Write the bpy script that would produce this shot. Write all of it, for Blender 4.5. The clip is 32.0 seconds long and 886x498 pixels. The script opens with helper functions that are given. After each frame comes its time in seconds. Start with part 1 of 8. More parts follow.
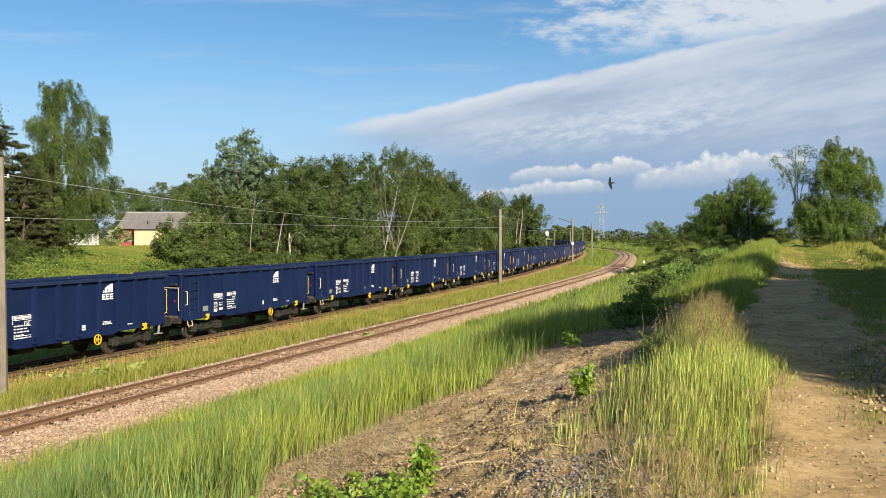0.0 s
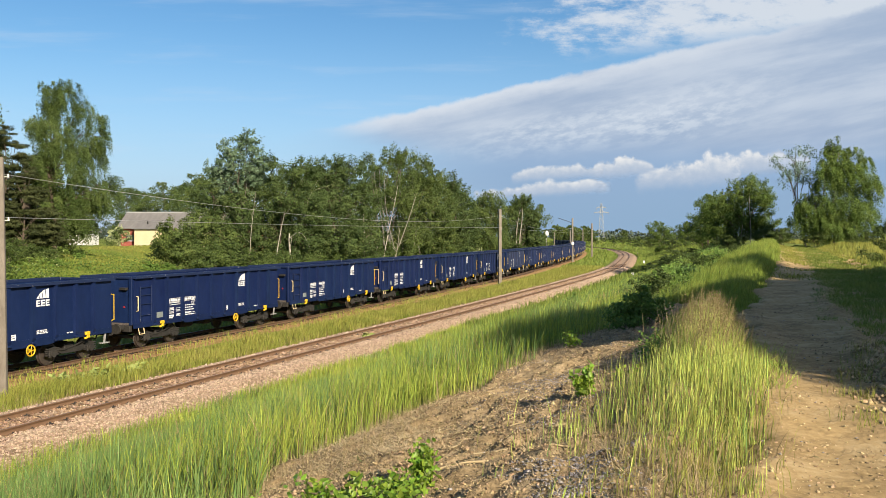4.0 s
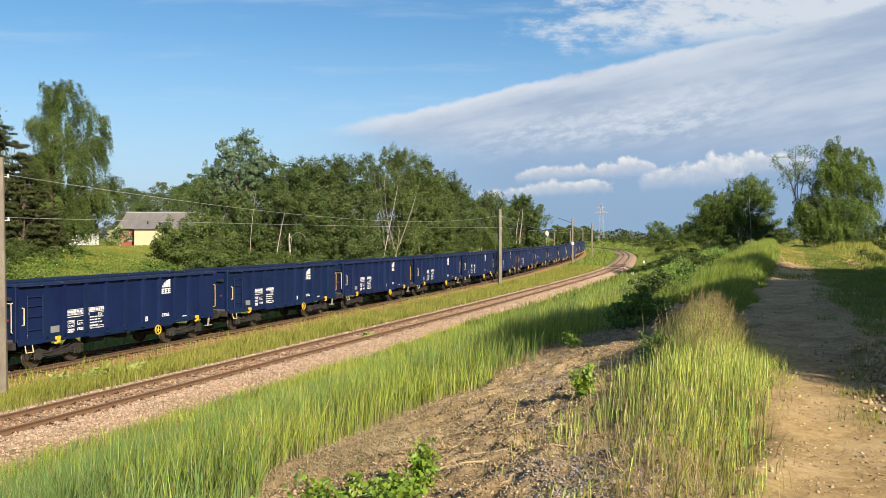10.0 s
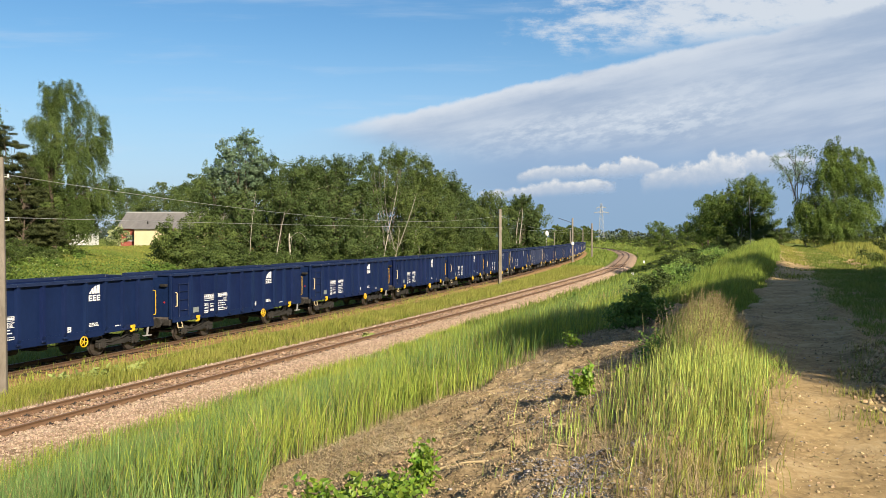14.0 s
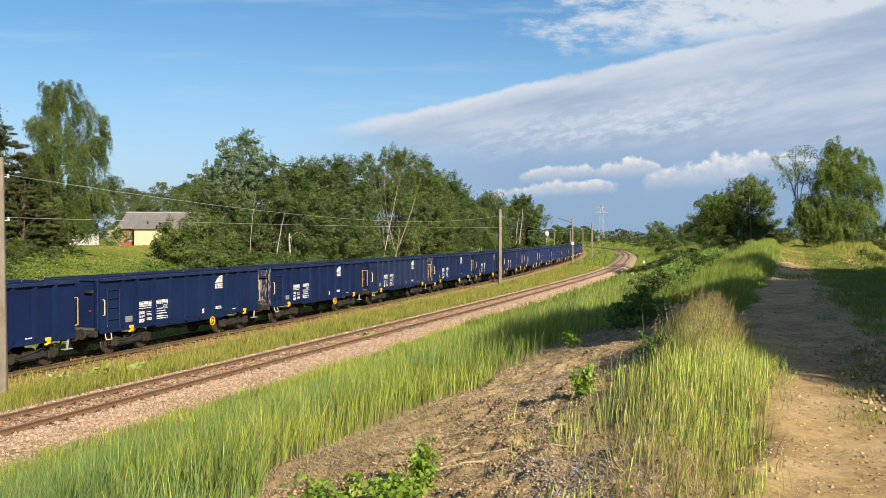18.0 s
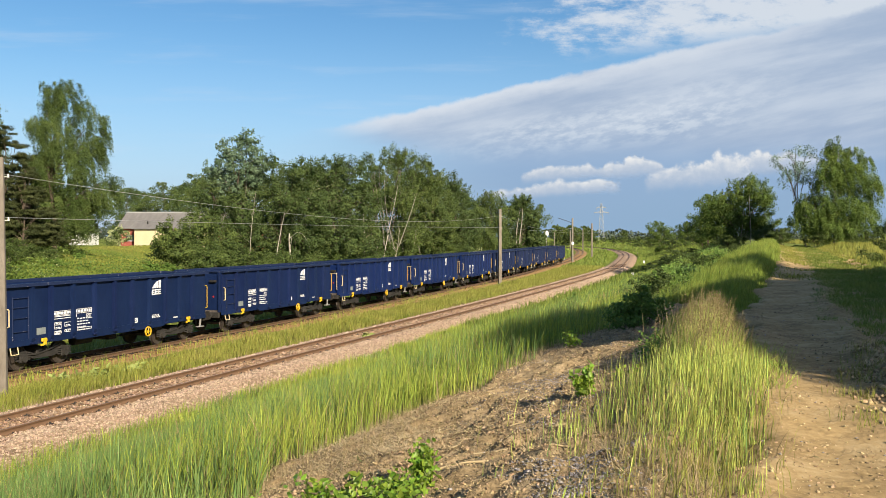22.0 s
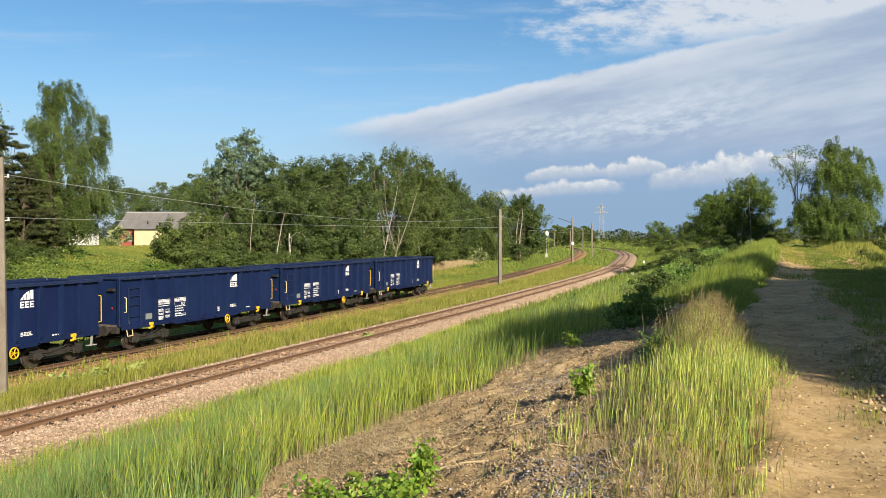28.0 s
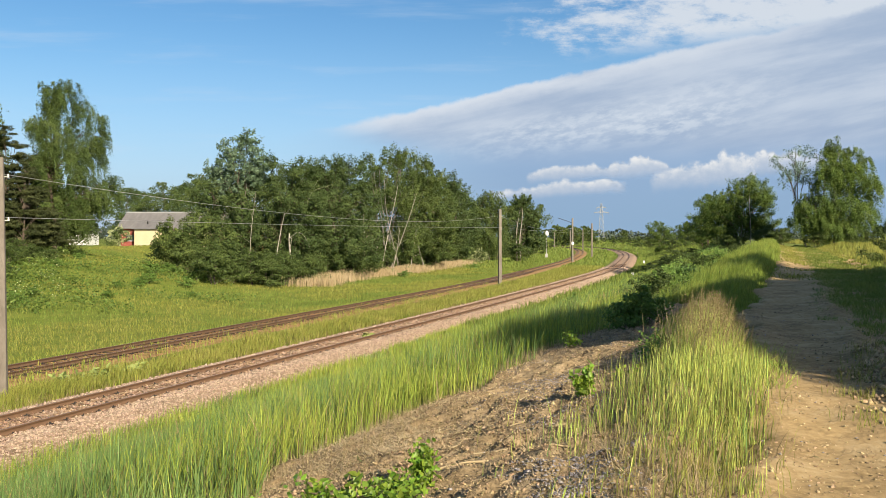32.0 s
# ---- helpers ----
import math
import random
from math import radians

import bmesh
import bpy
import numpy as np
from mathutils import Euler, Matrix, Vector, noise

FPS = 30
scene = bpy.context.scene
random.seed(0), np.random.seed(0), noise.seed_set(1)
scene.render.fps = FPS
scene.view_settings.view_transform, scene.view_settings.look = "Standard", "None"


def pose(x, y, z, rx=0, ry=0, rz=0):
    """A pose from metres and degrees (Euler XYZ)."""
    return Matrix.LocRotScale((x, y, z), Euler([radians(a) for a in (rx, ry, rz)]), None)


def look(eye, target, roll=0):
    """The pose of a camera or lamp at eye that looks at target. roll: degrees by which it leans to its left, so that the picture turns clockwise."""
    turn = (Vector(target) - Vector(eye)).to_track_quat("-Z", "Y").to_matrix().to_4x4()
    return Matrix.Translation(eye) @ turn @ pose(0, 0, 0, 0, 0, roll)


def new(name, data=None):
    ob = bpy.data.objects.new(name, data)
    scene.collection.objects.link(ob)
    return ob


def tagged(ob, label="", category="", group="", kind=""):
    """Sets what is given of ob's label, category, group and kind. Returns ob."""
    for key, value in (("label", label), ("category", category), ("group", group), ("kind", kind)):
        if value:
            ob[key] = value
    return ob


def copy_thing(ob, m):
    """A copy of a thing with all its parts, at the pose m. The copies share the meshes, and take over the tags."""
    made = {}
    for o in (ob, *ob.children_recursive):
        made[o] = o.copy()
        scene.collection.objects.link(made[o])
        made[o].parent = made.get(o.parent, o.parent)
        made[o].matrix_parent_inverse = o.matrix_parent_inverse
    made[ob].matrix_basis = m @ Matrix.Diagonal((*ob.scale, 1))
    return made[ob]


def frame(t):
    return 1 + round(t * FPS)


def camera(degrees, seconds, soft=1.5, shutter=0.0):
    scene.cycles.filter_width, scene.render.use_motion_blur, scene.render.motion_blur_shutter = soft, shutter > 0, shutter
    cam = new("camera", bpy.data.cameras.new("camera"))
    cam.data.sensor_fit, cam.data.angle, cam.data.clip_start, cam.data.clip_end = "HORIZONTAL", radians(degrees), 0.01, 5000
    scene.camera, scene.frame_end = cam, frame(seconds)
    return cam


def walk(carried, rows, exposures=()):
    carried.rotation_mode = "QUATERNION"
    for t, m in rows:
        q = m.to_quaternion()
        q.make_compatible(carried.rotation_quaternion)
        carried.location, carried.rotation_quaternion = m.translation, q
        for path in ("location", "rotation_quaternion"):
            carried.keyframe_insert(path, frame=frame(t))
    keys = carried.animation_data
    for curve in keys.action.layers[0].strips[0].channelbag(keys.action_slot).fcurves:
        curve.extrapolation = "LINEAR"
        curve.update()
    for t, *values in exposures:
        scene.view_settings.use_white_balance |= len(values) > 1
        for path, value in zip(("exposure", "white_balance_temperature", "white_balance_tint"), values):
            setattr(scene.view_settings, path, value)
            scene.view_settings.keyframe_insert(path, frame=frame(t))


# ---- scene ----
cam = camera(55.16, 32.0, soft=0.55)
EYE = pose(0, 0, 5.027, 89.16, 0, 0)
walk(cam, [(0, EYE), (32.0, EYE)])

# ---- light ----
SUN_ELEV = radians(27)
SUN_FROM = Vector((0.479 * math.cos(SUN_ELEV), -0.878 * math.cos(SUN_ELEV), math.sin(SUN_ELEV)))
sun_data = bpy.data.lights.new("sun", "SUN")
sun_data.energy, sun_data.angle, sun_data.color = 5.2, radians(0.55), (1.0, 0.86, 0.66)
sun = new("sun", sun_data)
sun.matrix_world = look(SUN_FROM * 100, (0, 0, 0))
scene.view_settings.exposure = 1.0


class Net:
    """Short hand for node trees."""

    def __init__(self, tree):
        self.t = tree
        tree.nodes.clear()

    def n(self, kind, ins=None, operation=None, use_clamp=None, interpolation_type=None, data_type=None, attribute_name=None):
        nd = self.t.nodes.new(kind)
        if operation is not None:
            nd.operation = operation
        if use_clamp is not None:
            nd.use_clamp = use_clamp
        if interpolation_type is not None:
            nd.interpolation_type = interpolation_type
        if data_type is not None:
            nd.data_type = data_type
        if attribute_name is not None:
            nd.attribute_name = attribute_name
        for k, v in (ins or {}).items():
            if isinstance(v, bpy.types.NodeSocket):
                self.t.links.new(v, nd.inputs[k])
            else:
                nd.inputs[k].default_value = v
        return nd

    def math(self, op, a, b=0.0, c=None, clamp=False):
        ins = {0: a, 1: b}
        if c is not None:
            ins[2] = c
        return self.n("ShaderNodeMath", ins, operation=op, use_clamp=clamp).outputs[0]

    def step(self, v, lo, hi, out0=0.0, out1=1.0):
        return self.n("ShaderNodeMapRange", {"Value": v, "From Min": lo, "From Max": hi, "To Min": out0, "To Max": out1},
                      interpolation_type="SMOOTHSTEP").outputs["Result"]

    def mix(self, f, a, b):
        nd = self.n("ShaderNodeMix", data_type="RGBA")
        for k, v in ((0, f), (6, a), (7, b)):
            if isinstance(v, bpy.types.NodeSocket):
                self.t.links.new(v, nd.inputs[k])
            else:
                nd.inputs[k].default_value = v
        return nd.outputs[2]

    def noise(self, vec, scale, detail=4.0, rough=0.55, stretch=None):
        if stretch:
            vec = self.n("ShaderNodeVectorMath", {0: vec, 1: stretch}, operation="MULTIPLY").outputs[0]
        return self.n("ShaderNodeTexNoise", {"Vector": vec, "Scale": scale, "Detail": detail, "Roughness": rough}).outputs["Fac"]

    def link(self, a, b):
        self.t.links.new(a, b)


def rgb(r, g, b):
    return (r, g, b, 1.0)


def build_world():
    w = bpy.data.worlds.new("sky")
    scene.world = w
    w.use_nodes = True
    k = Net(w.node_tree)
    co = k.n("ShaderNodeTexCoord").outputs["Generated"]
    xyz = k.n("ShaderNodeSeparateXYZ", {0: co})
    x, y, z = xyz.outputs
    yc = k.math("MAXIMUM", y, 0.05)
    u, v = k.math("DIVIDE", x, yc), k.math("DIVIDE", z, yc)
    flat = k.n("ShaderNodeCombineXYZ", {0: u, 1: v, 2: 0.0}).outputs[0]
    sk = k.n("ShaderNodeTexSky")
    sk.sky_type, sk.sun_disc, sk.sun_elevation, sk.sun_rotation = "NISHITA", False, SUN_ELEV, radians(151.4)
    sk.altitude, sk.air_density, sk.dust_density, sk.ozone_density = 100.0, 1.0, 1.0, 2.0
    sky = sk.outputs[0]
    front = k.step(y, 0.15, 0.5)
    rag = k.math("SUBTRACT", k.noise(flat, 14.0, 6.0, 0.6), 0.5)
    rag2 = k.math("SUBTRACT", k.noise(flat, 5.0, 4.0, 0.5, (0.6, 2.2, 1.0)), 0.5)
    # long wedge of high cloud: below a rising edge, to the right of its tip
    along, across = k.math("MULTIPLY_ADD", v, 0.21, u), k.math("MULTIPLY_ADD", u, -0.21, v)
    drawn = k.n("ShaderNodeCombineXYZ", {0: along, 1: across, 2: 0.0}).outputs[0]
    edge = k.math("MULTIPLY_ADD", u, 0.222, 0.160)
    e = k.math("SUBTRACT", edge, v)
    e = k.math("ADD", e, k.math("MULTIPLY", rag, 0.026))
    upper = k.step(e, 0.0, 0.008)
    low_edge = k.math("MULTIPLY_ADD", u, -0.42, 0.075)
    tip = k.math("SUBTRACT", v, low_edge)
    tip = k.math("ADD", tip, k.math("MULTIPLY", rag2, 0.06))
    lower = k.step(tip, -0.02, 0.035)
    wedge = k.math("MULTIPLY", upper, lower)
    # veil beneath it, down to the horizon
    veil = k.math("MULTIPLY", upper, k.step(k.math("ADD", u, k.math("MULTIPLY", rag2, 0.2)), -0.22, 0.12))
    # broken cloud high on the right
    hi = k.math("SUBTRACT", v, k.math("MULTIPLY_ADD", u, 0.10, 0.185))
    patch = k.noise(flat, 19.0, 9.0, 0.66, (0.8, 1.9, 1.0))
    patch = k.step(k.math("ADD", patch, k.math("MULTIPLY", k.step(k.math("ADD", u, k.math("MULTIPLY", rag2, 0.25)), 0.02, 0.30), 0.27)), 0.54, 0.80)
    broken = k.math("MULTIPLY", k.math("MULTIPLY", patch, k.step(hi, 0.0, 0.03)), k.step(u, 0.03, 0.14))
    # faint streaks in the blue
    st = k.noise(flat, 7.0, 5.0, 0.6, (0.35, 3.4, 1.0))
    streak = k.math("MULTIPLY", k.step(st, 0.50, 0.78), 0.38)
    # pale haze low on the left
    haze = k.step(v, 0.26, 0.0, 0.0, 0.68)
    streaky = k.noise(drawn, 9.0, 7.0, 0.58, (0.45, 2.6, 1.0))
    body = k.mix(k.step(streaky, 0.34, 0.68), rgb(0.375, 0.475, 0.635), rgb(0.545, 0.625, 0.745))
    # fine ripples in the middle of the sheet
    ripple = k.noise(drawn, 46.0, 5.0, 0.6, (0.8, 2.0, 1.0))
    where = k.math("MULTIPLY", k.step(k.math("ABSOLUTE", k.math("SUBTRACT", across, k.math("MULTIPLY_ADD", rag2, 0.05, 0.088))), 0.045, 0.005),
                   k.math("MULTIPLY", k.step(u, -0.08, 0.10), k.step(u, 0.46, 0.26)))
    body = k.mix(k.math("MULTIPLY", where, k.step(ripple, 0.40, 0.64, 0.10, 0.85)), body, rgb(0.66, 0.73, 0.82))
    rim = k.math("MULTIPLY", k.step(e, 0.030, 0.0), k.math("MULTIPLY", k.step(streaky, 0.2, 0.5), k.step(u, 0.5, 0.1, 0.35, 1.0)))
    body = k.mix(rim, body, rgb(0.72, 0.77, 0.84))
    slate = k.mix(k.step(v, 0.10, 0.0), rgb(0.30, 0.44, 0.645), rgb(0.285, 0.43, 0.61))
    mid = k.noise(drawn, 7.0, 5.0, 0.55, (0.4, 2.6, 1.0))
    veil_col = k.mix(k.step(k.math("ADD", v, k.math("MULTIPLY", mid, 0.09)), 0.135, 0.205), slate, body)
    sky = k.n("ShaderNodeHueSaturation", {"Color": sky, "Saturation": 1.3}).outputs[0]
    base = k.n("ShaderNodeBackground", {"Color": sky, "Strength": 0.063})
    hz = k.n("ShaderNodeBackground", {"Color": rgb(0.355, 0.545, 0.88), "Strength": 0.50})
    s1 = k.n("ShaderNodeMixShader", {0: k.math("MULTIPLY", haze, front), 1: base.outputs[0], 2: hz.outputs[0]})
    white = k.n("ShaderNodeBackground", {"Color": rgb(0.62, 0.72, 0.84), "Strength": 0.50})
    s2 = k.n("ShaderNodeMixShader", {0: k.math("MULTIPLY", streak, front), 1: s1.outputs[0], 2: white.outputs[0]})
    bright = k.n("ShaderNodeBackground", {"Color": rgb(0.74, 0.78, 0.83), "Strength": 0.50})
    s3 = k.n("ShaderNodeMixShader", {0: k.math("MULTIPLY", k.math("MULTIPLY", broken, 0.85), front), 1: s2.outputs[0], 2: bright.outputs[0]})
    vb = k.n("ShaderNodeBackground", {"Color": veil_col, "Strength": 0.50})
    s4 = k.n("ShaderNodeMixShader", {0: k.math("MULTIPLY", veil, front), 1: s3.outputs[0], 2: vb.outputs[0]})
    bb = k.n("ShaderNodeBackground", {"Color": body, "Strength": 0.50})
    s5 = k.n("ShaderNodeMixShader", {0: k.math("MULTIPLY", k.math("MULTIPLY", wedge, k.step(v, 0.075, 0.135, 0.0, 0.92)), front), 1: s4.outputs[0], 2: bb.outputs[0]})
    out = k.n("ShaderNodeOutputWorld")
    k.link(s5.outputs[0], out.inputs[0])


build_world()


# ---- materials ----
def material(name, colours, scale=3.0, rough=0.8, metal=0.0, bump=0.0, bump_scale=None, stretch=None, spread=0.0,
             island=0.0, object_random=0.0, chips=0.0, translucent=0.0, detail=5.0, bump_dist=0.05, tip=None, uvmix=None, spec=0.5, rust=None):
    """A principled material: noise between the colours at two scales, bump, and random shifts by piece."""
    m = bpy.data.materials.new(name)
    m.use_nodes = True
    k = Net(m.node_tree)
    co = k.n("ShaderNodeTexCoord").outputs["Object"]
    big = k.noise(co, scale, detail, 0.6, stretch)
    small = k.noise(co, scale * 7.3, 4.0, 0.6, stretch)
    f = k.math("MULTIPLY_ADD", small, 0.45, k.math("MULTIPLY", big, 0.75))
    ramp = k.n("ShaderNodeValToRGB", {0: f})
    el = ramp.color_ramp.elements
    lo, hi = 0.40, 0.80
    el[0].position, el[0].color = lo, rgb(*colours[0])
    el[1].position, el[1].color = hi, rgb(*colours[-1])
    for i, c in enumerate(colours[1:-1]):
        el.new(lo + (hi - lo) * (i + 1) / (len(colours) - 1)).color = rgb(*c)
    col = ramp.outputs[0]
    if tip:
        a = k.n("ShaderNodeAttribute", attribute_name="along").outputs["Fac"]
        col = k.mix(k.step(a, tip[1], tip[2]), rgb(*tip[0]), col)
    if rust:
        r = k.noise(co, rust[1], 6.0, 0.7, rust[3] if len(rust) > 3 else None)
        col = k.mix(k.step(r, rust[2], rust[2] + 0.06), col, rgb(*rust[0]))
    if chips:
        speck = k.noise(co, 11.0, 6.0, 0.75, (1.0, 1.0, 0.55))
        col = k.mix(k.step(speck, chips, chips + 0.03), col, rgb(0.40, 0.37, 0.38))
    val = None
    if island:
        val = (k.n("ShaderNodeNewGeometry").outputs["Random Per Island"], island)
    if object_random:
        val = (k.n("ShaderNodeObjectInfo").outputs["Random"], object_random)
    if val:
        hsv = k.n("ShaderNodeHueSaturation", {"Color": col,
                  "Hue": k.math("MULTIPLY_ADD", k.math("FRACT", k.math("MULTIPLY", val[0], 7.7)), 0.05 * val[1], 0.5 - 0.025 * val[1]),
                  "Value": k.math("MULTIPLY_ADD", val[0], val[1], 1.0 - val[1] / 2)})
        col = hsv.outputs[0]
    ins = {"Base Color": col, "Roughness": rough, "Metallic": metal, "Specular IOR Level": spec}
    p = k.n("ShaderNodeBsdfPrincipled", ins)
    if bump:
        h = k.noise(co, bump_scale or scale * 5, 5.0, 0.65, stretch)
        b = k.n("ShaderNodeBump", {"Height": h, "Strength": bump, "Distance": bump_dist})
        k.link(b.outputs[0], p.inputs["Normal"])
    surf = p.outputs[0]
    if translucent:
        tr = k.n("ShaderNodeBsdfTranslucent", {"Color": col})
        surf = k.n("ShaderNodeMixShader", {0: translucent, 1: surf, 2: tr.outputs[0]}).outputs[0]
    out = k.n("ShaderNodeOutputMaterial")
    k.link(surf, out.inputs[0])
    return m


M = {}


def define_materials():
    M["earth"] = material("grassy_earth", [(0.085, 0.115, 0.018), (0.135, 0.17, 0.027), (0.18, 0.19, 0.04)], 0.6, 0.95, bump=0.6, bump_scale=12, spec=0.12)
    M["sand"] = material("sandy_track", [(0.150, 0.105, 0.050), (0.310, 0.222, 0.108), (0.430, 0.328, 0.178)], 1.9, 0.95, bump=0.7, bump_scale=22, bump_dist=0.014, detail=10.0, spec=0.12)
    M["soil"] = material("dry_soil", [(0.120, 0.088, 0.050), (0.275, 0.204, 0.114), (0.460, 0.352, 0.208)], 3.0, 0.95, bump=1.0, bump_scale=30, bump_dist=0.03, detail=8.0, spec=0.12)
    M["clod"] = material("soil_clod", [(0.165, 0.120, 0.066), (0.330, 0.248, 0.142), (0.480, 0.382, 0.236)], 6.0, 0.95, island=0.9, bump=0.5, spec=0.12)
    M["flint"] = material("grey_stone", [(0.10, 0.090, 0.088), (0.22, 0.20, 0.192), (0.36, 0.33, 0.315)], 8.0, 0.8, island=0.7, spec=0.12)
    M["ballast_bed"] = material("ballast_bed", [(0.15, 0.098, 0.064), (0.32, 0.225, 0.155), (0.50, 0.375, 0.275)], 5.0, 0.95, bump=1.0, bump_scale=26, spec=0.12)
    M["ballast"] = material("ballast_stone", [(0.2444, 0.1739, 0.1222), (0.4324, 0.3384, 0.2585)], 4.0, 0.9, island=0.8, spec=0.12)
    M["rusty_stone"] = material("rust_stained_stone", [(0.17, 0.105, 0.062), (0.34, 0.235, 0.155)], 4.0, 0.9, island=0.8, spec=0.12)
    M["old_ballast"] = material("old_ballast", [(0.17, 0.10, 0.045), (0.37, 0.24, 0.115)], 3.0, 0.95, bump=0.9, bump_scale=20, spec=0.12)
    M["rail"] = material("rusty_rail", [(0.085, 0.046, 0.024), (0.165, 0.096, 0.052)], 5.0, 0.75, 0.15, stretch=(1, 1, 3))
    M["rail_top"] = material("worn_rail_head", [(0.15, 0.09, 0.06), (0.225, 0.165, 0.1275)], 3.0, 0.4, 0.6)
    M["old_rail"] = material("old_rail", [(0.0675, 0.0375, 0.021), (0.1275, 0.075, 0.04125)], 5.0, 0.75, 0.2)
    M["sleeper"] = material("weathered_sleeper", [(0.07, 0.043, 0.026), (0.14, 0.09, 0.058)], 4.0, 0.9, object_random=0.5, bump=0.5, spec=0.12)
    M["blue"] = material("blue_wagon_paint", [(0.0028, 0.0080, 0.037), (0.0042, 0.0115, 0.048), (0.0064, 0.0155, 0.058)], 0.8, 0.5, 0.0, stretch=(1, 1, 0.5), object_random=0.18, bump=0.10, bump_scale=2.5, chips=0.735, spec=0.22)
    M["blue_worn"] = material("scraped_wagon_paint", [(0.0056, 0.0120, 0.043), (0.0085, 0.0175, 0.054)], 1.0, 0.6, stretch=(1, 1, 0.35), rust=((0.21, 0.185, 0.165), 7.0, 0.50, (1, 1, 0.22)))
    M["blue_scuffed"] = material("scuffed_wagon_paint", [(0.0056, 0.0120, 0.043), (0.0080, 0.0170, 0.054)], 1.0, 0.55, stretch=(1, 1, 0.4), rust=((0.165, 0.1725, 0.2025), 4.5, 0.64, (1, 1, 0.2)), chips=0.64, spec=0.35)
    M["inner"] = material("worn_wagon_inside", [(0.045, 0.0375, 0.0375), (0.12, 0.0975, 0.0825)], 1.5, 0.9, bump=0.3)
    M["steel"] = material("dirty_bogie_steel", [(0.007, 0.0065, 0.006), (0.026, 0.023, 0.020)], 3.0, 0.8, 0.1, bump=0.3)
    M["tread"] = material("wheel_steel", [(0.045, 0.0375, 0.03375), (0.105, 0.08625, 0.075)], 4.0, 0.5, 0.6)
    M["yellow"] = material("yellow_paint", [(0.465, 0.285, 0.0075), (0.555, 0.3525, 0.01125)], 5.0, 0.5)
    M["blue_fresh"] = material("fresh_blue_wagon_paint", [(0.0028, 0.0100, 0.054), (0.0038, 0.0128, 0.064), (0.0052, 0.0160, 0.073)], 0.8, 0.42, stretch=(1, 1, 0.5), bump=0.08, bump_scale=2.5, spec=0.3)
    M["cream"] = material("cream_handrail_paint", [(0.4125, 0.33, 0.1875), (0.525, 0.435, 0.27)], 5.0, 0.5)
    M["white"] = material("white_marking", [(0.55, 0.56, 0.57), (0.66, 0.66, 0.66)], 3.0, 0.6)
    M["grey"] = material("grey_plate", [(0.12, 0.1425, 0.15), (0.18, 0.2025, 0.2025)], 5.0, 0.5)
    M["light_grey"] = material("galvanised_steel", [(0.2625, 0.2625, 0.255), (0.375, 0.375, 0.36)], 5.0, 0.5, 0.3)
    M["concrete"] = material("weathered_concrete", [(0.095, 0.080, 0.063), (0.15, 0.13, 0.105), (0.195, 0.170, 0.14)], 1.3, 0.9, bump=0.35, bump_scale=14, stretch=(1, 1, 0.35))
    M["wire"] = material("line_wire", [(0.26, 0.26, 0.25), (0.38, 0.38, 0.37)], 2.0, 0.5, 0.4)
    M["porcelain"] = material("insulator", [(0.5, 0.48, 0.44), (0.7, 0.68, 0.64)], 4.0, 0.3)
    M["bark"] = material("bark", [(0.045, 0.03375, 0.024), (0.1125, 0.08625, 0.06375)], 2.5, 0.95, bump=0.7, stretch=(1, 1, 0.3))
    M["birch_bark"] = material("pale_bark", [(0.0525, 0.045, 0.0375), (0.165, 0.15, 0.1275), (0.27, 0.2475, 0.2175)], 2.2, 0.85, bump=0.3, stretch=(0.6, 0.6, 1.6))
    M["pale_wood"] = material("bare_birch_wood", [(0.16, 0.14, 0.115), (0.29, 0.265, 0.225), (0.36, 0.33, 0.28)], 1.5, 0.85, stretch=(1, 1, 0.3))
    leaf = dict(scale=0.55, rough=0.6, island=0.45, translucent=0.14, spec=0.16)
    M["leaf_dark"] = material("dark_leaves", [(0.018, 0.036, 0.011), (0.056, 0.086, 0.025), (0.112, 0.150, 0.044)], **leaf)
    M["leaf_mid"] = material("green_leaves", [(0.022, 0.040, 0.011), (0.070, 0.102, 0.026), (0.132, 0.168, 0.044)], **leaf)
    M["leaf_birch"] = material("birch_leaves", [(0.024, 0.044, 0.011), (0.064, 0.096, 0.024), (0.118, 0.158, 0.044)], **leaf)
    M["leaf_field"] = material("field_tree_leaves", [(0.040, 0.074, 0.014), (0.080, 0.124, 0.024), (0.126, 0.172, 0.036)], **leaf)
    M["leaf_silver"] = material("silvery_leaves", [(0.040, 0.076, 0.036), (0.105, 0.158, 0.090), (0.19, 0.255, 0.165)], **leaf)
    M["needle"] = material("pine_needles", [(0.018, 0.026, 0.009), (0.042, 0.052, 0.017), (0.076, 0.082, 0.029)], **leaf)
    M["leaf_weed"] = material("weed_leaves", [(0.056, 0.112, 0.022), (0.108, 0.182, 0.036), (0.170, 0.245, 0.054)], **leaf)
    M["leaf_fresh"] = material("fresh_leaves", [(0.095, 0.180, 0.020), (0.200, 0.310, 0.034), (0.330, 0.430, 0.066)], 4.0, 0.45, island=0.8, translucent=0.45, spec=0.35)
    M["leaf_shoot"] = material("young_glossy_leaves", [(0.080, 0.155, 0.020), (0.185, 0.285, 0.034), (0.320, 0.410, 0.066)], 4.0, 0.42, island=0.8, translucent=0.42, spec=0.4)
    M["leaf_pale"] = material("pale_leaves", [(0.15, 0.21, 0.055), (0.25, 0.31, 0.08), (0.35, 0.39, 0.12)], 1.5, 0.6, island=0.4, translucent=0.25)
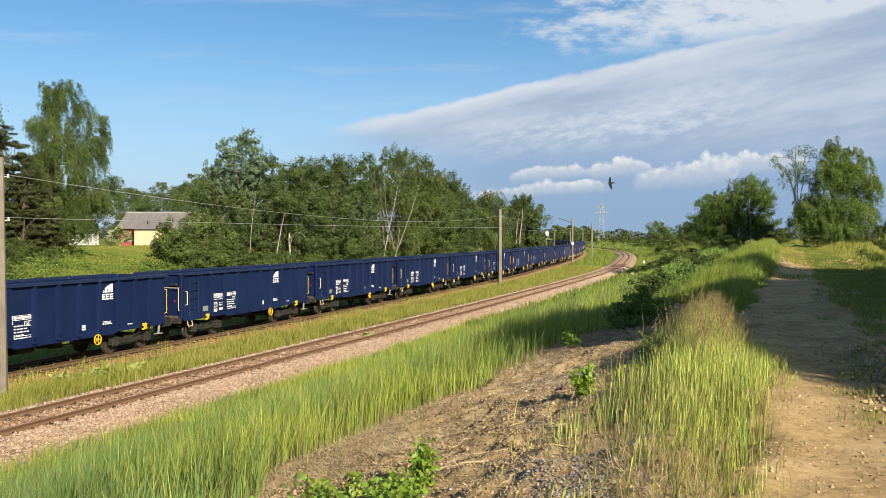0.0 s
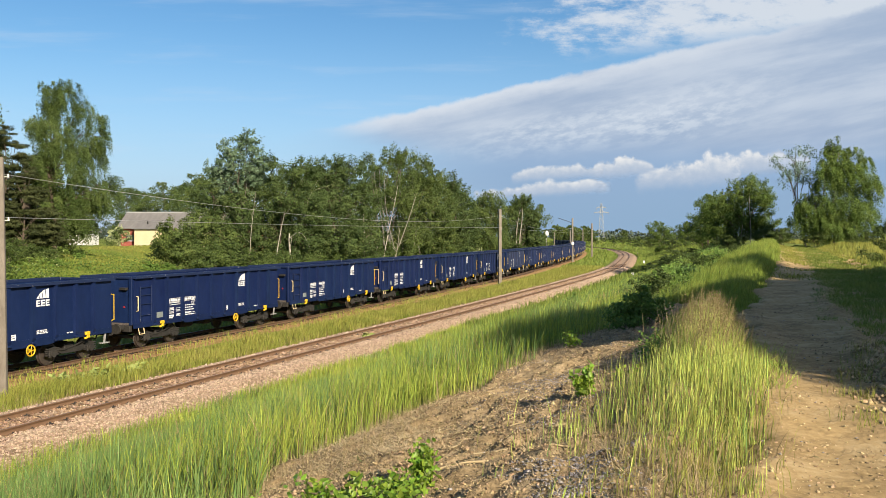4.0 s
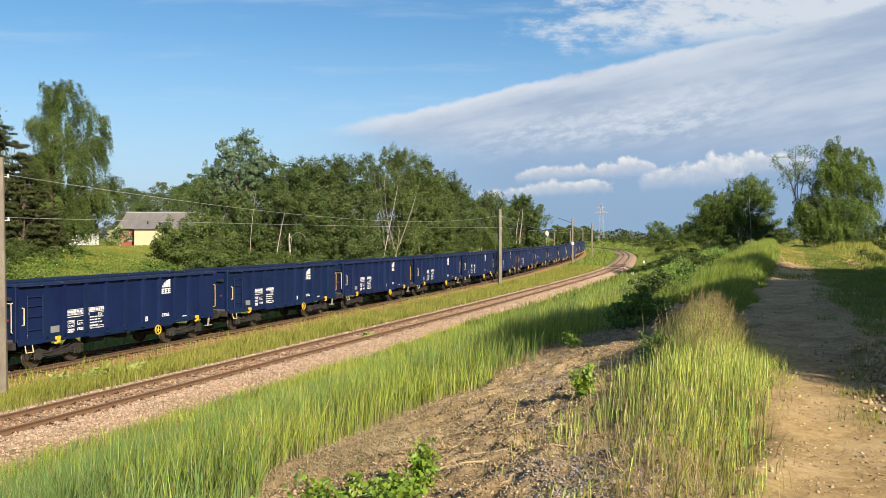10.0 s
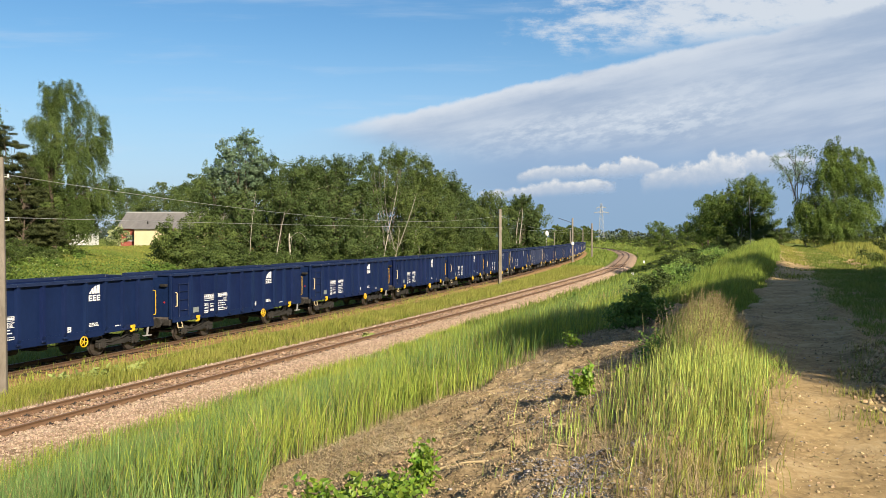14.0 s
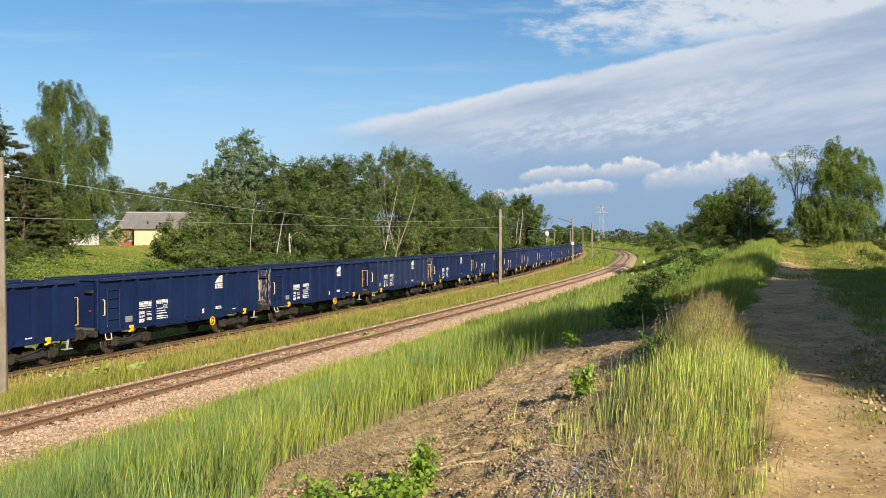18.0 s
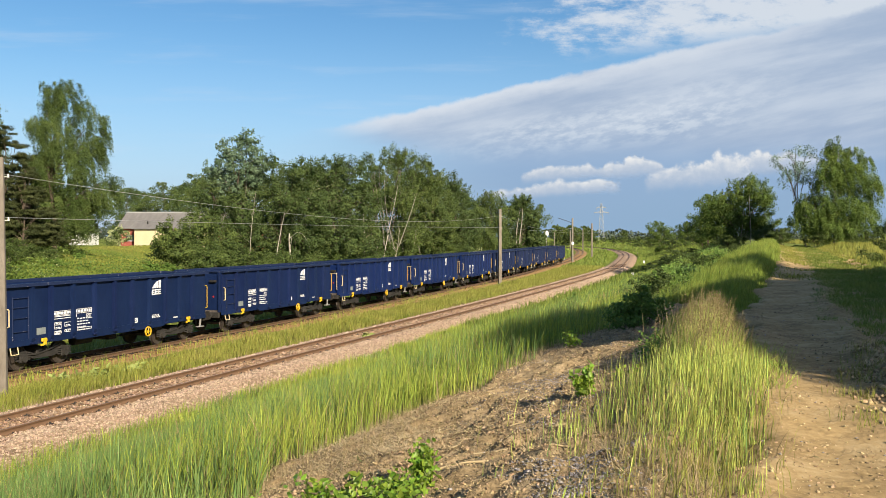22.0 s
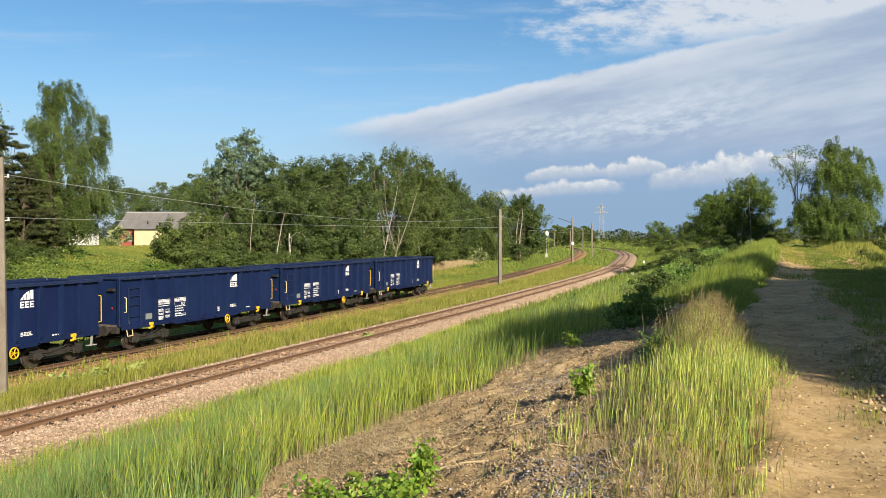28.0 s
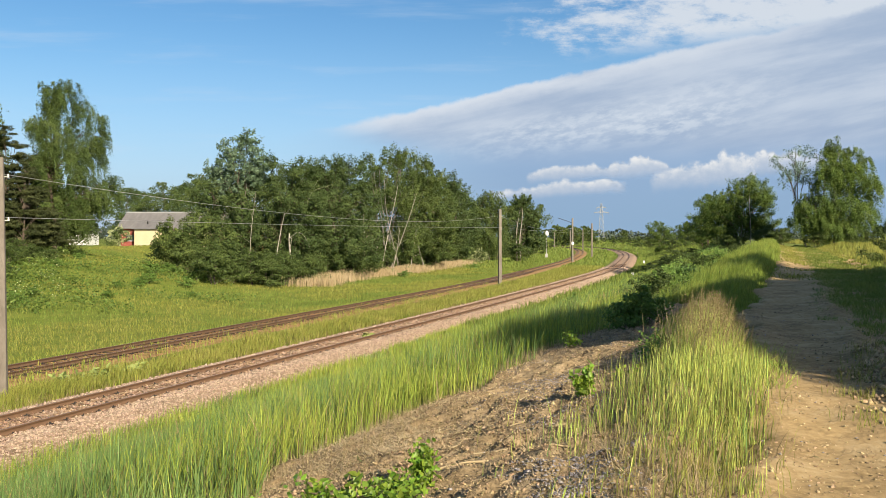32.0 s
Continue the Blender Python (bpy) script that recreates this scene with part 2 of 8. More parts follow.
    M["blossom"] = material("white_blossom", [(0.22, 0.27, 0.10), (0.40, 0.43, 0.22)], 2.0, 0.7, island=0.4)
    gr = dict(scale=0.35, rough=0.6, island=0.7, translucent=0.30, spec=0.2)
    M["grass_tall"] = material("tall_grass", [(0.132, 0.195, 0.032), (0.245, 0.308, 0.050), (0.375, 0.405, 0.086)], tip=((0.18, 0.165, 0.06375), 0.0, 0.40), **gr)
    M["grass_green"] = material("reed_grass", [(0.060, 0.120, 0.034), (0.125, 0.204, 0.058), (0.225, 0.300, 0.098)], tip=((0.195, 0.1613, 0.075), 0.0, 0.28), **gr)
    M["grass_yellow"] = material("sunlit_grass", [(0.140, 0.166, 0.030), (0.222, 0.236, 0.047), (0.298, 0.280, 0.074)], tip=((0.15, 0.1425, 0.04125), 0.0, 0.35), **gr)
    M["grass_clump"] = material("clump_grass", [(0.205, 0.270, 0.052), (0.350, 0.410, 0.090), (0.490, 0.510, 0.160)], tip=((0.25, 0.24, 0.09), 0.0, 0.40), scale=1.6, rough=0.6, island=1.1, translucent=0.38, spec=0.25)
    M["grass_crest"] = material("crest_grass", [(0.112, 0.168, 0.027), (0.182, 0.240, 0.041), (0.255, 0.288, 0.066)], tip=((0.15, 0.1425, 0.05), 0.0, 0.35), **gr)
    M["grass_meadow"] = material("meadow_grass", [(0.096, 0.148, 0.026), (0.150, 0.200, 0.038), (0.205, 0.236, 0.052)], **gr)
    M["straw"] = material("dry_reeds", [(0.27, 0.195, 0.0975), (0.375, 0.2925, 0.165), (0.45, 0.3675, 0.225)], 0.4, 0.8, island=0.5, translucent=0.2)
    M["seed_brown"] = material("seeding_grass", [(0.13, 0.105, 0.040), (0.22, 0.175, 0.075), (0.31, 0.25, 0.12)], 0.4, 0.8, island=0.7, translucent=0.25)
    M["plaster"] = material("cream_plaster", [(0.4092, 0.3432, 0.2178), (0.4620, 0.3960, 0.2640)], 0.7, 0.9)
    M["brick_red"] = material("red_wall", [(0.2025, 0.0464, 0.0359), (0.2700, 0.0717, 0.0526)], 1.2, 0.9)
    M["roof"] = material("grey_roof_sheet", [(0.1080, 0.1026, 0.0999), (0.1674, 0.1620, 0.1566)], 0.6, 0.85, stretch=(3, 0.6, 0.6))
    M["glass_dark"] = material("dark_window", [(0.0375, 0.045, 0.0525), (0.0675, 0.075, 0.0825)], 1.0, 0.15)
    M["black"] = material("black_plumage", [(0.01125, 0.01125, 0.01275), (0.03, 0.03, 0.0315)], 8.0, 0.7)
    M["far_green"] = material("distant_woods", [(0.026, 0.042, 0.028), (0.046, 0.064, 0.042)], 0.05, 0.9, island=0.5)
    M["pylon"] = material("pylon_steel", [(0.225, 0.24, 0.255), (0.315, 0.33, 0.345)], 1.0, 0.6, 0.3)
    M["red"] = material("red_lamp_glass", [(0.3, 0.015, 0.015), (0.375, 0.0225, 0.0225)], 5.0, 0.3)


define_materials()


# ---- plan: the two tracks as curves of slowly changing bend ----
STEP = 1.0


def bend(x0, y0, heading, knots, bends, s_min, s_max):
    """Points and headings along a track; s = 0 lies at (x0, y0)."""
    def run(s):
        kap = np.interp(s, knots, bends)
        th = heading + np.concatenate([[0], np.cumsum((kap[1:] + kap[:-1]) / 2 * np.diff(s))])
        tm = (th[1:] + th[:-1]) / 2
        return (x0 + np.concatenate([[0], np.cumsum(np.cos(tm) * np.diff(s))]),
                y0 + np.concatenate([[0], np.cumsum(np.sin(tm) * np.diff(s))]), th)
    sp, sn = np.arange(0, s_max + 0.1, STEP), np.arange(0, s_min - 0.1, -STEP)
    a, b = run(sp), run(sn)
    join = [np.concatenate([q[:0:-1], p]) for p, q in zip(a, b)]
    return np.concatenate([sn[:0:-1], sp]), join[0], join[1], join[2]


NEAR = bend(-26.757, -18.588, 1.23613, [-1, 0, 40, 80, 120, 160, 210, 270, 340, 420, 520, 521],
            [0, -0.00028, -0.0005, 0.00057, 0.00038, 0.00194, 0.00002, 0.00104, 0.0009, 0.0018, 0.0018, 0], -620, 760)
FAR = bend(-22.625, 13.477, 1.29280, [-71, -70, -20, 0, 40, 80, 120, 160, 210, 270, 330, 400, 520, 521],
           [0, 0.0010, 0.0010, -0.0026, 0.00004, 0.0017, 0.00004, 0.00097, 0.00056, 0.00063, 0.0009, 0.0021, 0.0021, 0], -620, 760)
Z_FAR = -0.054


def at(track, s, off=0.0):
    """x, y and heading at s; off metres to the left of the way."""
    x, y, th = (np.interp(s, track[0], track[i]) for i in (1, 2, 3))
    return x - np.sin(th) * off, y + np.cos(th) * off, th


def xn(y):
    return np.interp(y, NEAR[2], NEAR[1])


def xf(y):
    return np.interp(y, FAR[2], FAR[1])


LEAN = 0.945


def smooth(v, a, b):
    t = np.clip((np.asarray(v, float) - a) / (b - a), 0, 1)
    return t * t * (3 - 2 * t)


def wob(x, y, k=1.0, seed=0.0):
    """Cheap uneven field between about -1 and 1."""
    x, y = np.asarray(x) * k + seed, np.asarray(y) * k - seed
    return (np.sin(x * 1.7 + 1.3 * np.sin(y * 1.1)) + np.sin(y * 2.3 + 1.7 * np.sin(x * 0.9)) + 0.6 * np.sin(4.1 * x + 3.3 * y + np.sin(y * 5.0))) / 2.6


GRAIN = np.random.default_rng(5).uniform(-1, 1, (256, 256))


def grain(x, y, k=1.0, octaves=4):
    """Smooth random relief between about -1 and 1, finer with each octave."""
    x, y, total, amp = np.asarray(x, float) * k, np.asarray(y, float) * k, 0.0, 1.0
    for o in range(octaves):
        xi, yi = np.floor(x).astype(int), np.floor(y).astype(int)
        u, v = x - xi, y - yi
        u, v = u * u * (3 - 2 * u), v * v * (3 - 2 * v)
        a, b, c, d = (GRAIN[(xi + p) % 256, (yi + q) % 256] for p, q in ((0, 0), (1, 0), (0, 1), (1, 1)))
        total = total + amp * ((a * (1 - u) + b * u) * (1 - v) + (c * (1 - u) + d * u) * v)
        x, y, amp = x * 2.03 + 17.1, y * 2.03 + 5.7, amp * 0.55
    return total / 1.6


def veer(y):
    """How far the dirt road draws away from the railway."""
    return np.interp(y, [17, 40, 80, 160], [0, 1.38, 2.7, 7.0])


def ground_z(x, y):
    """Height of the ground sheet."""
    x, y = np.asarray(x, float), np.asarray(y, float)
    d = (x - xn(y)) * LEAN
    df = (xf(y) - x) * LEAN
    far_on = smooth(y, 120, 420)
    top = 3.38 + 0.32 * smooth(y, 16, 75)
    k = top / 3.38 * (1 - 0.55 * smooth(y, 160, 400))
    d = np.where(d > 15.2, np.maximum(15.2, d - veer(y)), d)
    right = np.interp(d, [0, 1.8, 2.7, 4.0, 6, 9, 13.8, 15.2, 17.2, 18.5, 19.2, 22.4, 23.4, 60, 300],
                      [-0.34, -0.36, -0.52, -0.62, -0.35, 0.55, 2.15, 2.62, 3.08, 3.42, 3.36, 3.36, 3.52, 3.5, 2.6])
    right = np.where(right > 0, right * k, right)
    right = right + 0.55 * np.exp(-((d - 17.4) / 2.1) ** 2) * smooth(y, 26, 52) * (1 - smooth(y, 130, 220))
    mid = np.interp(d, [-2.6, -1.8, 0], [-0.44, -0.36, -0.34])
    z = np.where(d > 0, right, mid)
    # left of the far track: flat wet meadow, then a hill
    shift = 19 * smooth(y, 84, 122)
    left = np.interp(df, [-2.4, -1.4, 1.6, 2.6, 6, 12], [-0.44, -0.36, -0.36, -0.46, -0.6, -0.62])
    left = left + 3.9 * smooth(df, 15 + shift, 44 + shift) * smooth(y, 20, 45)
    z = np.where(df > -2.4, left, z)
    calm = np.minimum(smooth(np.abs(d), 2.6, 5.0), smooth(np.abs(df), 2.4, 5.0))
    z = z + calm * (0.10 * wob(x, y, 0.35) + 0.05 * grain(x, y, 0.8, 2))
    return z


def road_lift(D, Y):
    """Relief of the sandy track over the ground sheet."""
    D = D - veer(Y)
    lo = 18.95 + 0.25 * wob(Y, Y * 0.3, 0.6) + 0.15 * wob(Y, Y, 2.7)
    hi = 23.0 + 0.4 * wob(Y, Y * 0.4, 0.35, 4.0)
    inside = smooth(D, lo - 0.25, lo + 0.2) * (1 - smooth(D, hi - 0.2, hi + 0.3))
    rut = -0.06 * np.exp(-((D - 19.7 - 0.15 * np.sin(Y * 0.2)) / 0.5) ** 2) - 0.06 * np.exp(-((D - 22.4 - 0.15 * np.sin(Y * 0.2)) / 0.4) ** 2)
    ridge = 0.10 * np.exp(-((D - 20.65 - 0.2 * wob(Y, Y, 0.5)) / 0.22) ** 2) * (0.6 + 0.5 * grain(D, Y, 2.5, 3)) * (1 - smooth(Y, 22, 30))
    fine = 0.025 * grain(D, Y * 0.7, 0.9, 3) + 0.024 * np.abs(grain(D, Y, 2.6, 2)) + 0.008 * grain(D, Y, 4.2, 1)
    tread = 0.010 * np.sin(Y * 42 + 3 * np.sin(Y)) * np.exp(-((D - 20.0 - 0.1 * np.sin(Y * 0.5)) / 0.12) ** 2)
    return -0.10 + 0.21 * inside + (rut * 0.8 + fine + ridge + tread) * inside


def soil_lift(D, Y):
    """Relief of the bare crumbly soil over the ground sheet."""
    lo = np.interp(Y, [3, 7, 10, 12, 15, 19, 24, 27], [15.6, 14.5, 13.8, 14.4, 15.1, 15.5, 16.4, 17.6]) + 0.35 * wob(D, Y, 1.3)
    hi = np.interp(Y, [3, 9, 12, 16, 22, 27], [19.4, 18.6, 17.9, 17.5, 17.4, 17.6]) + 0.3 * wob(D, Y, 1.9, 3.0)
    inside = smooth(D, lo - 0.3, lo + 0.3) * (1 - smooth(D, hi - 0.4, hi + 0.3)) * smooth(Y, 3.55, 4.5)
    rough = 0.07 * grain(D, Y, 1.2, 3) + 0.11 * np.abs(grain(D + 7.0, Y, 2.7, 2)) + 0.10 * np.abs(grain(D, Y + 3.0, 6.5, 1))
    return -0.08 + 0.11 * inside + inside * rough


def uneven(v, amount, k):
    return amount * wob(v, v * 0.7, k)


# ---- building blocks ----
def quick_mesh(name, co, quads=None, tris=None, mat=None, along=None, smooth_shade=False):
    me = bpy.data.meshes.new(name)
    co = np.asarray(co, np.float32)
    lists = [np.asarray(f, np.int32) for f in (quads, tris) if f is not None and len(f)]
    loops = np.concatenate([f.ravel() for f in lists])
    sizes = np.concatenate([np.full(len(f), f.shape[1], np.int32) for f in lists])
    starts = np.concatenate([[0], np.cumsum(sizes)[:-1]]).astype(np.int32)
    me.vertices.add(len(co))
    me.vertices.foreach_set("co", co.ravel())
    me.loops.add(len(loops))
    me.loops.foreach_set("vertex_index", loops)
    me.polygons.add(len(sizes))
    me.polygons.foreach_set("loop_start", starts)
    me.polygons.foreach_set("loop_total", sizes)
    if smooth_shade:
        me.polygons.foreach_set("use_smooth", np.ones(len(sizes), bool))
    me.update(calc_edges=True)
    if along is not None:
        me.attributes.new("along", "FLOAT", "POINT").data.foreach_set("value", np.asarray(along, np.float32))
    if mat:
        me.materials.append(mat)
    return me


def bm_mesh(name, bm, mat, smooth_shade=False):
    me = bpy.data.meshes.new(name)
    bm.normal_update()
    bm.to_mesh(me)
    bm.free()
    for m in (mat if isinstance(mat, (list, tuple)) else [mat]):
        me.materials.append(m)
    if smooth_shade:
        for p in me.polygons:
            p.use_smooth = True
    return me


def part(name, bm, mat, parent, label="", m=None):
    """One mesh object under a thing or a part."""
    me = bm if isinstance(bm, bpy.types.Mesh) else bm_mesh(name, bm, mat)
    ob = new(name, me)
    ob.parent = parent
    if m is not None:
        ob.matrix_basis = m
    if label:
        tagged(ob, label)
    return ob


def thing(name, label, category, m=None, group="", kind="", data=None):
    ob = new(name, data)
    if m is not None:
        ob.matrix_basis = m
    return tagged(ob, label, category, group, kind)


def box(bm, x0, x1, y0, y1, z0, z1, bevel=0.0):
    r = bmesh.ops.create_cube(bm, size=1.0, matrix=Matrix.Translation(((x0 + x1) / 2, (y0 + y1) / 2, (z0 + z1) / 2)) @ Matrix.Diagonal((x1 - x0, y1 - y0, z1 - z0, 1)))
    if bevel:
        es = {e for v in r["verts"] for e in v.link_edges}
        bmesh.ops.bevel(bm, geom=list(es), offset=bevel, segments=1, affect="EDGES")
    return bm


def rod(bm, a, b, r0, r1=None, seg=8):
    a, b = Vector(a), Vector(b)
    q = (b - a).to_track_quat("Z", "Y").to_matrix().to_4x4()
    bmesh.ops.create_cone(bm, cap_ends=True, segments=seg, radius1=r0, radius2=r0 if r1 is None else r1, depth=(b - a).length,
                          matrix=Matrix.Translation((a + b) / 2) @ q)
    return bm


def bent_rod(bm, pts, r, seg=6):
    for a, b in zip(pts[:-1], pts[1:]):
        rod(bm, a, b, r, seg=seg)
    return bm


def prism(bm, outline, y0, y1):
    """An outline in x, z pushed from y0 to y1."""
    a = [bm.verts.new((x, y0, z)) for x, z in outline]
    b = [bm.verts.new((x, y1, z)) for x, z in outline]
    n = len(a)
    bm.faces.new(a), bm.faces.new(b[::-1])
    for i in range(n):
        bm.faces.new((a[i], b[i], b[(i + 1) % n], a[(i + 1) % n]))
    bmesh.ops.recalc_face_normals(bm, faces=bm.faces)
    return bm


def nb():
    return bmesh.new()


def grid_faces(nr, nc):
    i = np.arange((nr - 1) * nc).reshape(nr - 1, nc)[:, :-1].ravel()
    return np.stack([i, i + 1, i + nc + 1, i + nc], 1)


# ---- ground ----
def sheet(name, ds, ys, lift, mat, label, track_x=None, zfun=None):
    """A strip of ground that follows a track: columns at offsets ds, rows at ys."""
    D, Y = np.meshgrid(ds, ys)
    X = (track_x or xn)(Y) + D / LEAN
    Z = (zfun or ground_z)(X, Y) + lift(D, Y)
    me = quick_mesh(name, np.stack([X, Y, Z], -1).reshape(-1, 3), quads=grid_faces(len(ys), len(ds)), mat=mat, smooth_shade=True)
    return tagged(new(name, me), label, "ground", kind="structure")


def build_ground():
    ys = np.concatenate([[-900, -500, -300, -200, -140], np.arange(-100, -2, 6.0), np.arange(-2, 40, 0.4), np.arange(40, 110, 1.2), np.arange(110, 300, 5.0),
                         np.arange(300, 700, 25.0), [750, 900, 1200, 1700, 2600, 4800]])
    ds = np.concatenate([[-2600, -1500, -900, -500, -300, -200, -150], np.arange(-120, -30, 3.0), np.arange(-30, -2, 0.8), np.arange(-2, 26, 0.35),
                         np.arange(26, 60, 3.0), [70, 90, 130, 200, 300, 500, 900, 1500, 2600]])
    # under the laid strips the sheet keeps a little lower
    sheet("ground", ds, ys, lambda D, Y: 0 * D, M["earth"], "grassy earth of the railway bank and the fields")
    # sandy track
    yr = np.concatenate([np.arange(-8, 4, 0.6), np.arange(4, 18, 0.075), np.arange(18, 40, 0.25), np.arange(40, 84, 0.8)])
    dr = np.concatenate([np.arange(18.2, 22.0, 0.075), np.arange(22.0, 31.0, 0.3)])

    sheet("dirt_road", dr, yr, road_lift, M["sand"], "sandy dirt road with wheel ruts along the bank")
    # bare soil of the bank
    yb = np.concatenate([np.arange(3.5, 14, 0.05), np.arange(14, 27, 0.13)])
    db = np.arange(12.4, 19.6, 0.06)

    sheet("bare_soil", db, yb, soil_lift, M["soil"], "dry crumbly bare soil on the side of the bank")
    # ballast
    yt = np.concatenate([np.arange(-60, 8, 4.0), np.arange(8, 120, 0.8), np.arange(120, 640, 6.0)])
    dt = np.array([-3.0, -2.5, -2.0, -1.7, -1.3, -0.75, 0, 0.75, 1.3, 1.7, 2.1, 2.5, 2.9, 3.2])

    def bed(D, Y):
        return np.interp(D, [-3.0, -2.4, -1.7, 1.7, 2.6, 3.2], [-0.85, -0.50, -0.175, -0.175, -0.50, -0.85]) + 0.02 * wob(D, Y, 3.0) + 0.05 * wob(D, Y, 1.1) * (np.abs(D) > 2)

    def near_bed(x, y):
        return bed((x - xn(y)) * LEAN, y)

    def far_bed(x, y):
        return bed((x - xf(y)) * LEAN * 1.15, y) - 0.10
    sheet("ballast_bed", dt, yt, lambda D, Y: 0 * D, M["ballast_bed"], "pinkish crushed stone ballast under the main track", zfun=near_bed)
    sheet("old_ballast_bed", dt, yt, lambda D, Y: 0 * D, M["old_ballast"], "brown overgrown ballast under the old track", track_x=xf, zfun=far_bed)


build_ground()


# ---- tracks ----
def rail_mesh(name, track, off, z, mat, top_mat, s0, s1, ds):
    prof = [(-0.065, -0.165), (0.065, -0.165), (0.065, -0.15), (0.012, -0.125), (0.012, -0.045), (0.036, -0.035), (0.036, -0.004), (0.028, 0.0),
            (-0.028, 0.0), (-0.036, -0.004), (-0.036, -0.035), (-0.012, -0.045), (-0.012, -0.125), (-0.065, -0.15)]
    s = np.arange(s0, s1, ds)
    P = np.array(prof)
    th = at(track, s)[2]
    bx, by, _ = at(track, s, off)
    X = bx[:, None] - np.sin(th)[:, None] * P[None, :, 0]
    Y = by[:, None] + np.cos(th)[:, None] * P[None, :, 0]
    Z = np.broadcast_to(P[None, :, 1] + z, X.shape)
    n, k = X.shape
    i = np.arange((n - 1) * k).reshape(n - 1, k)
    j = np.roll(i, -1, 1)
    quads = np.stack([i, j, j + k, i + k], -1).reshape(-1, 4)
    me = quick_mesh(name, np.stack([X, Y, Z], -1).reshape(-1, 3), quads=quads, mat=mat)
    me.materials.append(top_mat)
    col = np.tile(np.arange(k), n - 1)
    me.polygons.foreach_set("material_index", (col == 7).astype(np.int32))
    return me


def build_track(track, z, rail_m, top_m, label, s_far, clip_span):
    t = thing("railway_track", label, "railway track", kind="structure")
    for off in (-0.75, 0.75):
        part("rail", rail_mesh("rail", track, off, z, rail_m, top_m, -80, s_far, 2.0), None, t)
    return t


def add_sleepers(track, z, t, s0, s1, sink):
    bm = nb()
    box(bm, -0.12, 0.12, -1.25, 1.25, -0.17 - 0.15, -0.165, 0.015)
    me = bm_mesh("sleeper", bm, M["sleeper"])
    bm = nb()
    for y in (-0.75, 0.75):
        for sx in (-0.105, 0.105):
            rod(bm, (0, y + sx, -0.17), (0, y + sx, -0.10), 0.03, 0.018, 6)
        box(bm, -0.09, 0.09, y - 0.15, y + 0.15, -0.165, -0.148)
    clip = bm_mesh("rail_fastening", bm, M["steel"])
    for s in np.arange(s0, s1, 0.62):
        x, y, th = at(track, s)
        m = Matrix.Translation((x, y, z - sink + 0.01 * math.sin(s * 3.1))) @ Matrix.Rotation(th + 0.012 * math.sin(s * 7), 4, "Z")
        o = part("sleeper", me, None, t, m=m)
        part("rail_fastening", clip, None, o)


track_near = build_track(NEAR, 0.0, M["rail"], M["rail_top"], "rusty brown rails of the single main track on stone ballast", 640, (20, 120))
track_far = build_track(FAR, Z_FAR, M["old_rail"], M["rail_top"], "dark rails of the older track sunk in grass", 640, (10, 90))


# ---- open wagon ----
BODY0, BODY1 = -6.42, 6.13
STAKES = [-5.12, -4.17, -2.99, -1.79, -0.57, 0.56, 1.73, 2.90, 3.98, 5.0]
Z0, Z1, ZR = 1.12, 3.21, 3.325
HALF = 1.36


def fin(bm, x0, z0, w, h, y):
    """Three curved white stripes of a fin."""
    for k in range(4):
        a0, a1 = k / 4, (k + 0.80) / 4
        pts = []
        for a in (a0, (a0 + a1) / 2, a1):
            pts.append((x0 + w * a, z0 + 0.0))
        top = [(x0 + w * (a * 0.72 + 0.30 * a * a) + w * 0.0, z0 + h * (1 - (1 - a) ** 2)) for a in (a1, (a0 + a1) / 2, a0)]
        prism(bm, pts + top, y, y + 0.004)


def bars(bm, x0, x1, z0, z1, rows, y, seed, fill=0.8):
    rnd = random.Random(seed)
    h = (z1 - z0) / rows
    for r in range(rows):
        x = x0
        while x < x1 - 0.04:
            w = rnd.uniform(0.05, 0.16)
            box(bm, x, min(x + w, x1), y, y + 0.004, z0 + r * h + h * 0.18, z0 + (r + fill) * h)
            x += w + 0.035


def outline_box(bm, x0, x1, z0, z1, y, t=0.02):
    box(bm, x0, x1, y, y + 0.004, z0, z0 + t), box(bm, x0, x1, y, y + 0.004, z1 - t, z1)
    box(bm, x0, x0 + t, y, y + 0.004, z0 + t, z1 - t), box(bm, x1 - t, x1, y, y + 0.004, z0 + t, z1 - t)


def lettering(text, size, mat):
    cu = bpy.data.curves.new("lettering", "FONT")
    cu.body, cu.size, cu.extrude = text, size, 0.002
    ob = bpy.data.objects.new("lettering", cu)
    me = bpy.data.meshes.new_from_object(ob)
    me.materials.clear()
    me.materials.append(mat)
    bpy.data.objects.remove(ob)
    return me


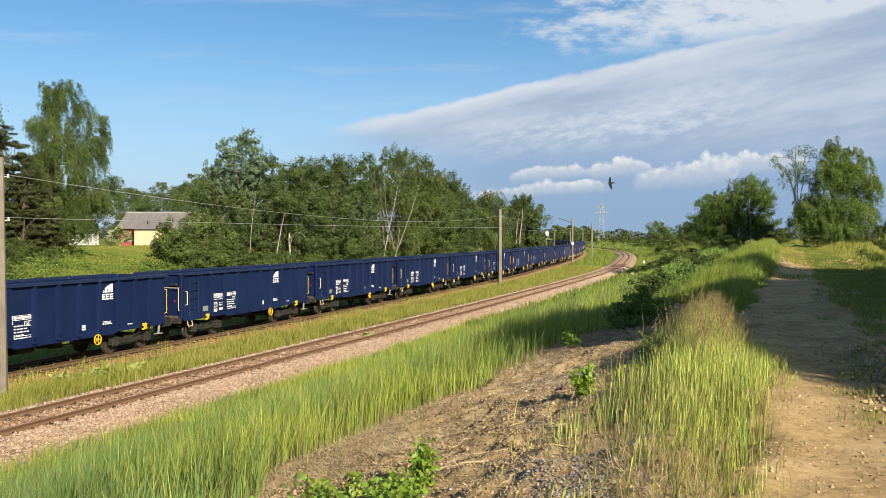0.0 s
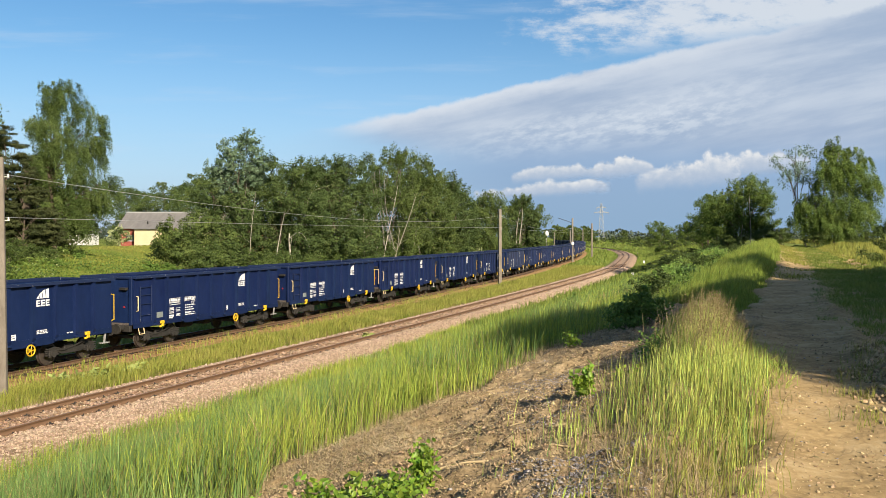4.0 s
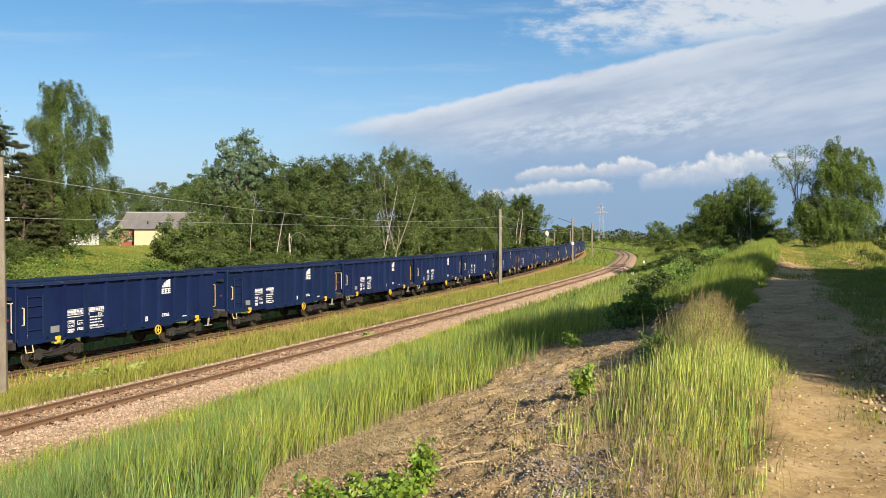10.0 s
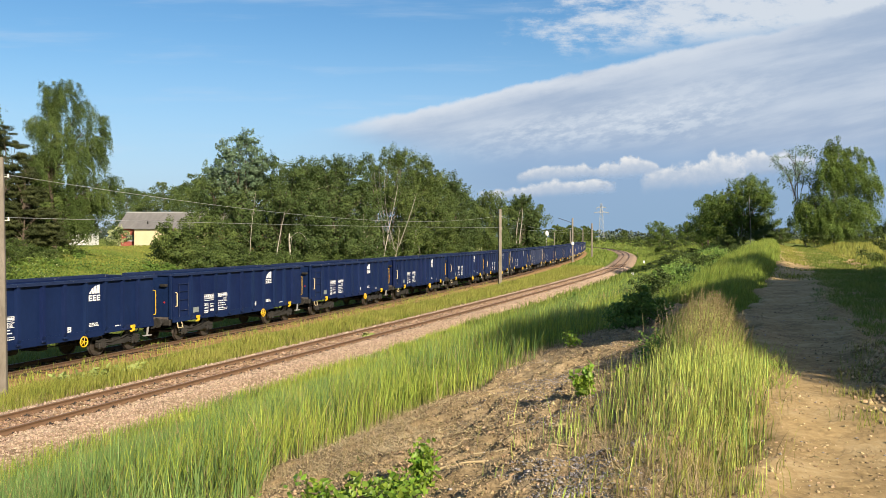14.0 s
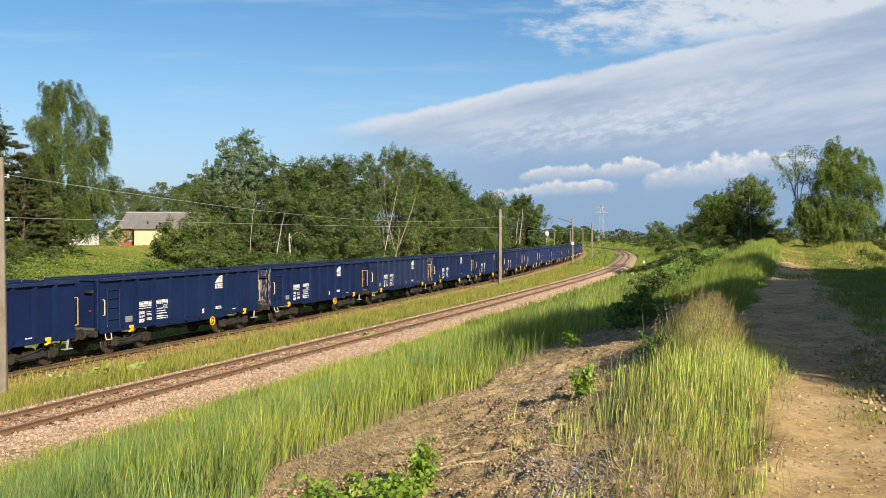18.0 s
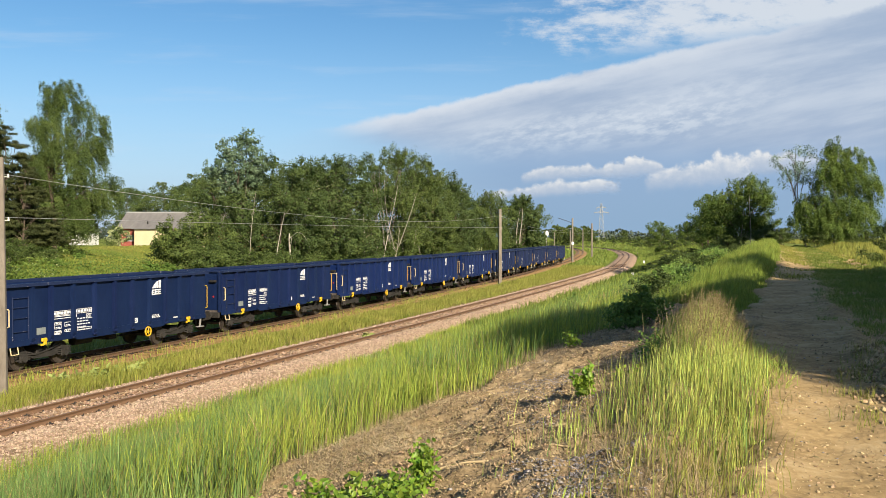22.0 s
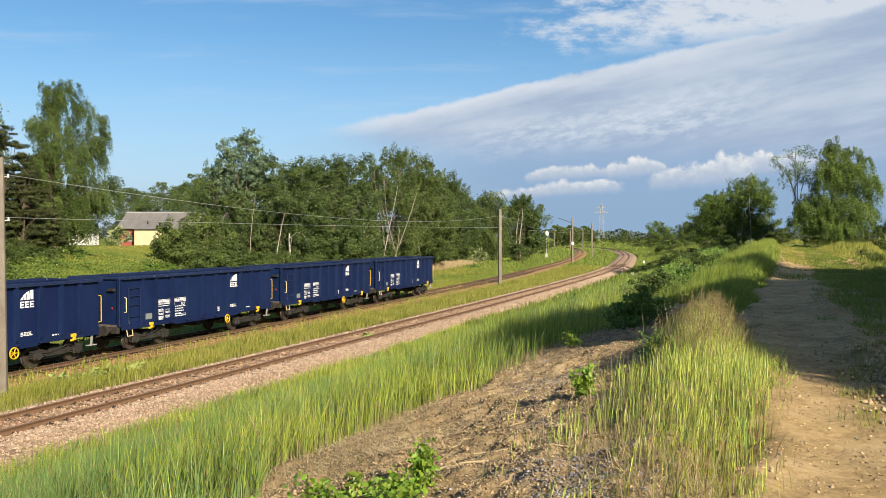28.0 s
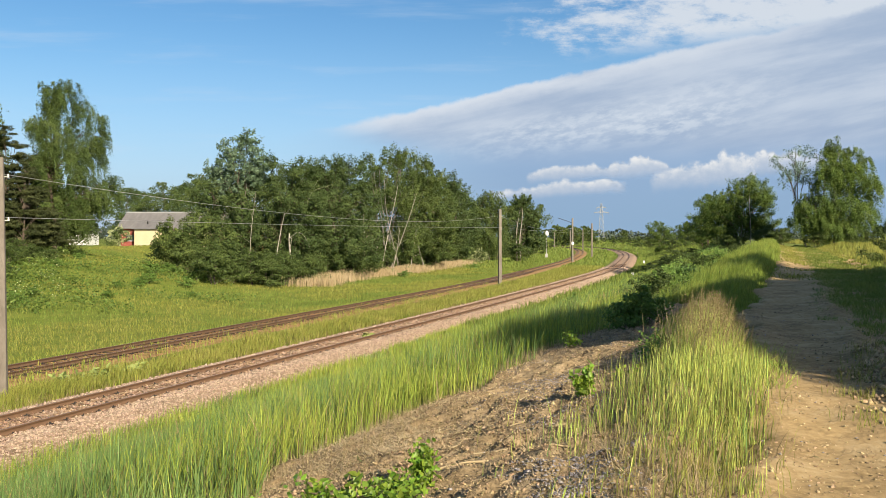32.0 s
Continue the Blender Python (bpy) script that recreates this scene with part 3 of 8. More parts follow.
def wheel_mesh():
    bm = nb()
    n = 16
    rings = [(0.09, 0.66), (0.14, 0.69), (0.38, 0.70), (0.40, 0.665), (0.46, 0.675), (0.455, 0.765), (0.475, 0.79), (0.475, 0.805), (0.40, 0.81), (0.37, 0.77), (0.15, 0.765), (0.09, 0.79)]
    for side in (-1, 1):
        vs = [[bm.verts.new((r * math.cos(2 * math.pi * i / n), side * (1.5 - y), r * math.sin(2 * math.pi * i / n))) for i in range(n)] for r, y in rings]
        for a, b in zip(vs[:-1], vs[1:]):
            for i in range(n):
                bm.faces.new((a[i], a[(i + 1) % n], b[(i + 1) % n], b[i]))
        # four balance marks, so that the turning can be seen
        for i in range(4):
            q = Matrix.Rotation(i * math.pi / 2 + 0.2, 4, "Y")
            bmesh.ops.create_cube(bm, size=1.0, matrix=q @ Matrix.Translation((0.27, side * 0.806, 0)) @ Matrix.Diagonal((0.10, 0.03, 0.045, 1)))
    rod(bm, (0, -0.84, 0), (0, 0.84, 0), 0.085, seg=10)
    bmesh.ops.recalc_face_normals(bm, faces=bm.faces)
    return bm_mesh("wheelset", bm, M["tread"])


def bogie_parts(parent, x, wheel_me):
    b = part("bogie", box(nb(), -0.28, 0.28, -0.95, 0.95, 0.52, 0.80, 0.03), M["steel"], parent, "dark dusty steel two-axle bogie", m=Matrix.Translation((x, 0, 0)))
    for sgn in (-1, 1):
        bm = nb()
        y0, y1 = sorted((sgn * 0.93, sgn * 1.05))
        prism(bm, [(-1.32, 0.52), (-1.32, 0.70), (-0.95, 0.76), (-0.45, 0.60), (0.45, 0.60), (0.95, 0.76), (1.32, 0.70), (1.32, 0.52), (0.98, 0.56), (0.5, 0.40), (-0.5, 0.40), (-0.98, 0.56)], y0, y1)
        part("side_frame", bm, M["steel"], b)
        for ax in (-1.05, 1.05):
            bm = nb()
            rod(bm, (ax, sgn * 0.95, 0.46), (ax, sgn * 1.16, 0.46), 0.15, 0.13, 10)
            box(bm, *sorted((ax - 0.20, ax + 0.20)), *sorted((sgn * 0.94, sgn * 1.10)), 0.33, 0.60, 0.02)
            part("axle_box", bm, M["steel"], b)
            for dx in (-0.27, 0.27):
                bm = nb()
                for z in np.arange(0.43, 0.68, 0.08):
                    bmesh.ops.create_cone(bm, cap_ends=True, segments=8, radius1=0.085, radius2=0.085, depth=0.04, matrix=Matrix.Translation((ax + dx, sgn * 1.03, z)))
                part("spring", bm, M["steel"], b)
        bm = nb()
        bent_rod(bm, [(-1.6, sgn * 1.02, 0.80), (-1.2, sgn * 1.06, 0.62), (-0.5, sgn * 1.08, 0.56), (0.2, sgn * 1.06, 0.66), (0.8, sgn * 1.0, 0.80)], 0.035, 6)
        part("hose", bm, M["steel"], b)
    for ax in (-1.05, 1.05):
        part("wheelset", wheel_me, None, b, m=Matrix.Translation((ax, 0, 0.47)))
    return b


def build_wagon():
    """The wagon's long axis is x (+x is its tail end), its side with markings faces -y; rails at z = 0."""
    w = thing("open_wagon", "dark blue steel open goods wagon on four axles", "goods wagon", group="wagons of the train")
    for sgn in (-1, 1):
        bm = nb()
        prism(bm, [(BODY0, Z0 + 0.02), (BODY0, Z1), (BODY1, Z1), (BODY1, Z0 + 0.02)], *sorted((sgn * HALF, sgn * (HALF - 0.05))))
        part("side_wall", bm, M["blue"], w)
        bm = nb()
        outline = [(BODY0 - 0.02, 1.00), (BODY0 - 0.02, 1.22), (BODY1 + 0.02, 1.22), (BODY1 + 0.02, 1.00), (3.1, 1.00), (2.6, 0.92), (-2.6, 0.92), (-3.1, 1.00)]
        prism(bm, outline, *sorted((sgn * (HALF - 0.03), sgn * (HALF + 0.02))))
        part("sole_bar", bm, M["blue"], w)
        for sx in STAKES:
            bm = nb()
            y0, y1 = sgn * HALF, sgn * (HALF + 0.125)
            lo = [(sx - 0.10, y0), (sx - 0.075, y1), (sx + 0.075, y1), (sx + 0.10, y0)]
            a = [bm.verts.new((x, y, Z0 + 0.14)) for x, y in lo]
            b = [bm.verts.new((x, y, Z1 - 0.0)) for x, y in lo]
            c = [bm.verts.new((x, y0 + (y - y0) * 0.35, Z0 - 0.06)) for x, y in lo]
            for p, q in ((c, a), (a, b)):
                for i in range(4):
                    bm.faces.new((p[i], p[(i + 1) % 4], q[(i + 1) % 4], q[i]))
            bm.faces.new(b), bm.faces.new(c[::-1])
            bmesh.ops.recalc_face_normals(bm, faces=bm.faces)
            part("stake", bm, M["blue"], w)
            bm = nb()
            box(bm, sx - 0.10, sx + 0.10, *sorted((y0 + sgn * 0.012, y1 + sgn * 0.012)), Z0 - 0.09, Z0 - 0.01, 0.01)
            part("stake_foot", bm, M["blue"], w)
        bm = nb()
        box(bm, BODY0 + 0.05, BODY1 - 0.05, *sorted((sgn * (HALF + 0.001), sgn * (HALF + 0.022))), Z1 - 0.055, Z1 - 0.005, 0.006)
        part("stiffener", bm, M["blue"], w)
        bm = nb()
        prism(bm, [(BODY0 - 0.06, Z1), (BODY0 - 0.06, ZR - 0.02), (BODY0 + 0.02, ZR), (BODY1 - 0.02, ZR), (BODY1 + 0.10, ZR - 0.02), (BODY1 + 0.10, Z1)],
              *sorted((sgn * (HALF - 0.06), sgn * (HALF + 0.16))))
        part("top_rail", bm, M["blue_scuffed"], w)
        # side ladder at the leading end
        bm = nb()
        yl = sgn * (HALF + 0.06)
        for x in (-6.05, -5.30):
            rod(bm, (x, yl, 1.25), (x, yl, 2.85), 0.018, seg=6)
        for z in (1.55, 2.05, 2.45, 2.8):
            rod(bm, (-6.05, yl, z), (-5.30, yl, z), 0.016, seg=6)
        part("ladder", bm, M["blue_scuffed"], w)
        bm = nb()
        ys = sgn * (HALF + 0.09)
        bent_rod(bm, [(-6.24, sgn * HALF, 2.42), (-6.24, ys, 2.40), (-6.24, ys, 1.78), (-6.24, sgn * HALF, 1.76)], 0.024)
        part("handrail", bm, M["cream"], w, "cream painted handrail")
        for x in (-4.55, 4.62):
            bm = nb()
            yy = sorted((sgn * (HALF + 0.03), sgn * (HALF + 0.12)))
            box(bm, x - 0.13, x + 0.13, *yy, 1.06, 1.20, 0.02), box(bm, x - 0.04, x + 0.10, *yy, 0.93, 1.08, 0.02), box(bm, x - 0.17, x - 0.04, *yy, 0.90, 0.98, 0.02)
            part("lashing_hook", bm, M["yellow"], w, "yellow painted hook")
        bm = nb()
        prism(bm, [(5.72, 0.62), (5.78, 0.62), (5.86, 1.02), (5.78, 1.02)], *sorted((sgn * 1.28, sgn * 1.34)))
        box(bm, 5.55, 6.0, *sorted((sgn * 1.20, sgn * 1.40)), 0.58, 0.62, 0.01)
        part("step", bm, M["light_grey"], w, "bare metal step")
        bm = nb()
        bent_rod(bm, [(-6.1, sgn * 1.34, 1.0), (-6.1, sgn * 1.40, 0.72), (-5.75, sgn * 1.40, 0.72), (-5.75, sgn * 1.34, 1.0)], 0.02)
        part("step_loop", bm, M["cream"], w)
        # hand brake wheel
        bm = nb()
        c = Vector((1.60, sgn * (HALF + 0.08), 0.80))
        n, R = 20, 0.205
        ring = [c + Vector((R * math.cos(2 * math.pi * i / n), 0, R * math.sin(2 * math.pi * i / n))) for i in range(n + 1)]
        bent_rod(bm, ring, 0.026, 6)
        for i in range(5):
            a = 2 * math.pi * i / 5
            rod(bm, c, c + Vector((R * math.cos(a), 0, R * math.sin(a))), 0.018, seg=5)
        rod(bm, c - Vector((0, sgn * 0.16, 0)), c + Vector((0, sgn * 0.03, 0)), 0.04, seg=8)
        part("brake_wheel", bm, M["yellow"], w, "yellow spoked hand brake wheel")
        # markings
        f = -sgn * math.pi / 2
        turn = Matrix.Identity(4) if sgn < 0 else Matrix.Rotation(math.pi, 4, "Z")
        yf = -(HALF + 0.006)

        def mark(name, bm, mat, label=""):
            part(name, bm, mat, w, label, m=turn)
        bm = nb()
        fin(bm, 1.98, 2.72, 0.66, 0.36, yf - 0.003)
        mark("emblem", bm, M["white"], "white fin emblem")
        for i in range(3):
            x, w1, w2 = 1.97 + i * 0.235, 0.20, 0.06
            bm = nb()
            pts = [(0, 0), (w1, 0), (w1, 0.05), (w2, 0.05), (w2, 0.095), (w1 - 0.02, 0.095), (w1 - 0.02, 0.145), (w2, 0.145), (w2, 0.19), (w1, 0.19), (w1, 0.24), (0, 0.24)]
            prism(bm, [(x + a, 2.42 + b) for a, b in pts], yf - 0.003, yf + 0.001)
            mark("emblem_bar", bm, M["white"])
        bm = nb()
        outline_box(bm, -4.00, -1.72, 1.98, 2.16, yf - 0.003), bars(bm, -3.96, -1.76, 2.0, 2.14, 1, yf - 0.003, 5, 0.85)
        outline_box(bm, -4.15, -2.75, 1.85, 1.96, yf - 0.003, 0.025)
        [bars(bm, -2.72, -1.95 - 0.13 * (r % 3), 1.16 + r * 0.115, 1.23 + r * 0.115, 1, yf - 0.003, 30 + r) for r in range(6)]
        outline_box(bm, -2.72, -1.90, 1.30, 1.40, yf - 0.003)
        outline_box(bm, -2.22, -1.86, 1.74, 1.93, yf - 0.003)
        mark("data_panel", bm, M["white"], "white stencilled load table")
        bm = nb()
        for i, (x, z) in enumerate(((-3.95, 1.62), (-3.95, 1.46), (-3.95, 1.28), (-3.42, 1.52), (-3.42, 1.30), (-4.02, 1.20))):
            outline_box(bm, x, x + 0.36, z, z + (0.17 if i % 2 else 0.11), yf - 0.003), bars(bm, x + 0.06, x + 0.32, z + 0.03, z + 0.09, 1, yf - 0.003, i)
        mark("stencil_panel", bm, M["white"])
        bm = nb()
        outline_box(bm, 0.60, 0.97, 1.26, 1.47, yf - 0.003, 0.05), prism(bm, [(0.65, 1.31), (0.92, 1.36), (0.92, 1.41), (0.78, 1.39)], yf - 0.003, yf + 0.001)
        mark("small_mark", bm, M["white"])
        for a, b, c, d, r, sd in ((1.98, 2.55, 1.36, 1.52, 3, 11), (3.55, 3.95, 1.22, 1.29, 1, 12), (-1.45, -0.85, 1.13, 1.2, 1, 13)):
            bm = nb()
            bars(bm, a, b, c, d, r, yf - 0.003, sd)
            mark("small_mark", bm, M["white"])
        bm = nb()
        box(bm, -4.86, -4.40, yf - 0.008, yf, 1.34, 1.60, 0.004)
        mark("label_holder", bm, M["grey"], "grey label plate")
        me = lettering("GE", 0.17, M["white"])
        part("lettering", me, None, w, m=turn @ Matrix.Translation((-2.17, yf - 0.002, 1.775)) @ Matrix.Rotation(math.pi / 2, 4, "X"))
    bm = nb()
    box(bm, BODY0, BODY1, -HALF + 0.051, HALF - 0.051, 1.14, 1.24)
    part("floor", bm, M["inner"], w)
    for x, s, nm in ((BODY0, -1, "front_wall"), (BODY1, 1, "rear_wall")):
        bm = nb()
        box(bm, *sorted((x, x - s * 0.05)), -HALF + 0.052, HALF - 0.052, 1.25, Z1)
        box(bm, *sorted((x + s * 0.002, x + s * 0.09)), -HALF + 0.05, -HALF + 0.20, 1.15, Z1 - 0.002, 0.01)
        box(bm, *sorted((x + s * 0.002, x + s * 0.09)), HALF - 0.20, HALF - 0.05, 1.15, Z1 - 0.002, 0.01)
        part(nm, bm, M["blue"], w)
        if s < 0:
            bm = nb()
            box(bm, x - 0.15, x - 0.004, -1.06, -0.70, 2.70, 2.82, 0.012)
            part("end_bracket", bm, M["steel"], w, "grey steel bracket on the end wall")
            bm = nb()
            rod(bm, (x - 0.022, -0.86, 1.95), (x - 0.002, -0.86, 1.95), 0.045, seg=10)
            part("red_marker", bm, M["red"], w, "small red disc on the end wall")
        bm = nb()
        box(bm, *sorted((x - s * 0.05, x + s * 0.09)), -HALF + 0.062, HALF - 0.062, Z1 + 0.002, ZR - 0.015, 0.012)
        part("end_rail", bm, M["blue_scuffed"], w)
        bm = nb()
        box(bm, *sorted((x + s * 0.0, x + s * 0.16)), -1.26, 1.26, 0.86, 1.14, 0.02)
        part("head_stock", bm, M["steel"], w)
        for y in (-0.875, 0.875):
            bm = nb()
            rod(bm, (x + s * 0.16, y, 1.02), (x + s * 0.46, y, 1.02), 0.11, 0.10, 12)
            rod(bm, (x + s * 0.46, y, 1.02), (x + s * 0.54, y, 1.02), 0.07, seg=10)
            bf = part("buffer", bm, M["steel"], w)
            bm = nb()
            bmesh.ops.create_cone(bm, cap_ends=True, segments=20, radius1=0.24, radius2=0.22, depth=0.05, matrix=Matrix.Translation((x + s * 0.56, y, 1.02)) @ Matrix.Rotation(s * math.pi / 2, 4, "Y"))
            part("buffer_head", bm, M["steel"], bf)
        bm = nb()
        rod(bm, (x + s * 0.1, 0, 1.0), (x + s * 0.75, 0, 0.98), 0.05, seg=8)
        bent_rod(bm, [(x + s * 0.15, 0.4, 0.9), (x + s * 0.4, 0.38, 0.55), (x + s * 0.72, 0.30, 0.62)], 0.03)
        part("coupling", bm, M["steel"], w)
        bm = nb()
        for y in (-1.33, ) if s > 0 else (-1.18, 0.2):
            e = 0.22 if s > 0 else 0.16
            bent_rod(bm, [(x + s * 0.05, y, 2.62), (x + s * e, y, 2.60), (x + s * e, y, 1.52), (x + s * 0.05, y, 1.50)], 0.019)
        if s < 0:
            rod(bm, (x - 0.16, -1.18, 2.60), (x - 0.16, 0.2, 2.60), 0.019, seg=6)
        part("end_handrail", bm, M["cream"] if s < 0 else M["yellow"], w, "painted handrail on the end wall")
    bm = nb()
    box(bm, BODY0 + 0.2, BODY1 - 0.2, -0.30, 0.30, 0.88, 1.13)
    for x in (-1.6, 0.0, 1.4):
        box(bm, x - 0.06, x + 0.06, -1.28, 1.28, 0.95, 1.13)
    part("centre_sill", bm, M["steel"], w)
    bm = nb()
    rod(bm, (-1.9, -0.35, 0.74), (-0.9, -0.35, 0.74), 0.20, seg=14)
    part("air_tank", bm, M["steel"], w)
    bm = nb()
    box(bm, 0.15, 0.65, -0.5, 0.5, 0.55, 0.90, 0.03), rod(bm, (-0.9, -0.7, 0.72), (2.0, -0.7, 0.66), 0.02, seg=6), rod(bm, (-1.0, 0.5, 0.70), (2.6, 0.5, 0.62), 0.02, seg=6)
    part("brake_gear", bm, M["steel"], w)
    wm = wheel_mesh()
    for x in (-4.15, 4.15):
        bogie_parts(w, x, wm)
    return w


N_WAGONS = 37
PITCH = 14.03
wagon = build_wagon()
wagons = [wagon] + [copy_thing(wagon, Matrix.Identity(4)) for _ in range(N_WAGONS - 1)]
for i in (10, 12):
    tagged(wagons[i], "dark blue open goods wagon with a scraped bare end wall")
    for o in wagons[i].children:
        if o.name.startswith("front_wall"):
            o.data = o.data.copy()
            o.data.materials[0] = M["blue_worn"]
for i in (11, 23):
    tagged(wagons[i], "dark blue open goods wagon with scuffed side paint")
    for o in wagons[i].children:
        if o.name.startswith(("side_wall", "stake")):
            o.data = o.data.copy()
            o.data.materials[0] = M["blue_scuffed"]


for i in (5, 6, 7):
    tagged(wagons[i], "newly painted bright blue open goods wagon")
    for o in wagons[i].children:
        if o.name.startswith(("side_wall", "stake", "front_wall", "sole_bar", "stiffener")):
            o.data = o.data.copy()
            o.data.materials[0] = M["blue_fresh"]


# only some of the wagons have the wide rail on the leading end
for i in set(range(N_WAGONS)) - {5, 6, 7, 9, 10, 11, 20, 22, 26, 32}:
    for o in list(wagons[i].children):
        if o.name.startswith("end_handrail") and o.data.materials[0] == M["cream"]:
            bpy.data.objects.remove(o)
for i in (0, 11):
    for o in list(wagons[i].children):
        if o.name.startswith("brake_wheel"):
            bpy.data.objects.remove(o)


# distance that the train has gone at each time
RUN_T = [0.0, 3.0, 6.0, 9.0, 13.0, 19.0, 23.0, 28.0, 32.0]
RUN_S = [0.0, 44.85, 89.84, 135.20, 196.03, 287.69, 348.80, 425.30, 486.6]
TAIL_LOGO = 61.58 + 425.30
LOGO_AT = 2.28


def gone(t):
    p = np.polyfit(RUN_T, RUN_S, 4)
    return float(np.polyval(p, t) - np.polyval(p, 0.0))


def wagon_pose(i, t):
    s = TAIL_LOGO - gone(t) - PITCH * i - LOGO_AT
    a, b = at(FAR, s - 4.15), at(FAR, s + 4.15)
    x, y = (a[0] + b[0]) / 2, (a[1] + b[1]) / 2
    return Matrix.Translation((x, y, Z_FAR)) @ Matrix.Rotation(math.atan2(b[1] - a[1], b[0] - a[0]), 4, "Z")


def wagon_rows(i):
    return [(t, wagon_pose(i, t)) for t in np.arange(0.0, 32.01, 0.5)]


# ---- plants ----
RNG = np.random.default_rng(7)


def arched_blades(name, base, h, w, mat, rng, lean=0.3, wind=(0.05, 0.02), foot=0.05, flop=0.25):
    """Long grass seen from near: each blade an arching strip of two pieces and a tip; some fold over."""
    n = len(base)
    h, w = np.broadcast_to(h, n), np.broadcast_to(w, n)
    a, b = rng.uniform(0, 2 * np.pi, n), rng.uniform(0, 2 * np.pi, n)
    way = np.stack([np.cos(b), np.sin(b), 0 * b], 1) * (rng.uniform(0.05, 1.0, n) ** 1.5 * lean * h)[:, None] + np.array([wind[0], wind[1], 0]) * h[:, None]
    side = np.stack([np.cos(a), np.sin(a), 0 * a], 1) * (w / 2)[:, None]
    fold = np.where(rng.uniform(0, 1, n) < flop, rng.uniform(0.2, 0.75, n), 0.05)
    rows, al = [], []
    for f, wide in ((0.0, 0.8), (0.45, 1.0), (0.78, 0.7), (1.0, 0.0)):
        p = base + way * (f ** 1.7 * (1 + fold))[:, None] + np.array([0, 0, 1.0]) * (h * (f - fold * max(0.0, f - 0.35) ** 1.3 * 0.75))[:, None]
        if f == 0.0:
            p = p - np.array([0, 0, foot])
        rows += [p - side * wide, p + side * wide] if wide else [p]
        al += [f, f] if wide else [f]
    i = np.arange(n)[:, None] * 7
    return quick_mesh(name, np.stack(rows, 1).reshape(-1, 3), quads=np.concatenate([i + np.array([[0, 1, 3, 2]]), i + np.array([[2, 3, 5, 4]])]), tris=i + np.array([[4, 5, 6]]), mat=mat, along=np.tile(np.array(al), n))


def plumes(name, x, y, z, h, mat, rng, label, head=0.13, lean=0.2):
    """Thin stalks that end in loose seed heads."""
    n = len(x)
    base = np.stack([x, y, z], 1)
    tip = base + np.stack([h * (0.12 + lean * rng.normal(size=n)), h * lean * rng.normal(size=n), h], 1)
    a = rng.uniform(0, 2 * np.pi, n)
    side = np.stack([np.cos(a), np.sin(a), 0 * a], 1) * 0.0022
    mid = base * 0.5 + tip * 0.5 + np.array([-0.01, 0, 0.02])
    stalk = np.stack([base - side, base + side, mid + side, mid - side, mid - side, mid + side, tip + side * 0.6, tip - side * 0.6], 1).reshape(-1, 3)
    k = 11
    f = np.tile(np.linspace(0, 1, k), n)
    j = np.repeat(np.arange(n), k)
    pos = tip[j] + (tip - mid)[j] / np.linalg.norm(tip - mid, axis=1)[j][:, None] * ((f - 0.75) * head)[:, None] + rng.normal(size=(n * k, 3)) * (0.10 * head * (1.1 - f))[:, None]
    card = leaf_cards(pos, rng.uniform(0.012, 0.024, n * k), rng, 0.4, droop=-1.5)
    co = np.concatenate([stalk, card])
    me = quick_mesh(name, co, quads=np.arange(len(co)).reshape(-1, 4), mat=mat)
    return tagged(new(name, me), label, "grass", kind="stuff")


def blades(name, base, h, w, mat, rng, lean=0.25, wind=(0.08, 0.03), foot=0.05):
    """Grass: each blade a bent strip of two pieces and a tip."""
    n = len(base)
    h, w = np.broadcast_to(h, n), np.broadcast_to(w, n)
    a, b = rng.uniform(0, 2 * np.pi, n), rng.uniform(0, 2 * np.pi, n)
    side = np.stack([np.cos(a), np.sin(a), 0 * a], 1) * (w / 2)[:, None]
    tilt = np.stack([np.cos(b), np.sin(b), 0 * b], 1) * (rng.uniform(0.1, 1.0, n) * lean * h)[:, None] + np.array([wind[0], wind[1], 0]) * h[:, None]
    up = np.array([0, 0, 1.0])
    mid = base + tilt * 0.28 + up * (h * 0.55)[:, None]
    tip = base + tilt + up * (h * rng.uniform(0.88, 1.0, n))[:, None]
    low = base - up * foot
    co = np.stack([low - side, low + side, mid + side * 0.75, mid - side * 0.75, tip], 1).reshape(-1, 3)
    i = np.arange(n)[:, None] * 5
    al = np.tile(np.array([0, 0, 0.55, 0.55, 1.0]), n)
    return quick_mesh(name, co, quads=i + np.array([[0, 1, 2, 3]]), tris=i + np.array([[3, 2, 4]]), mat=mat, along=al)


def leaf_cards(pos, size, rng, aspect=0.55, droop=0.0, out=None):
    """Vertices of four-cornered leaves; out: the way that each leaf's face tends to."""
    n = len(pos)
    size = np.broadcast_to(size, n)
    nrm = rng.normal(size=(n, 3))
    if out is not None:
        nrm = nrm * 0.55 + out
    nrm /= np.linalg.norm(nrm, axis=1)[:, None] + 1e-9
    a = rng.normal(size=(n, 3))
    a[:, 2] -= droop
    a -= nrm * (a * nrm).sum(1)[:, None]
    a /= np.linalg.norm(a, axis=1)[:, None] + 1e-9
    b = np.cross(nrm, a)
    a, b = a * (size / 2)[:, None], b * (size * aspect / 2)[:, None]
    return np.stack([pos - a, pos + b - a * 0.1, pos + a, pos - b - a * 0.1], 1).reshape(-1, 3)


def leaf_mesh(name, pos, size, mat, rng, aspect=0.55, droop=0.0, out=None):
    n = len(pos)
    return quick_mesh(name, leaf_cards(pos, size, rng, aspect, droop, out), quads=np.arange(4 * n).reshape(n, 4), mat=mat)


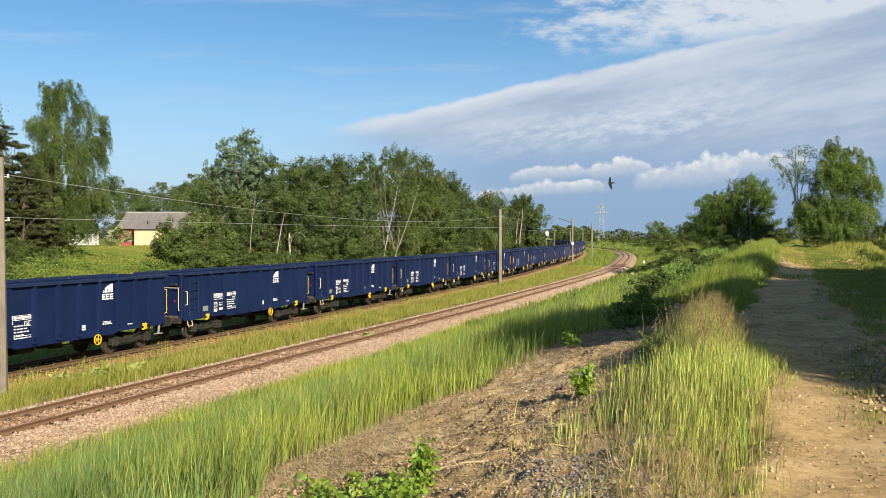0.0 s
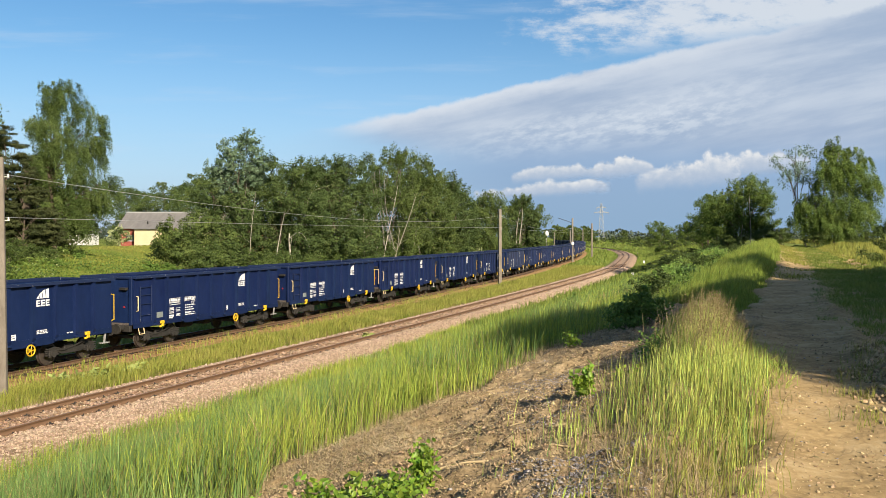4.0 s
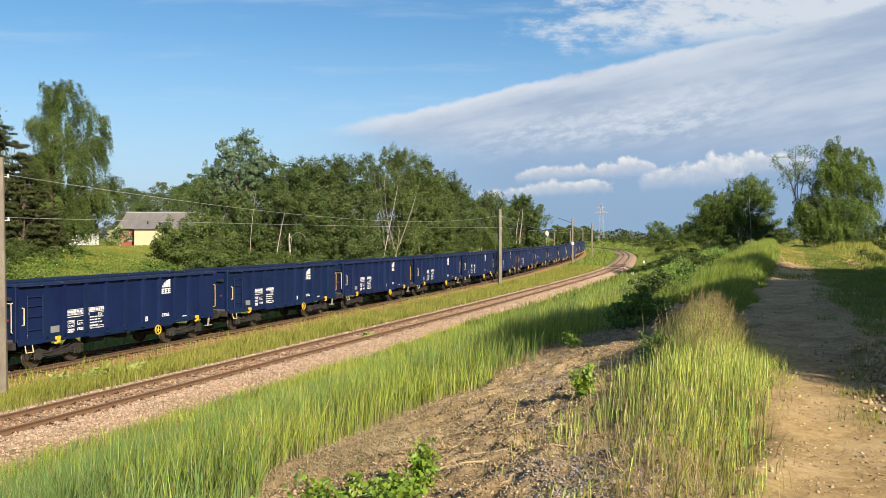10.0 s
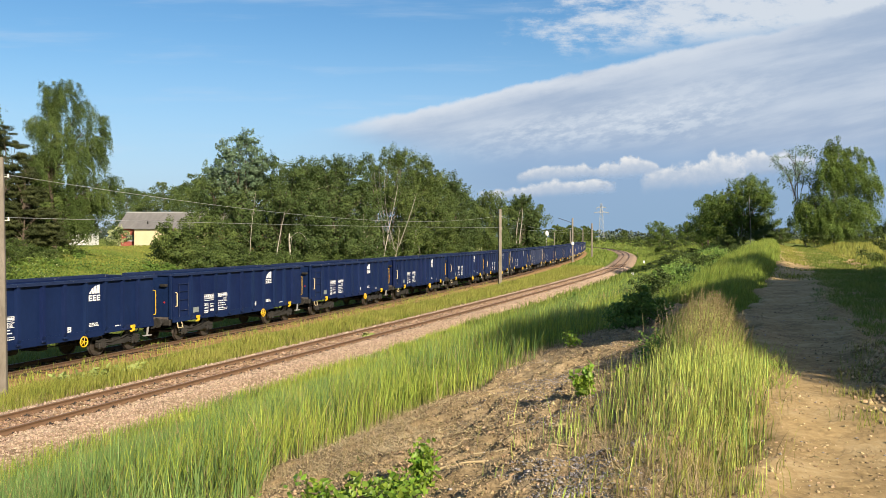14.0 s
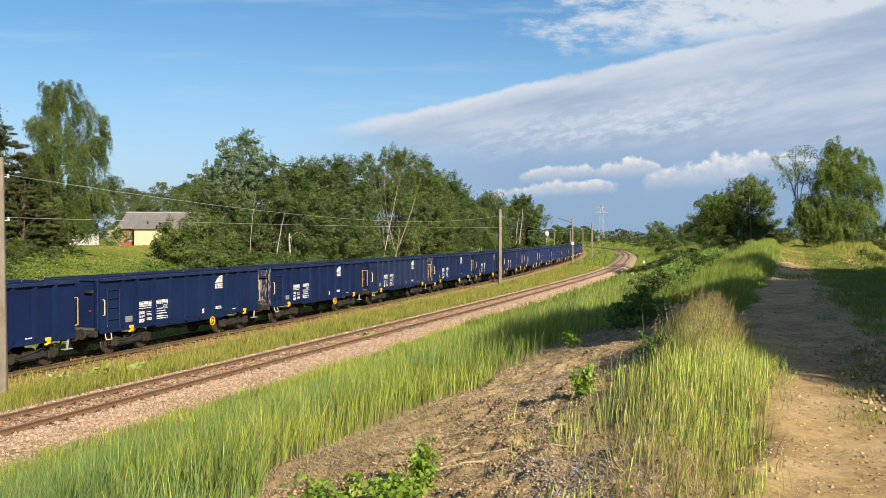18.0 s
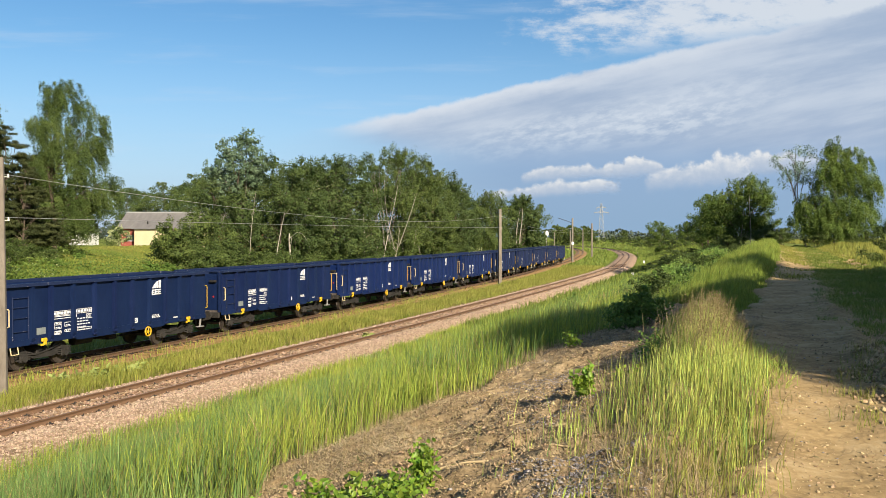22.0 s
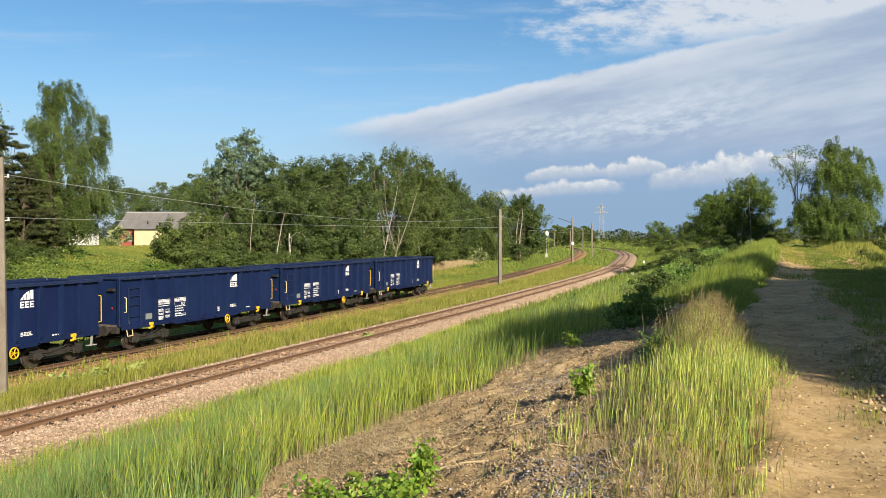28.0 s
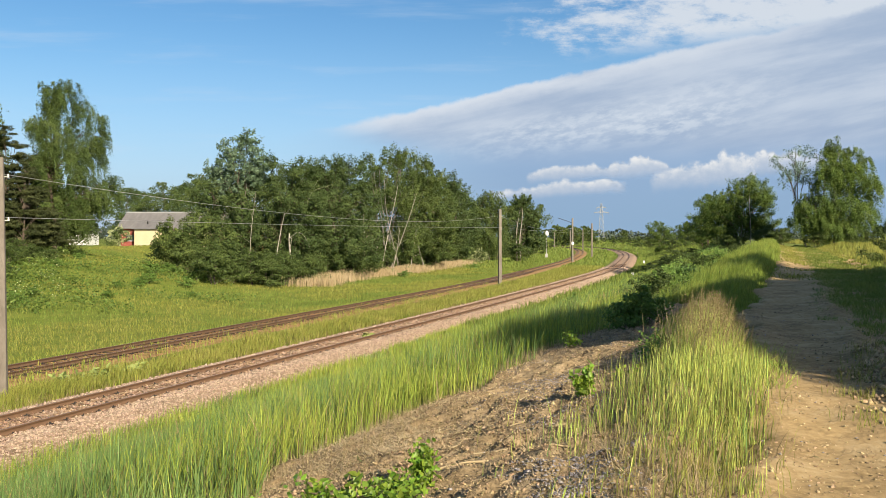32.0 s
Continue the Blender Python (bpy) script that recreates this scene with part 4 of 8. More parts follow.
def tubes(name, lines, mat, seg=6):
    """Tapered tubes: each line is (points, radii)."""
    cos, quads, k = [], [], 0
    ang = np.arange(seg) * 2 * np.pi / seg
    for pts, rad in lines:
        pts = np.asarray(pts, float)
        tan = np.gradient(pts, axis=0)
        tan /= np.linalg.norm(tan, axis=1)[:, None] + 1e-9
        ref = np.where(np.abs(tan[:, 2:3]) > 0.9, np.array([[1.0, 0, 0]]), np.array([[0, 0, 1.0]]))
        u = np.cross(tan, ref)
        u /= np.linalg.norm(u, axis=1)[:, None]
        v = np.cross(tan, u)
        ring = pts[:, None] + np.asarray(rad)[:, None, None] * (np.cos(ang)[None, :, None] * u[:, None] + np.sin(ang)[None, :, None] * v[:, None])
        m = len(pts)
        i = np.arange((m - 1) * seg).reshape(m - 1, seg) + k
        j = np.roll(i, -1, 1)
        cos.append(ring.reshape(-1, 3)), quads.append(np.stack([i, j, j + seg, i + seg], -1).reshape(-1, 4))
        k += m * seg
    return quick_mesh(name, np.concatenate(cos), quads=np.concatenate(quads), mat=mat, smooth_shade=True)


def tree_data(seed, h, spread, profile, limbs, per_clump, leaf, leaf_mat, bark_mat, low=0.18, clump=0.085, rise=0.5, drape=0.0, trunks=1, flat=0.8, trunk_r=0.011, aspect=0.55):
    """Trunk, limbs and crown of one tree at the origin. profile(f): share of the spread at share f of the height."""
    rng = np.random.default_rng(seed)
    trunk_lines, limb_lines, centres, radii = [], [], [], []
    for k in range(trunks):
        off = rng.normal(size=2) * 0.03 * h * (trunks > 1)
        top = rng.normal(size=2) * 0.035 * h + off * 2.2
        f = np.linspace(0, 0.96, 9)
        pts = np.stack([off[0] + (top[0] - off[0]) * f + 0.012 * h * np.sin(f * 7 + seed + k), off[1] + (top[1] - off[1]) * f + 0.012 * h * np.cos(f * 6 + seed), f * h * (1 - 0.12 * k)], 1)
        trunk_lines.append((pts, h * trunk_r * (1 - 0.88 * f)))
        for q in range(limbs // trunks):
            fl = low + (0.97 - low) * ((q + rng.uniform(0, 1)) / (limbs // trunks)) ** 0.9
            p0 = np.array([np.interp(fl * 0.97, f, pts[:, i]) for i in range(3)])
            az = q * 2.4 + rng.uniform(-0.5, 0.5) + seed
            ln = spread / 2 * profile(fl) * rng.uniform(0.65, 1.1)
            up = rise * ln * rng.uniform(0.5, 1.1)
            g = np.linspace(0, 1, 5)
            lp = p0 + np.stack([np.cos(az) * ln * g, np.sin(az) * ln * g, up * g ** (0.8 if drape == 0 else 0.6) + 0.05 * ln * np.sin(g * 5 + q)], 1)
            limb_lines.append((lp, h * trunk_r * 0.42 * (1 - fl * 0.6) * (1 - 0.8 * g)))
            for gq in ((0.35, 0.6, 0.82, 1.0) if drape else (0.42, 0.72, 1.0) if ln > 0.12 * h else (0.6, 1.0)):
                c = np.array([np.interp(gq, g, lp[:, i]) for i in range(3)]) + rng.normal(size=3) * 0.02 * h
                centres.append(c), radii.append(clump * h * rng.uniform(0.55, 1.15) * (0.75 + 0.35 * profile(fl)))
    pos, size, out = [], [], []
    for c, r in zip(centres, radii):
        n = int(per_clump * rng.uniform(0.5, 1.3))
        if drape:
            # hanging strands
            ns = max(3, n // 12)
            p = rng.normal(size=(ns, 3)) * np.array([r, r, r * 0.6]) * 0.6
            ln = rng.uniform(0.35, 1.2, ns) * drape
            kq = np.tile(np.linspace(0, 1, 12), ns)
            q = np.repeat(p, 12, 0) + np.stack([rng.normal(size=ns * 12) * 0.11 + 0.10 * kq, rng.normal(size=ns * 12) * 0.11, -kq * np.repeat(ln, 12)], 1)
            pos.append(c + q), size.append(leaf * rng.uniform(0.6, 1.25, ns * 12))
            way = c * np.array([1, 1, 0]) / (spread * 0.35)
            out.append(np.tile(way * 0.7 + np.array([0, 0, 0.25]), (ns * 12, 1)) + q * 0.25)
        else:
            q = rng.normal(size=(n, 3))
            q *= (rng.uniform(0.25, 1.0, n) ** 0.55 / np.linalg.norm(q, axis=1))[:, None] * r
            q[:, 2] *= flat
            pos.append(c + q), size.append(leaf * rng.uniform(0.55, 1.3, n))
            out.append(q / r * 0.9 + np.array([0, 0, 0.35]) + c * np.array([1, 1, 0]) / (spread * 0.5) * 0.35)
    pos, size, out = np.concatenate(pos), np.concatenate(size), np.concatenate(out)
    keep = pos[:, 2] > 0.25
    return (tubes("trunk", trunk_lines, bark_mat, 7), tubes("branching", limb_lines, bark_mat, 3 if h < 6 else 4), leaf_mesh("crown", pos[keep], size[keep], leaf_mat, rng, aspect, droop=0.9 if drape else 0.0, out=out[keep]))


def tree_thing(name, data, label, category="tree"):
    t = thing(name, label, category)
    for nm, me in zip(("trunk", "branching", "crown"), data):
        part(nm, me, None, t)
    return t


oval = lambda f: max(0.12, math.sin(math.pi * min(1.0, max(0.0, (f - 0.06) / 0.96)) ** 0.85))
dome = lambda f: max(0.2, math.cos(f * 1.45))


def put(t, x, y, h, h0, spin, wide=1.0, sink=0.1):
    """Pose and size for a copy of a tree that is h0 tall."""
    k = h / h0
    z = float(ground_z(x, y))
    return Matrix.Translation((x, y, z - sink)) @ Matrix.Rotation(spin, 4, "Z") @ Matrix.Diagonal((k * wide, k * wide, k, 1))


KINDS = {}


def define_trees():
    KINDS["alder"] = (tree_thing("alder_tree", tree_data(1, 18, 10.5, oval, 34, 125, 0.36, M["leaf_dark"], M["bark"], low=0.06, clump=0.088), "dense dark green broadleaf tree at the wood's edge"), 18)
    KINDS["maple"] = (tree_thing("maple_tree", tree_data(2, 18, 11.5, oval, 36, 122, 0.37, M["leaf_mid"], M["bark"], low=0.07, trunks=2, clump=0.09), "broad green leafy tree at the wood's edge"), 18)
    KINDS["birch"] = (tree_thing("birch_tree", tree_data(6, 21, 13.0, lambda f: float(np.interp(f, [0, 0.1, 0.3, 0.5, 0.65, 0.8, 0.92, 1], [0.6, 1.0, 0.95, 0.78, 0.70, 0.46, 0.26, 0.08])), 72, 180, 0.27, M["leaf_birch"], M["birch_bark"], low=0.05, drape=1.8, rise=0.42, clump=0.045), "tall silver birch with hanging wind-blown twigs"), 21)
    KINDS["pine"] = (tree_thing("pine_tree", tree_data(9, 17, 10, lambda f: 0.35 + 0.75 * math.sin(math.pi * min(1, f + 0.12)), 44, 210, 0.42, M["needle"], M["bark"], low=0.06, rise=0.22, flat=0.34, clump=0.075, aspect=0.2), "dark pine with flat layered boughs"), 17)
    # stays out of view; only its shadow is wanted
    KINDS["shade_caster"] = (tree_thing("roadside_tree", tree_data(16, 18, 10, oval, 40, 56, 0.85, M["leaf_mid"], M["bark"], low=0.33, clump=0.10), "unseen leafy tree added beside the dirt road to cast shade"), 18)
    KINDS["roundtree"] = (tree_thing("field_tree", tree_data(10, 9, 8.5, oval, 42, 120, 0.25, M["leaf_field"], M["bark"], low=0.04, trunks=3, clump=0.10), "leafy many-stemmed tree on the bank"), 9)
    KINDS["shrub"] = (tree_thing("shrub", tree_data(11, 4, 4.6, dome, 26, 80, 0.18, M["leaf_mid"], M["bark"], low=0.04, trunks=3, rise=0.7, clump=0.12), "green leafy shrub at the wood's edge", "shrub"), 4)
    KINDS["shrub_light"] = (tree_thing("shrub", tree_data(12, 3, 4.0, dome, 26, 80, 0.15, M["leaf_mid"], M["bark"], low=0.04, trunks=3, rise=0.7, clump=0.13), "bright green leafy shrub in the sun", "shrub"), 3)
    KINDS["elder"] = (tree_thing("elder_bush", tree_data(13, 3.2, 4.2, dome, 24, 80, 0.14, M["leaf_mid"], M["bark"], low=0.05, trunks=3, clump=0.13), "elder bush with white blossom", "shrub"), 3.2)
    rng = np.random.default_rng(3)
    q = rng.normal(size=(1500, 3))
    q /= np.linalg.norm(q, axis=1)[:, None]
    q = q * (0.82 + 0.22 * np.sin(5 * q[:, :1] + 3 * q[:, 2:]) + 0.12 * np.sin(9 * q[:, 2:] + 4)) * np.array([1.9, 1.9, 1.4]) * rng.uniform(0.8, 1.1, (1500, 1)) + np.array([0, 0, 1.8])
    part("blossom", leaf_mesh("blossom", q, rng.uniform(0.07, 0.16, 1500), M["blossom"], rng, 0.9), None, KINDS["elder"][0], "flat white flower heads")
    KINDS["bank_bush"] = (tree_thing("bush", tree_data(14, 1.3, 1.7, dome, 24, 32, 0.10, M["leaf_weed"], M["bark"], low=0.03, trunks=3, clump=0.14), "low dark leafy bush on the bank", "bush"), 1.3)
    KINDS["far_tree"] = (tree_thing("far_tree", tree_data(15, 12, 9, oval, 30, 30, 0.75, M["leaf_mid"], M["bark"], low=0.08), "distant round-headed green leafy tree"), 12)


define_trees()
def crown_tree(name, label, seed, x, y, lobes, leaf, leaf_mat, bark_mat, rc=0.95, per=100, hang=0.0, density=0.72, stems=((0.0, 0.0),), trunk_r=0.16, wind=0.30, inner=1.0, needle=False):
    """A tree whose crown is built of leafy sprays over a few rounded lobes (x, height, half width, half height)."""
    rng = np.random.default_rng(seed)
    t = thing(name, label, "tree", m=Matrix.Translation((x, y, float(ground_z(x, y)) - 0.1)))
    L = np.array([(lx, rng.uniform(-0.55, 0.55) * rx, lz, rx, max(rx, 0.75 * rz), rz) for lx, lz, rx, rz in lobes])
    top = max(l[2] for l in L)
    trunks, limbs, cen, way = [], [], [], []
    for lx, ly, lz, rx, ry, rz in L:
        n = max(5, int(density * 4 * math.pi * (rx * rz + rx * ry + ry * rz) / 3 / (rc * rc * 1.25)))
        d = rng.normal(size=(n, 3))
        d /= np.linalg.norm(d, axis=1)[:, None]
        c = np.array([lx, ly, lz]) + d * np.array([rx, ry, rz]) * (rng.uniform(0.45, 1.05, (n, 1)) if hang else rng.uniform(0.60, 1.14, (n, 1)))
        depth = np.min(np.stack([np.sum(((c - l[:3]) / l[3:]) ** 2, 1) for l in L]), 0)
        ok = ((depth > 0.34) | (rng.uniform(size=n) < 0.3)) & (c[:, 2] > 0.4)
        cen.append(c[ok]), way.append(d[ok])
        sx, sy = min(stems, key=lambda q: abs(q[0] + (lx - q[0]) * 0.5 - lx))
        z0 = lz * rng.uniform(0.45, 0.65)
        f = z0 / top
        p0 = np.array([sx + (L[0][0] - sx) * f * 0.6, sy, z0])
        g = np.linspace(0, 1, 6)[:, None]
        end = np.array([lx, ly, lz + rz * 0.5])
        arc = p0 + (end - p0) * g + np.array([0, 0, 0.10]) * np.linalg.norm(end - p0) * np.sin(np.pi * g)
        limbs.append((arc, trunk_r * 0.38 * (1 - 0.85 * g[:, 0]) + 0.008))
        for q in c[ok][::5]:
            st = arc[rng.integers(2, 5)]
            limbs.append((np.stack([st, st * 0.5 + q * 0.5 + np.array([0, 0, 0.12]), q]), np.array([0.03, 0.018, 0.008])))
    for sx, sy in stems:
        f = np.linspace(0, 0.93, 9)
        lean = (L[0][0] - sx) * 0.6
        pts = np.stack([sx + lean * f + 0.018 * top * np.sin(f * 6 + seed + sx), sy + 0.015 * top * np.cos(f * 5 + sx) - 0.015 * top, f * top * rng.uniform(0.85, 1.0)], 1)
        trunks.append((pts, trunk_r * (1.05 - f)))
    c, d = np.concatenate(cen), np.concatenate(way)
    m = len(c)
    r = rc * rng.uniform(0.6, 1.2, m)
    k = rng.integers(int(per * 0.6), int(per * 1.35), m)
    i = np.repeat(np.arange(m), k)
    n = len(i)
    if hang:
        # twigs that leave the clump outwards and hang, each with leaves down its length
        j = i * 9 + rng.integers(0, 9, n)
        off = rng.normal(size=(m * 9, 3)) * np.repeat(r, 9)[:, None] * np.array([0.5, 0.5, 0.35])
        ln = hang * rng.uniform(0.35, 1.25, m * 9)
        u = rng.uniform(0, 1, n)
        pos = c[i] + off[j] + d[i] * np.array([1, 1, 0.3]) * (0.35 * np.sqrt(u))[:, None] + np.stack([wind * u * ln[j], 0 * u, 0.15 - u ** 1.3 * ln[j]], 1) + rng.normal(size=(n, 3)) * 0.07
        out = d[i] * 0.6 + np.array([0, -0.1, 0.2])
    else:
        # sprays that reach outwards and up
        ax = d * 0.8 + np.array([wind, 0, 0.55]) + rng.normal(size=(m, 3)) * 0.35
        if needle:
            ax = d * np.array([1, 1, 0.1]) + rng.normal(size=(m, 3)) * 0.25 + np.array([0, 0, 0.12])
        ax /= np.linalg.norm(ax, axis=1)[:, None]
        q = rng.normal(size=(n, 3))
        q *= (rng.uniform(0, 1, n) ** 0.45 / np.linalg.norm(q, axis=1))[:, None]
        al = np.sum(q * ax[i], 1)
        thin = 0.62 - 0.22 * al
        pos = c[i] + (q * thin[:, None] + ax[i] * (al * (1.15 - thin))[:, None]) * r[i][:, None]
        if needle:
            pos[:, 2] = c[i][:, 2] + (pos[:, 2] - c[i][:, 2]) * 0.5
        out = q * 0.9 + d[i] * 0.5 + np.array([0, 0, 0.45])
    size = leaf * rng.uniform(0.6, 1.3, n)
    # the dim inside of each lobe
    ni = [int(inner * 26 * l[3] * l[5]) + 4 for l in L]
    q = rng.normal(size=(sum(ni), 3))
    q *= (rng.uniform(0.1, 0.72, len(q)) / np.linalg.norm(q, axis=1))[:, None]
    li = np.repeat(np.arange(len(L)), ni)
    pos = np.concatenate([pos, L[li, :3] + q * L[li, 3:]])
    size = np.concatenate([size, leaf * rng.uniform(1.4, 2.4, len(q))])
    out = np.concatenate([out, q])
    ok = pos[:, 2] > 0.2
    part("trunk", tubes("trunk", trunks, bark_mat, 8), None, t)
    part("branching", tubes("branching", limbs, M["bark"], 4), None, t)
    part("crown", leaf_mesh("crown", pos[ok], size[ok], leaf_mat, rng, 0.2 if needle else 0.6, droop=0.8 if hang else 0.0, out=out[ok]), None, t)
    SWAYING.append(t)
    return t


def build_edge_trees():
    """The trees that stand out: the tall birch on the hill, the front of the wood and the group beside the road."""
    dark, mid, silver, field = M["leaf_dark"], M["leaf_mid"], M["leaf_silver"], M["leaf_field"]
    bark, pale = M["bark"], M["birch_bark"]
    crown_tree("birch_tree", "tall silver birch with hanging wind-blown twigs", 101, -43.0, 93.5,
               [(-0.4, 17.5, 0.9, 2.0), (1.7, 17.7, 1.3, 1.8), (3.2, 16.0, 0.8, 1.5), (-2.1, 14.7, 0.9, 1.5), (0.7, 13.5, 2.4, 2.6), (4.7, 14.0, 1.1, 2.0), (3.4, 11.4, 2.0, 2.1),
                (0.9, 9.5, 3.0, 2.7), (-1.7, 9.5, 1.4, 2.6), (6.2, 7.2, 1.6, 2.0), (3.2, 6.9, 2.4, 2.2), (0.4, 5.0, 2.6, 2.4), (3.6, 4.6, 1.5, 2.0), (2.4, 3.2, 1.5, 1.2)],
               0.155, M["leaf_birch"], bark, rc=0.45, per=210, hang=1.9, density=0.34, trunk_r=0.24, wind=0.14, inner=0.4)
    crown_tree("birch_tree", "tall slender birch behind the pines", 102, -49.6, 92.0,
               [(0.0, 16.2, 0.8, 1.8), (0.5, 13.8, 1.3, 2.0), (-0.4, 10.5, 1.7, 2.6), (0.2, 6.5, 2.2, 2.6)], 0.19, M["leaf_birch"], bark, rc=0.7, per=70, hang=1.2, trunk_r=0.2)
    crown_tree("aspen_tree", "tall aspen with silvery green wind-blown leaves", 103, -25.5, 108.0,
               [(0.7, 17.6, 1.2, 1.5), (-1.6, 16.0, 1.8, 1.7), (2.0, 15.1, 1.7, 1.9), (-3.6, 13.4, 1.7, 1.8), (-0.1, 12.4, 3.0, 2.4)],
               0.25, silver, pale, rc=0.72, per=66, density=0.75, wind=0.7, inner=1.2, trunk_r=0.16)
    crown_tree("maple_tree", "broad dark green tree at the wood's edge", 104, -25.7, 106.5,
               [(-3.9, 10.2, 2.0, 2.8), (0.6, 9.0, 3.4, 2.6), (-0.9, 5.2, 3.0, 2.5), (2.6, 6.0, 2.2, 2.6), (-3.6, 6.0, 2.0, 2.2)], 0.22, dark, bark)
    crown_tree("alder_tree", "dense dark green alder at the wood's edge", 105, -19.2, 106.0,
               [(-1.8, 15.2, 0.7, 1.2), (-1.1, 13.8, 1.5, 1.7), (0.7, 14.0, 1.4, 1.7), (2.5, 13.4, 1.6, 1.9), (-0.8, 10.6, 3.0, 2.6), (2.5, 9.3, 2.9, 3.0), (-2.4, 6.5, 2.7, 2.9), (2.0, 5.1, 3.1, 2.6), (-0.5, 3.2, 2.4, 2.0)],
               0.22, dark, bark, wind=0.4, stems=((-0.8, 0.0), (1.0, 0.4)))
    crown_tree("maple_tree", "broad green leafy tree at the wood's edge", 106, -13.5, 110.0,
               [(-2.3, 14.4, 1.4, 1.5), (-0.1, 14.6, 1.6, 1.6), (2.5, 14.2, 1.8, 1.9), (-0.7, 11.1, 3.3, 3.0), (2.9, 9.5, 2.8, 3.4), (0.0, 5.8, 3.6, 3.0), (3.5, 4.5, 2.6, 2.5)], 0.22, dark, bark, wind=0.4)
    crown_tree("willow_tree", "many-stemmed tree with pale bare stems showing", 107, -8.3, 130.0,
               [(-2.9, 16.3, 1.6, 1.8), (0.2, 17.5, 1.9, 1.6), (2.4, 17.5, 1.6, 1.5), (-1.7, 12.6, 2.9, 2.7), (2.1, 11.7, 2.4, 2.6), (-3.5, 7.4, 2.3, 3.2), (3.0, 5.6, 2.6, 2.6)],
               0.23, mid, pale, per=84, inner=0.8, stems=((-1.6, -0.2), (-0.6, -0.7), (0.5, -0.2), (1.4, -0.5)), trunk_r=0.13)
    crown_tree("alder_tree", "high dark green alder with a broad leafy crown", 108, -4.4, 142.0,
               [(-2.9, 18.2, 1.8, 1.8), (0.3, 17.4, 2.3, 1.9), (3.0, 15.1, 2.2, 2.5), (-0.6, 12.3, 4.6, 4.0), (3.2, 8.7, 4.0, 4.6), (-1.5, 5.6, 4.2, 3.7), (3.6, 4.5, 3.4, 2.6)], 0.23, mid, pale, rc=1.0, stems=((0.0, 0.0), (-2.2, -1.8), (1.2, -1.6)))
    crown_tree("maple_tree", "dark leafy tree beside the old track", 109, 2.6, 168.0,
               [(-1.1, 16.0, 1.9, 2.4), (1.4, 14.1, 1.8, 2.4), (-1.4, 10.1, 4.4, 4.8), (1.5, 6.6, 3.4, 4.1), (-1.9, 3.7, 3.8, 3.3)], 0.24, dark, bark, rc=1.0)
    crown_tree("willow_tree", "light green willow with soft drooping twigs", 110, 10.4, 190.0,
               [(0.5, 14.0, 2.9, 2.2), (-2.5, 10.7, 2.5, 3.7), (2.5, 10.2, 2.9, 4.2), (-0.3, 5.6, 4.4, 3.5)], 0.23, mid, bark, rc=0.85, hang=1.2, per=100)
    crown_tree("poplar_tree", "tall poplar with pale forked stems", 111, 20.9, 215.0,
               [(-0.9, 14.4, 2.7, 2.1), (1.5, 10.7, 2.1, 3.3), (-2.7, 10.7, 1.6, 2.3), (0.7, 6.7, 2.9, 2.9), (-4.1, 4.9, 2.6, 2.6), (2.7, 4.9, 2.7, 2.5)], 0.33, dark, M["pale_wood"], rc=1.1, per=90, density=0.75, stems=((-2.6, -1.0), (-1.4, -1.2)), trunk_r=0.2)
    crown_tree("maple_tree", "young bright green maple in front of the wood", 112, -28.7, 98.0,
               [(-2.3, 4.8, 2.0, 1.6), (0.5, 5.3, 2.4, 2.0), (3.2, 4.0, 2.1, 2.3), (-1.0, 2.9, 2.4, 1.4), (2.6, 2.2, 1.8, 1.2)], 0.24, mid, pale, rc=0.85, stems=((-1.8, -0.6), (0.3, -0.8), (2.6, -0.6)), trunk_r=0.09)
    crown_tree("alder_tree", "leafy many-stemmed alder on the bank", 113, 38.2, 108.0,
               [(0.4, 8.5, 1.3, 1.3), (-0.8, 7.6, 1.6, 1.6), (1.8, 7.4, 1.5, 1.8), (-2.4, 6.3, 1.7, 1.9), (0.8, 5.6, 2.8, 2.3), (0.4, 3.2, 2.4, 1.6), (-1.4, 2.4, 2.0, 1.3), (-4.4, 4.6, 1.4, 2.0), (-3.0, 3.9, 2.0, 1.6), (3.0, 7.0, 0.9, 1.2), (2.8, 3.4, 1.7, 1.9), (-5.0, 2.9, 1.2, 1.2)],
               0.175, field, M["pale_wood"], rc=0.72, per=100, density=0.85, inner=1.6, wind=0.6, stems=((-0.9, -0.9), (0.2, -1.6)), trunk_r=0.07)
    crown_tree("birch_tree", "thin birch with sparse half-bare crown", 114, 41.4, 97.0,
               [(-3.3, 10.0, 0.7, 0.7), (-1.3, 10.8, 0.9, 0.8), (0.5, 10.9, 0.7, 0.8), (-0.8, 9.3, 1.1, 0.8), (-1.8, 7.9, 1.1, 0.9), (0.1, 8.4, 0.8, 1.0), (-2.4, 9.0, 0.7, 0.6)],
               0.15, silver, M["pale_wood"], rc=0.45, per=34, density=0.6, hang=0.4, inner=0.1, trunk_r=0.10)
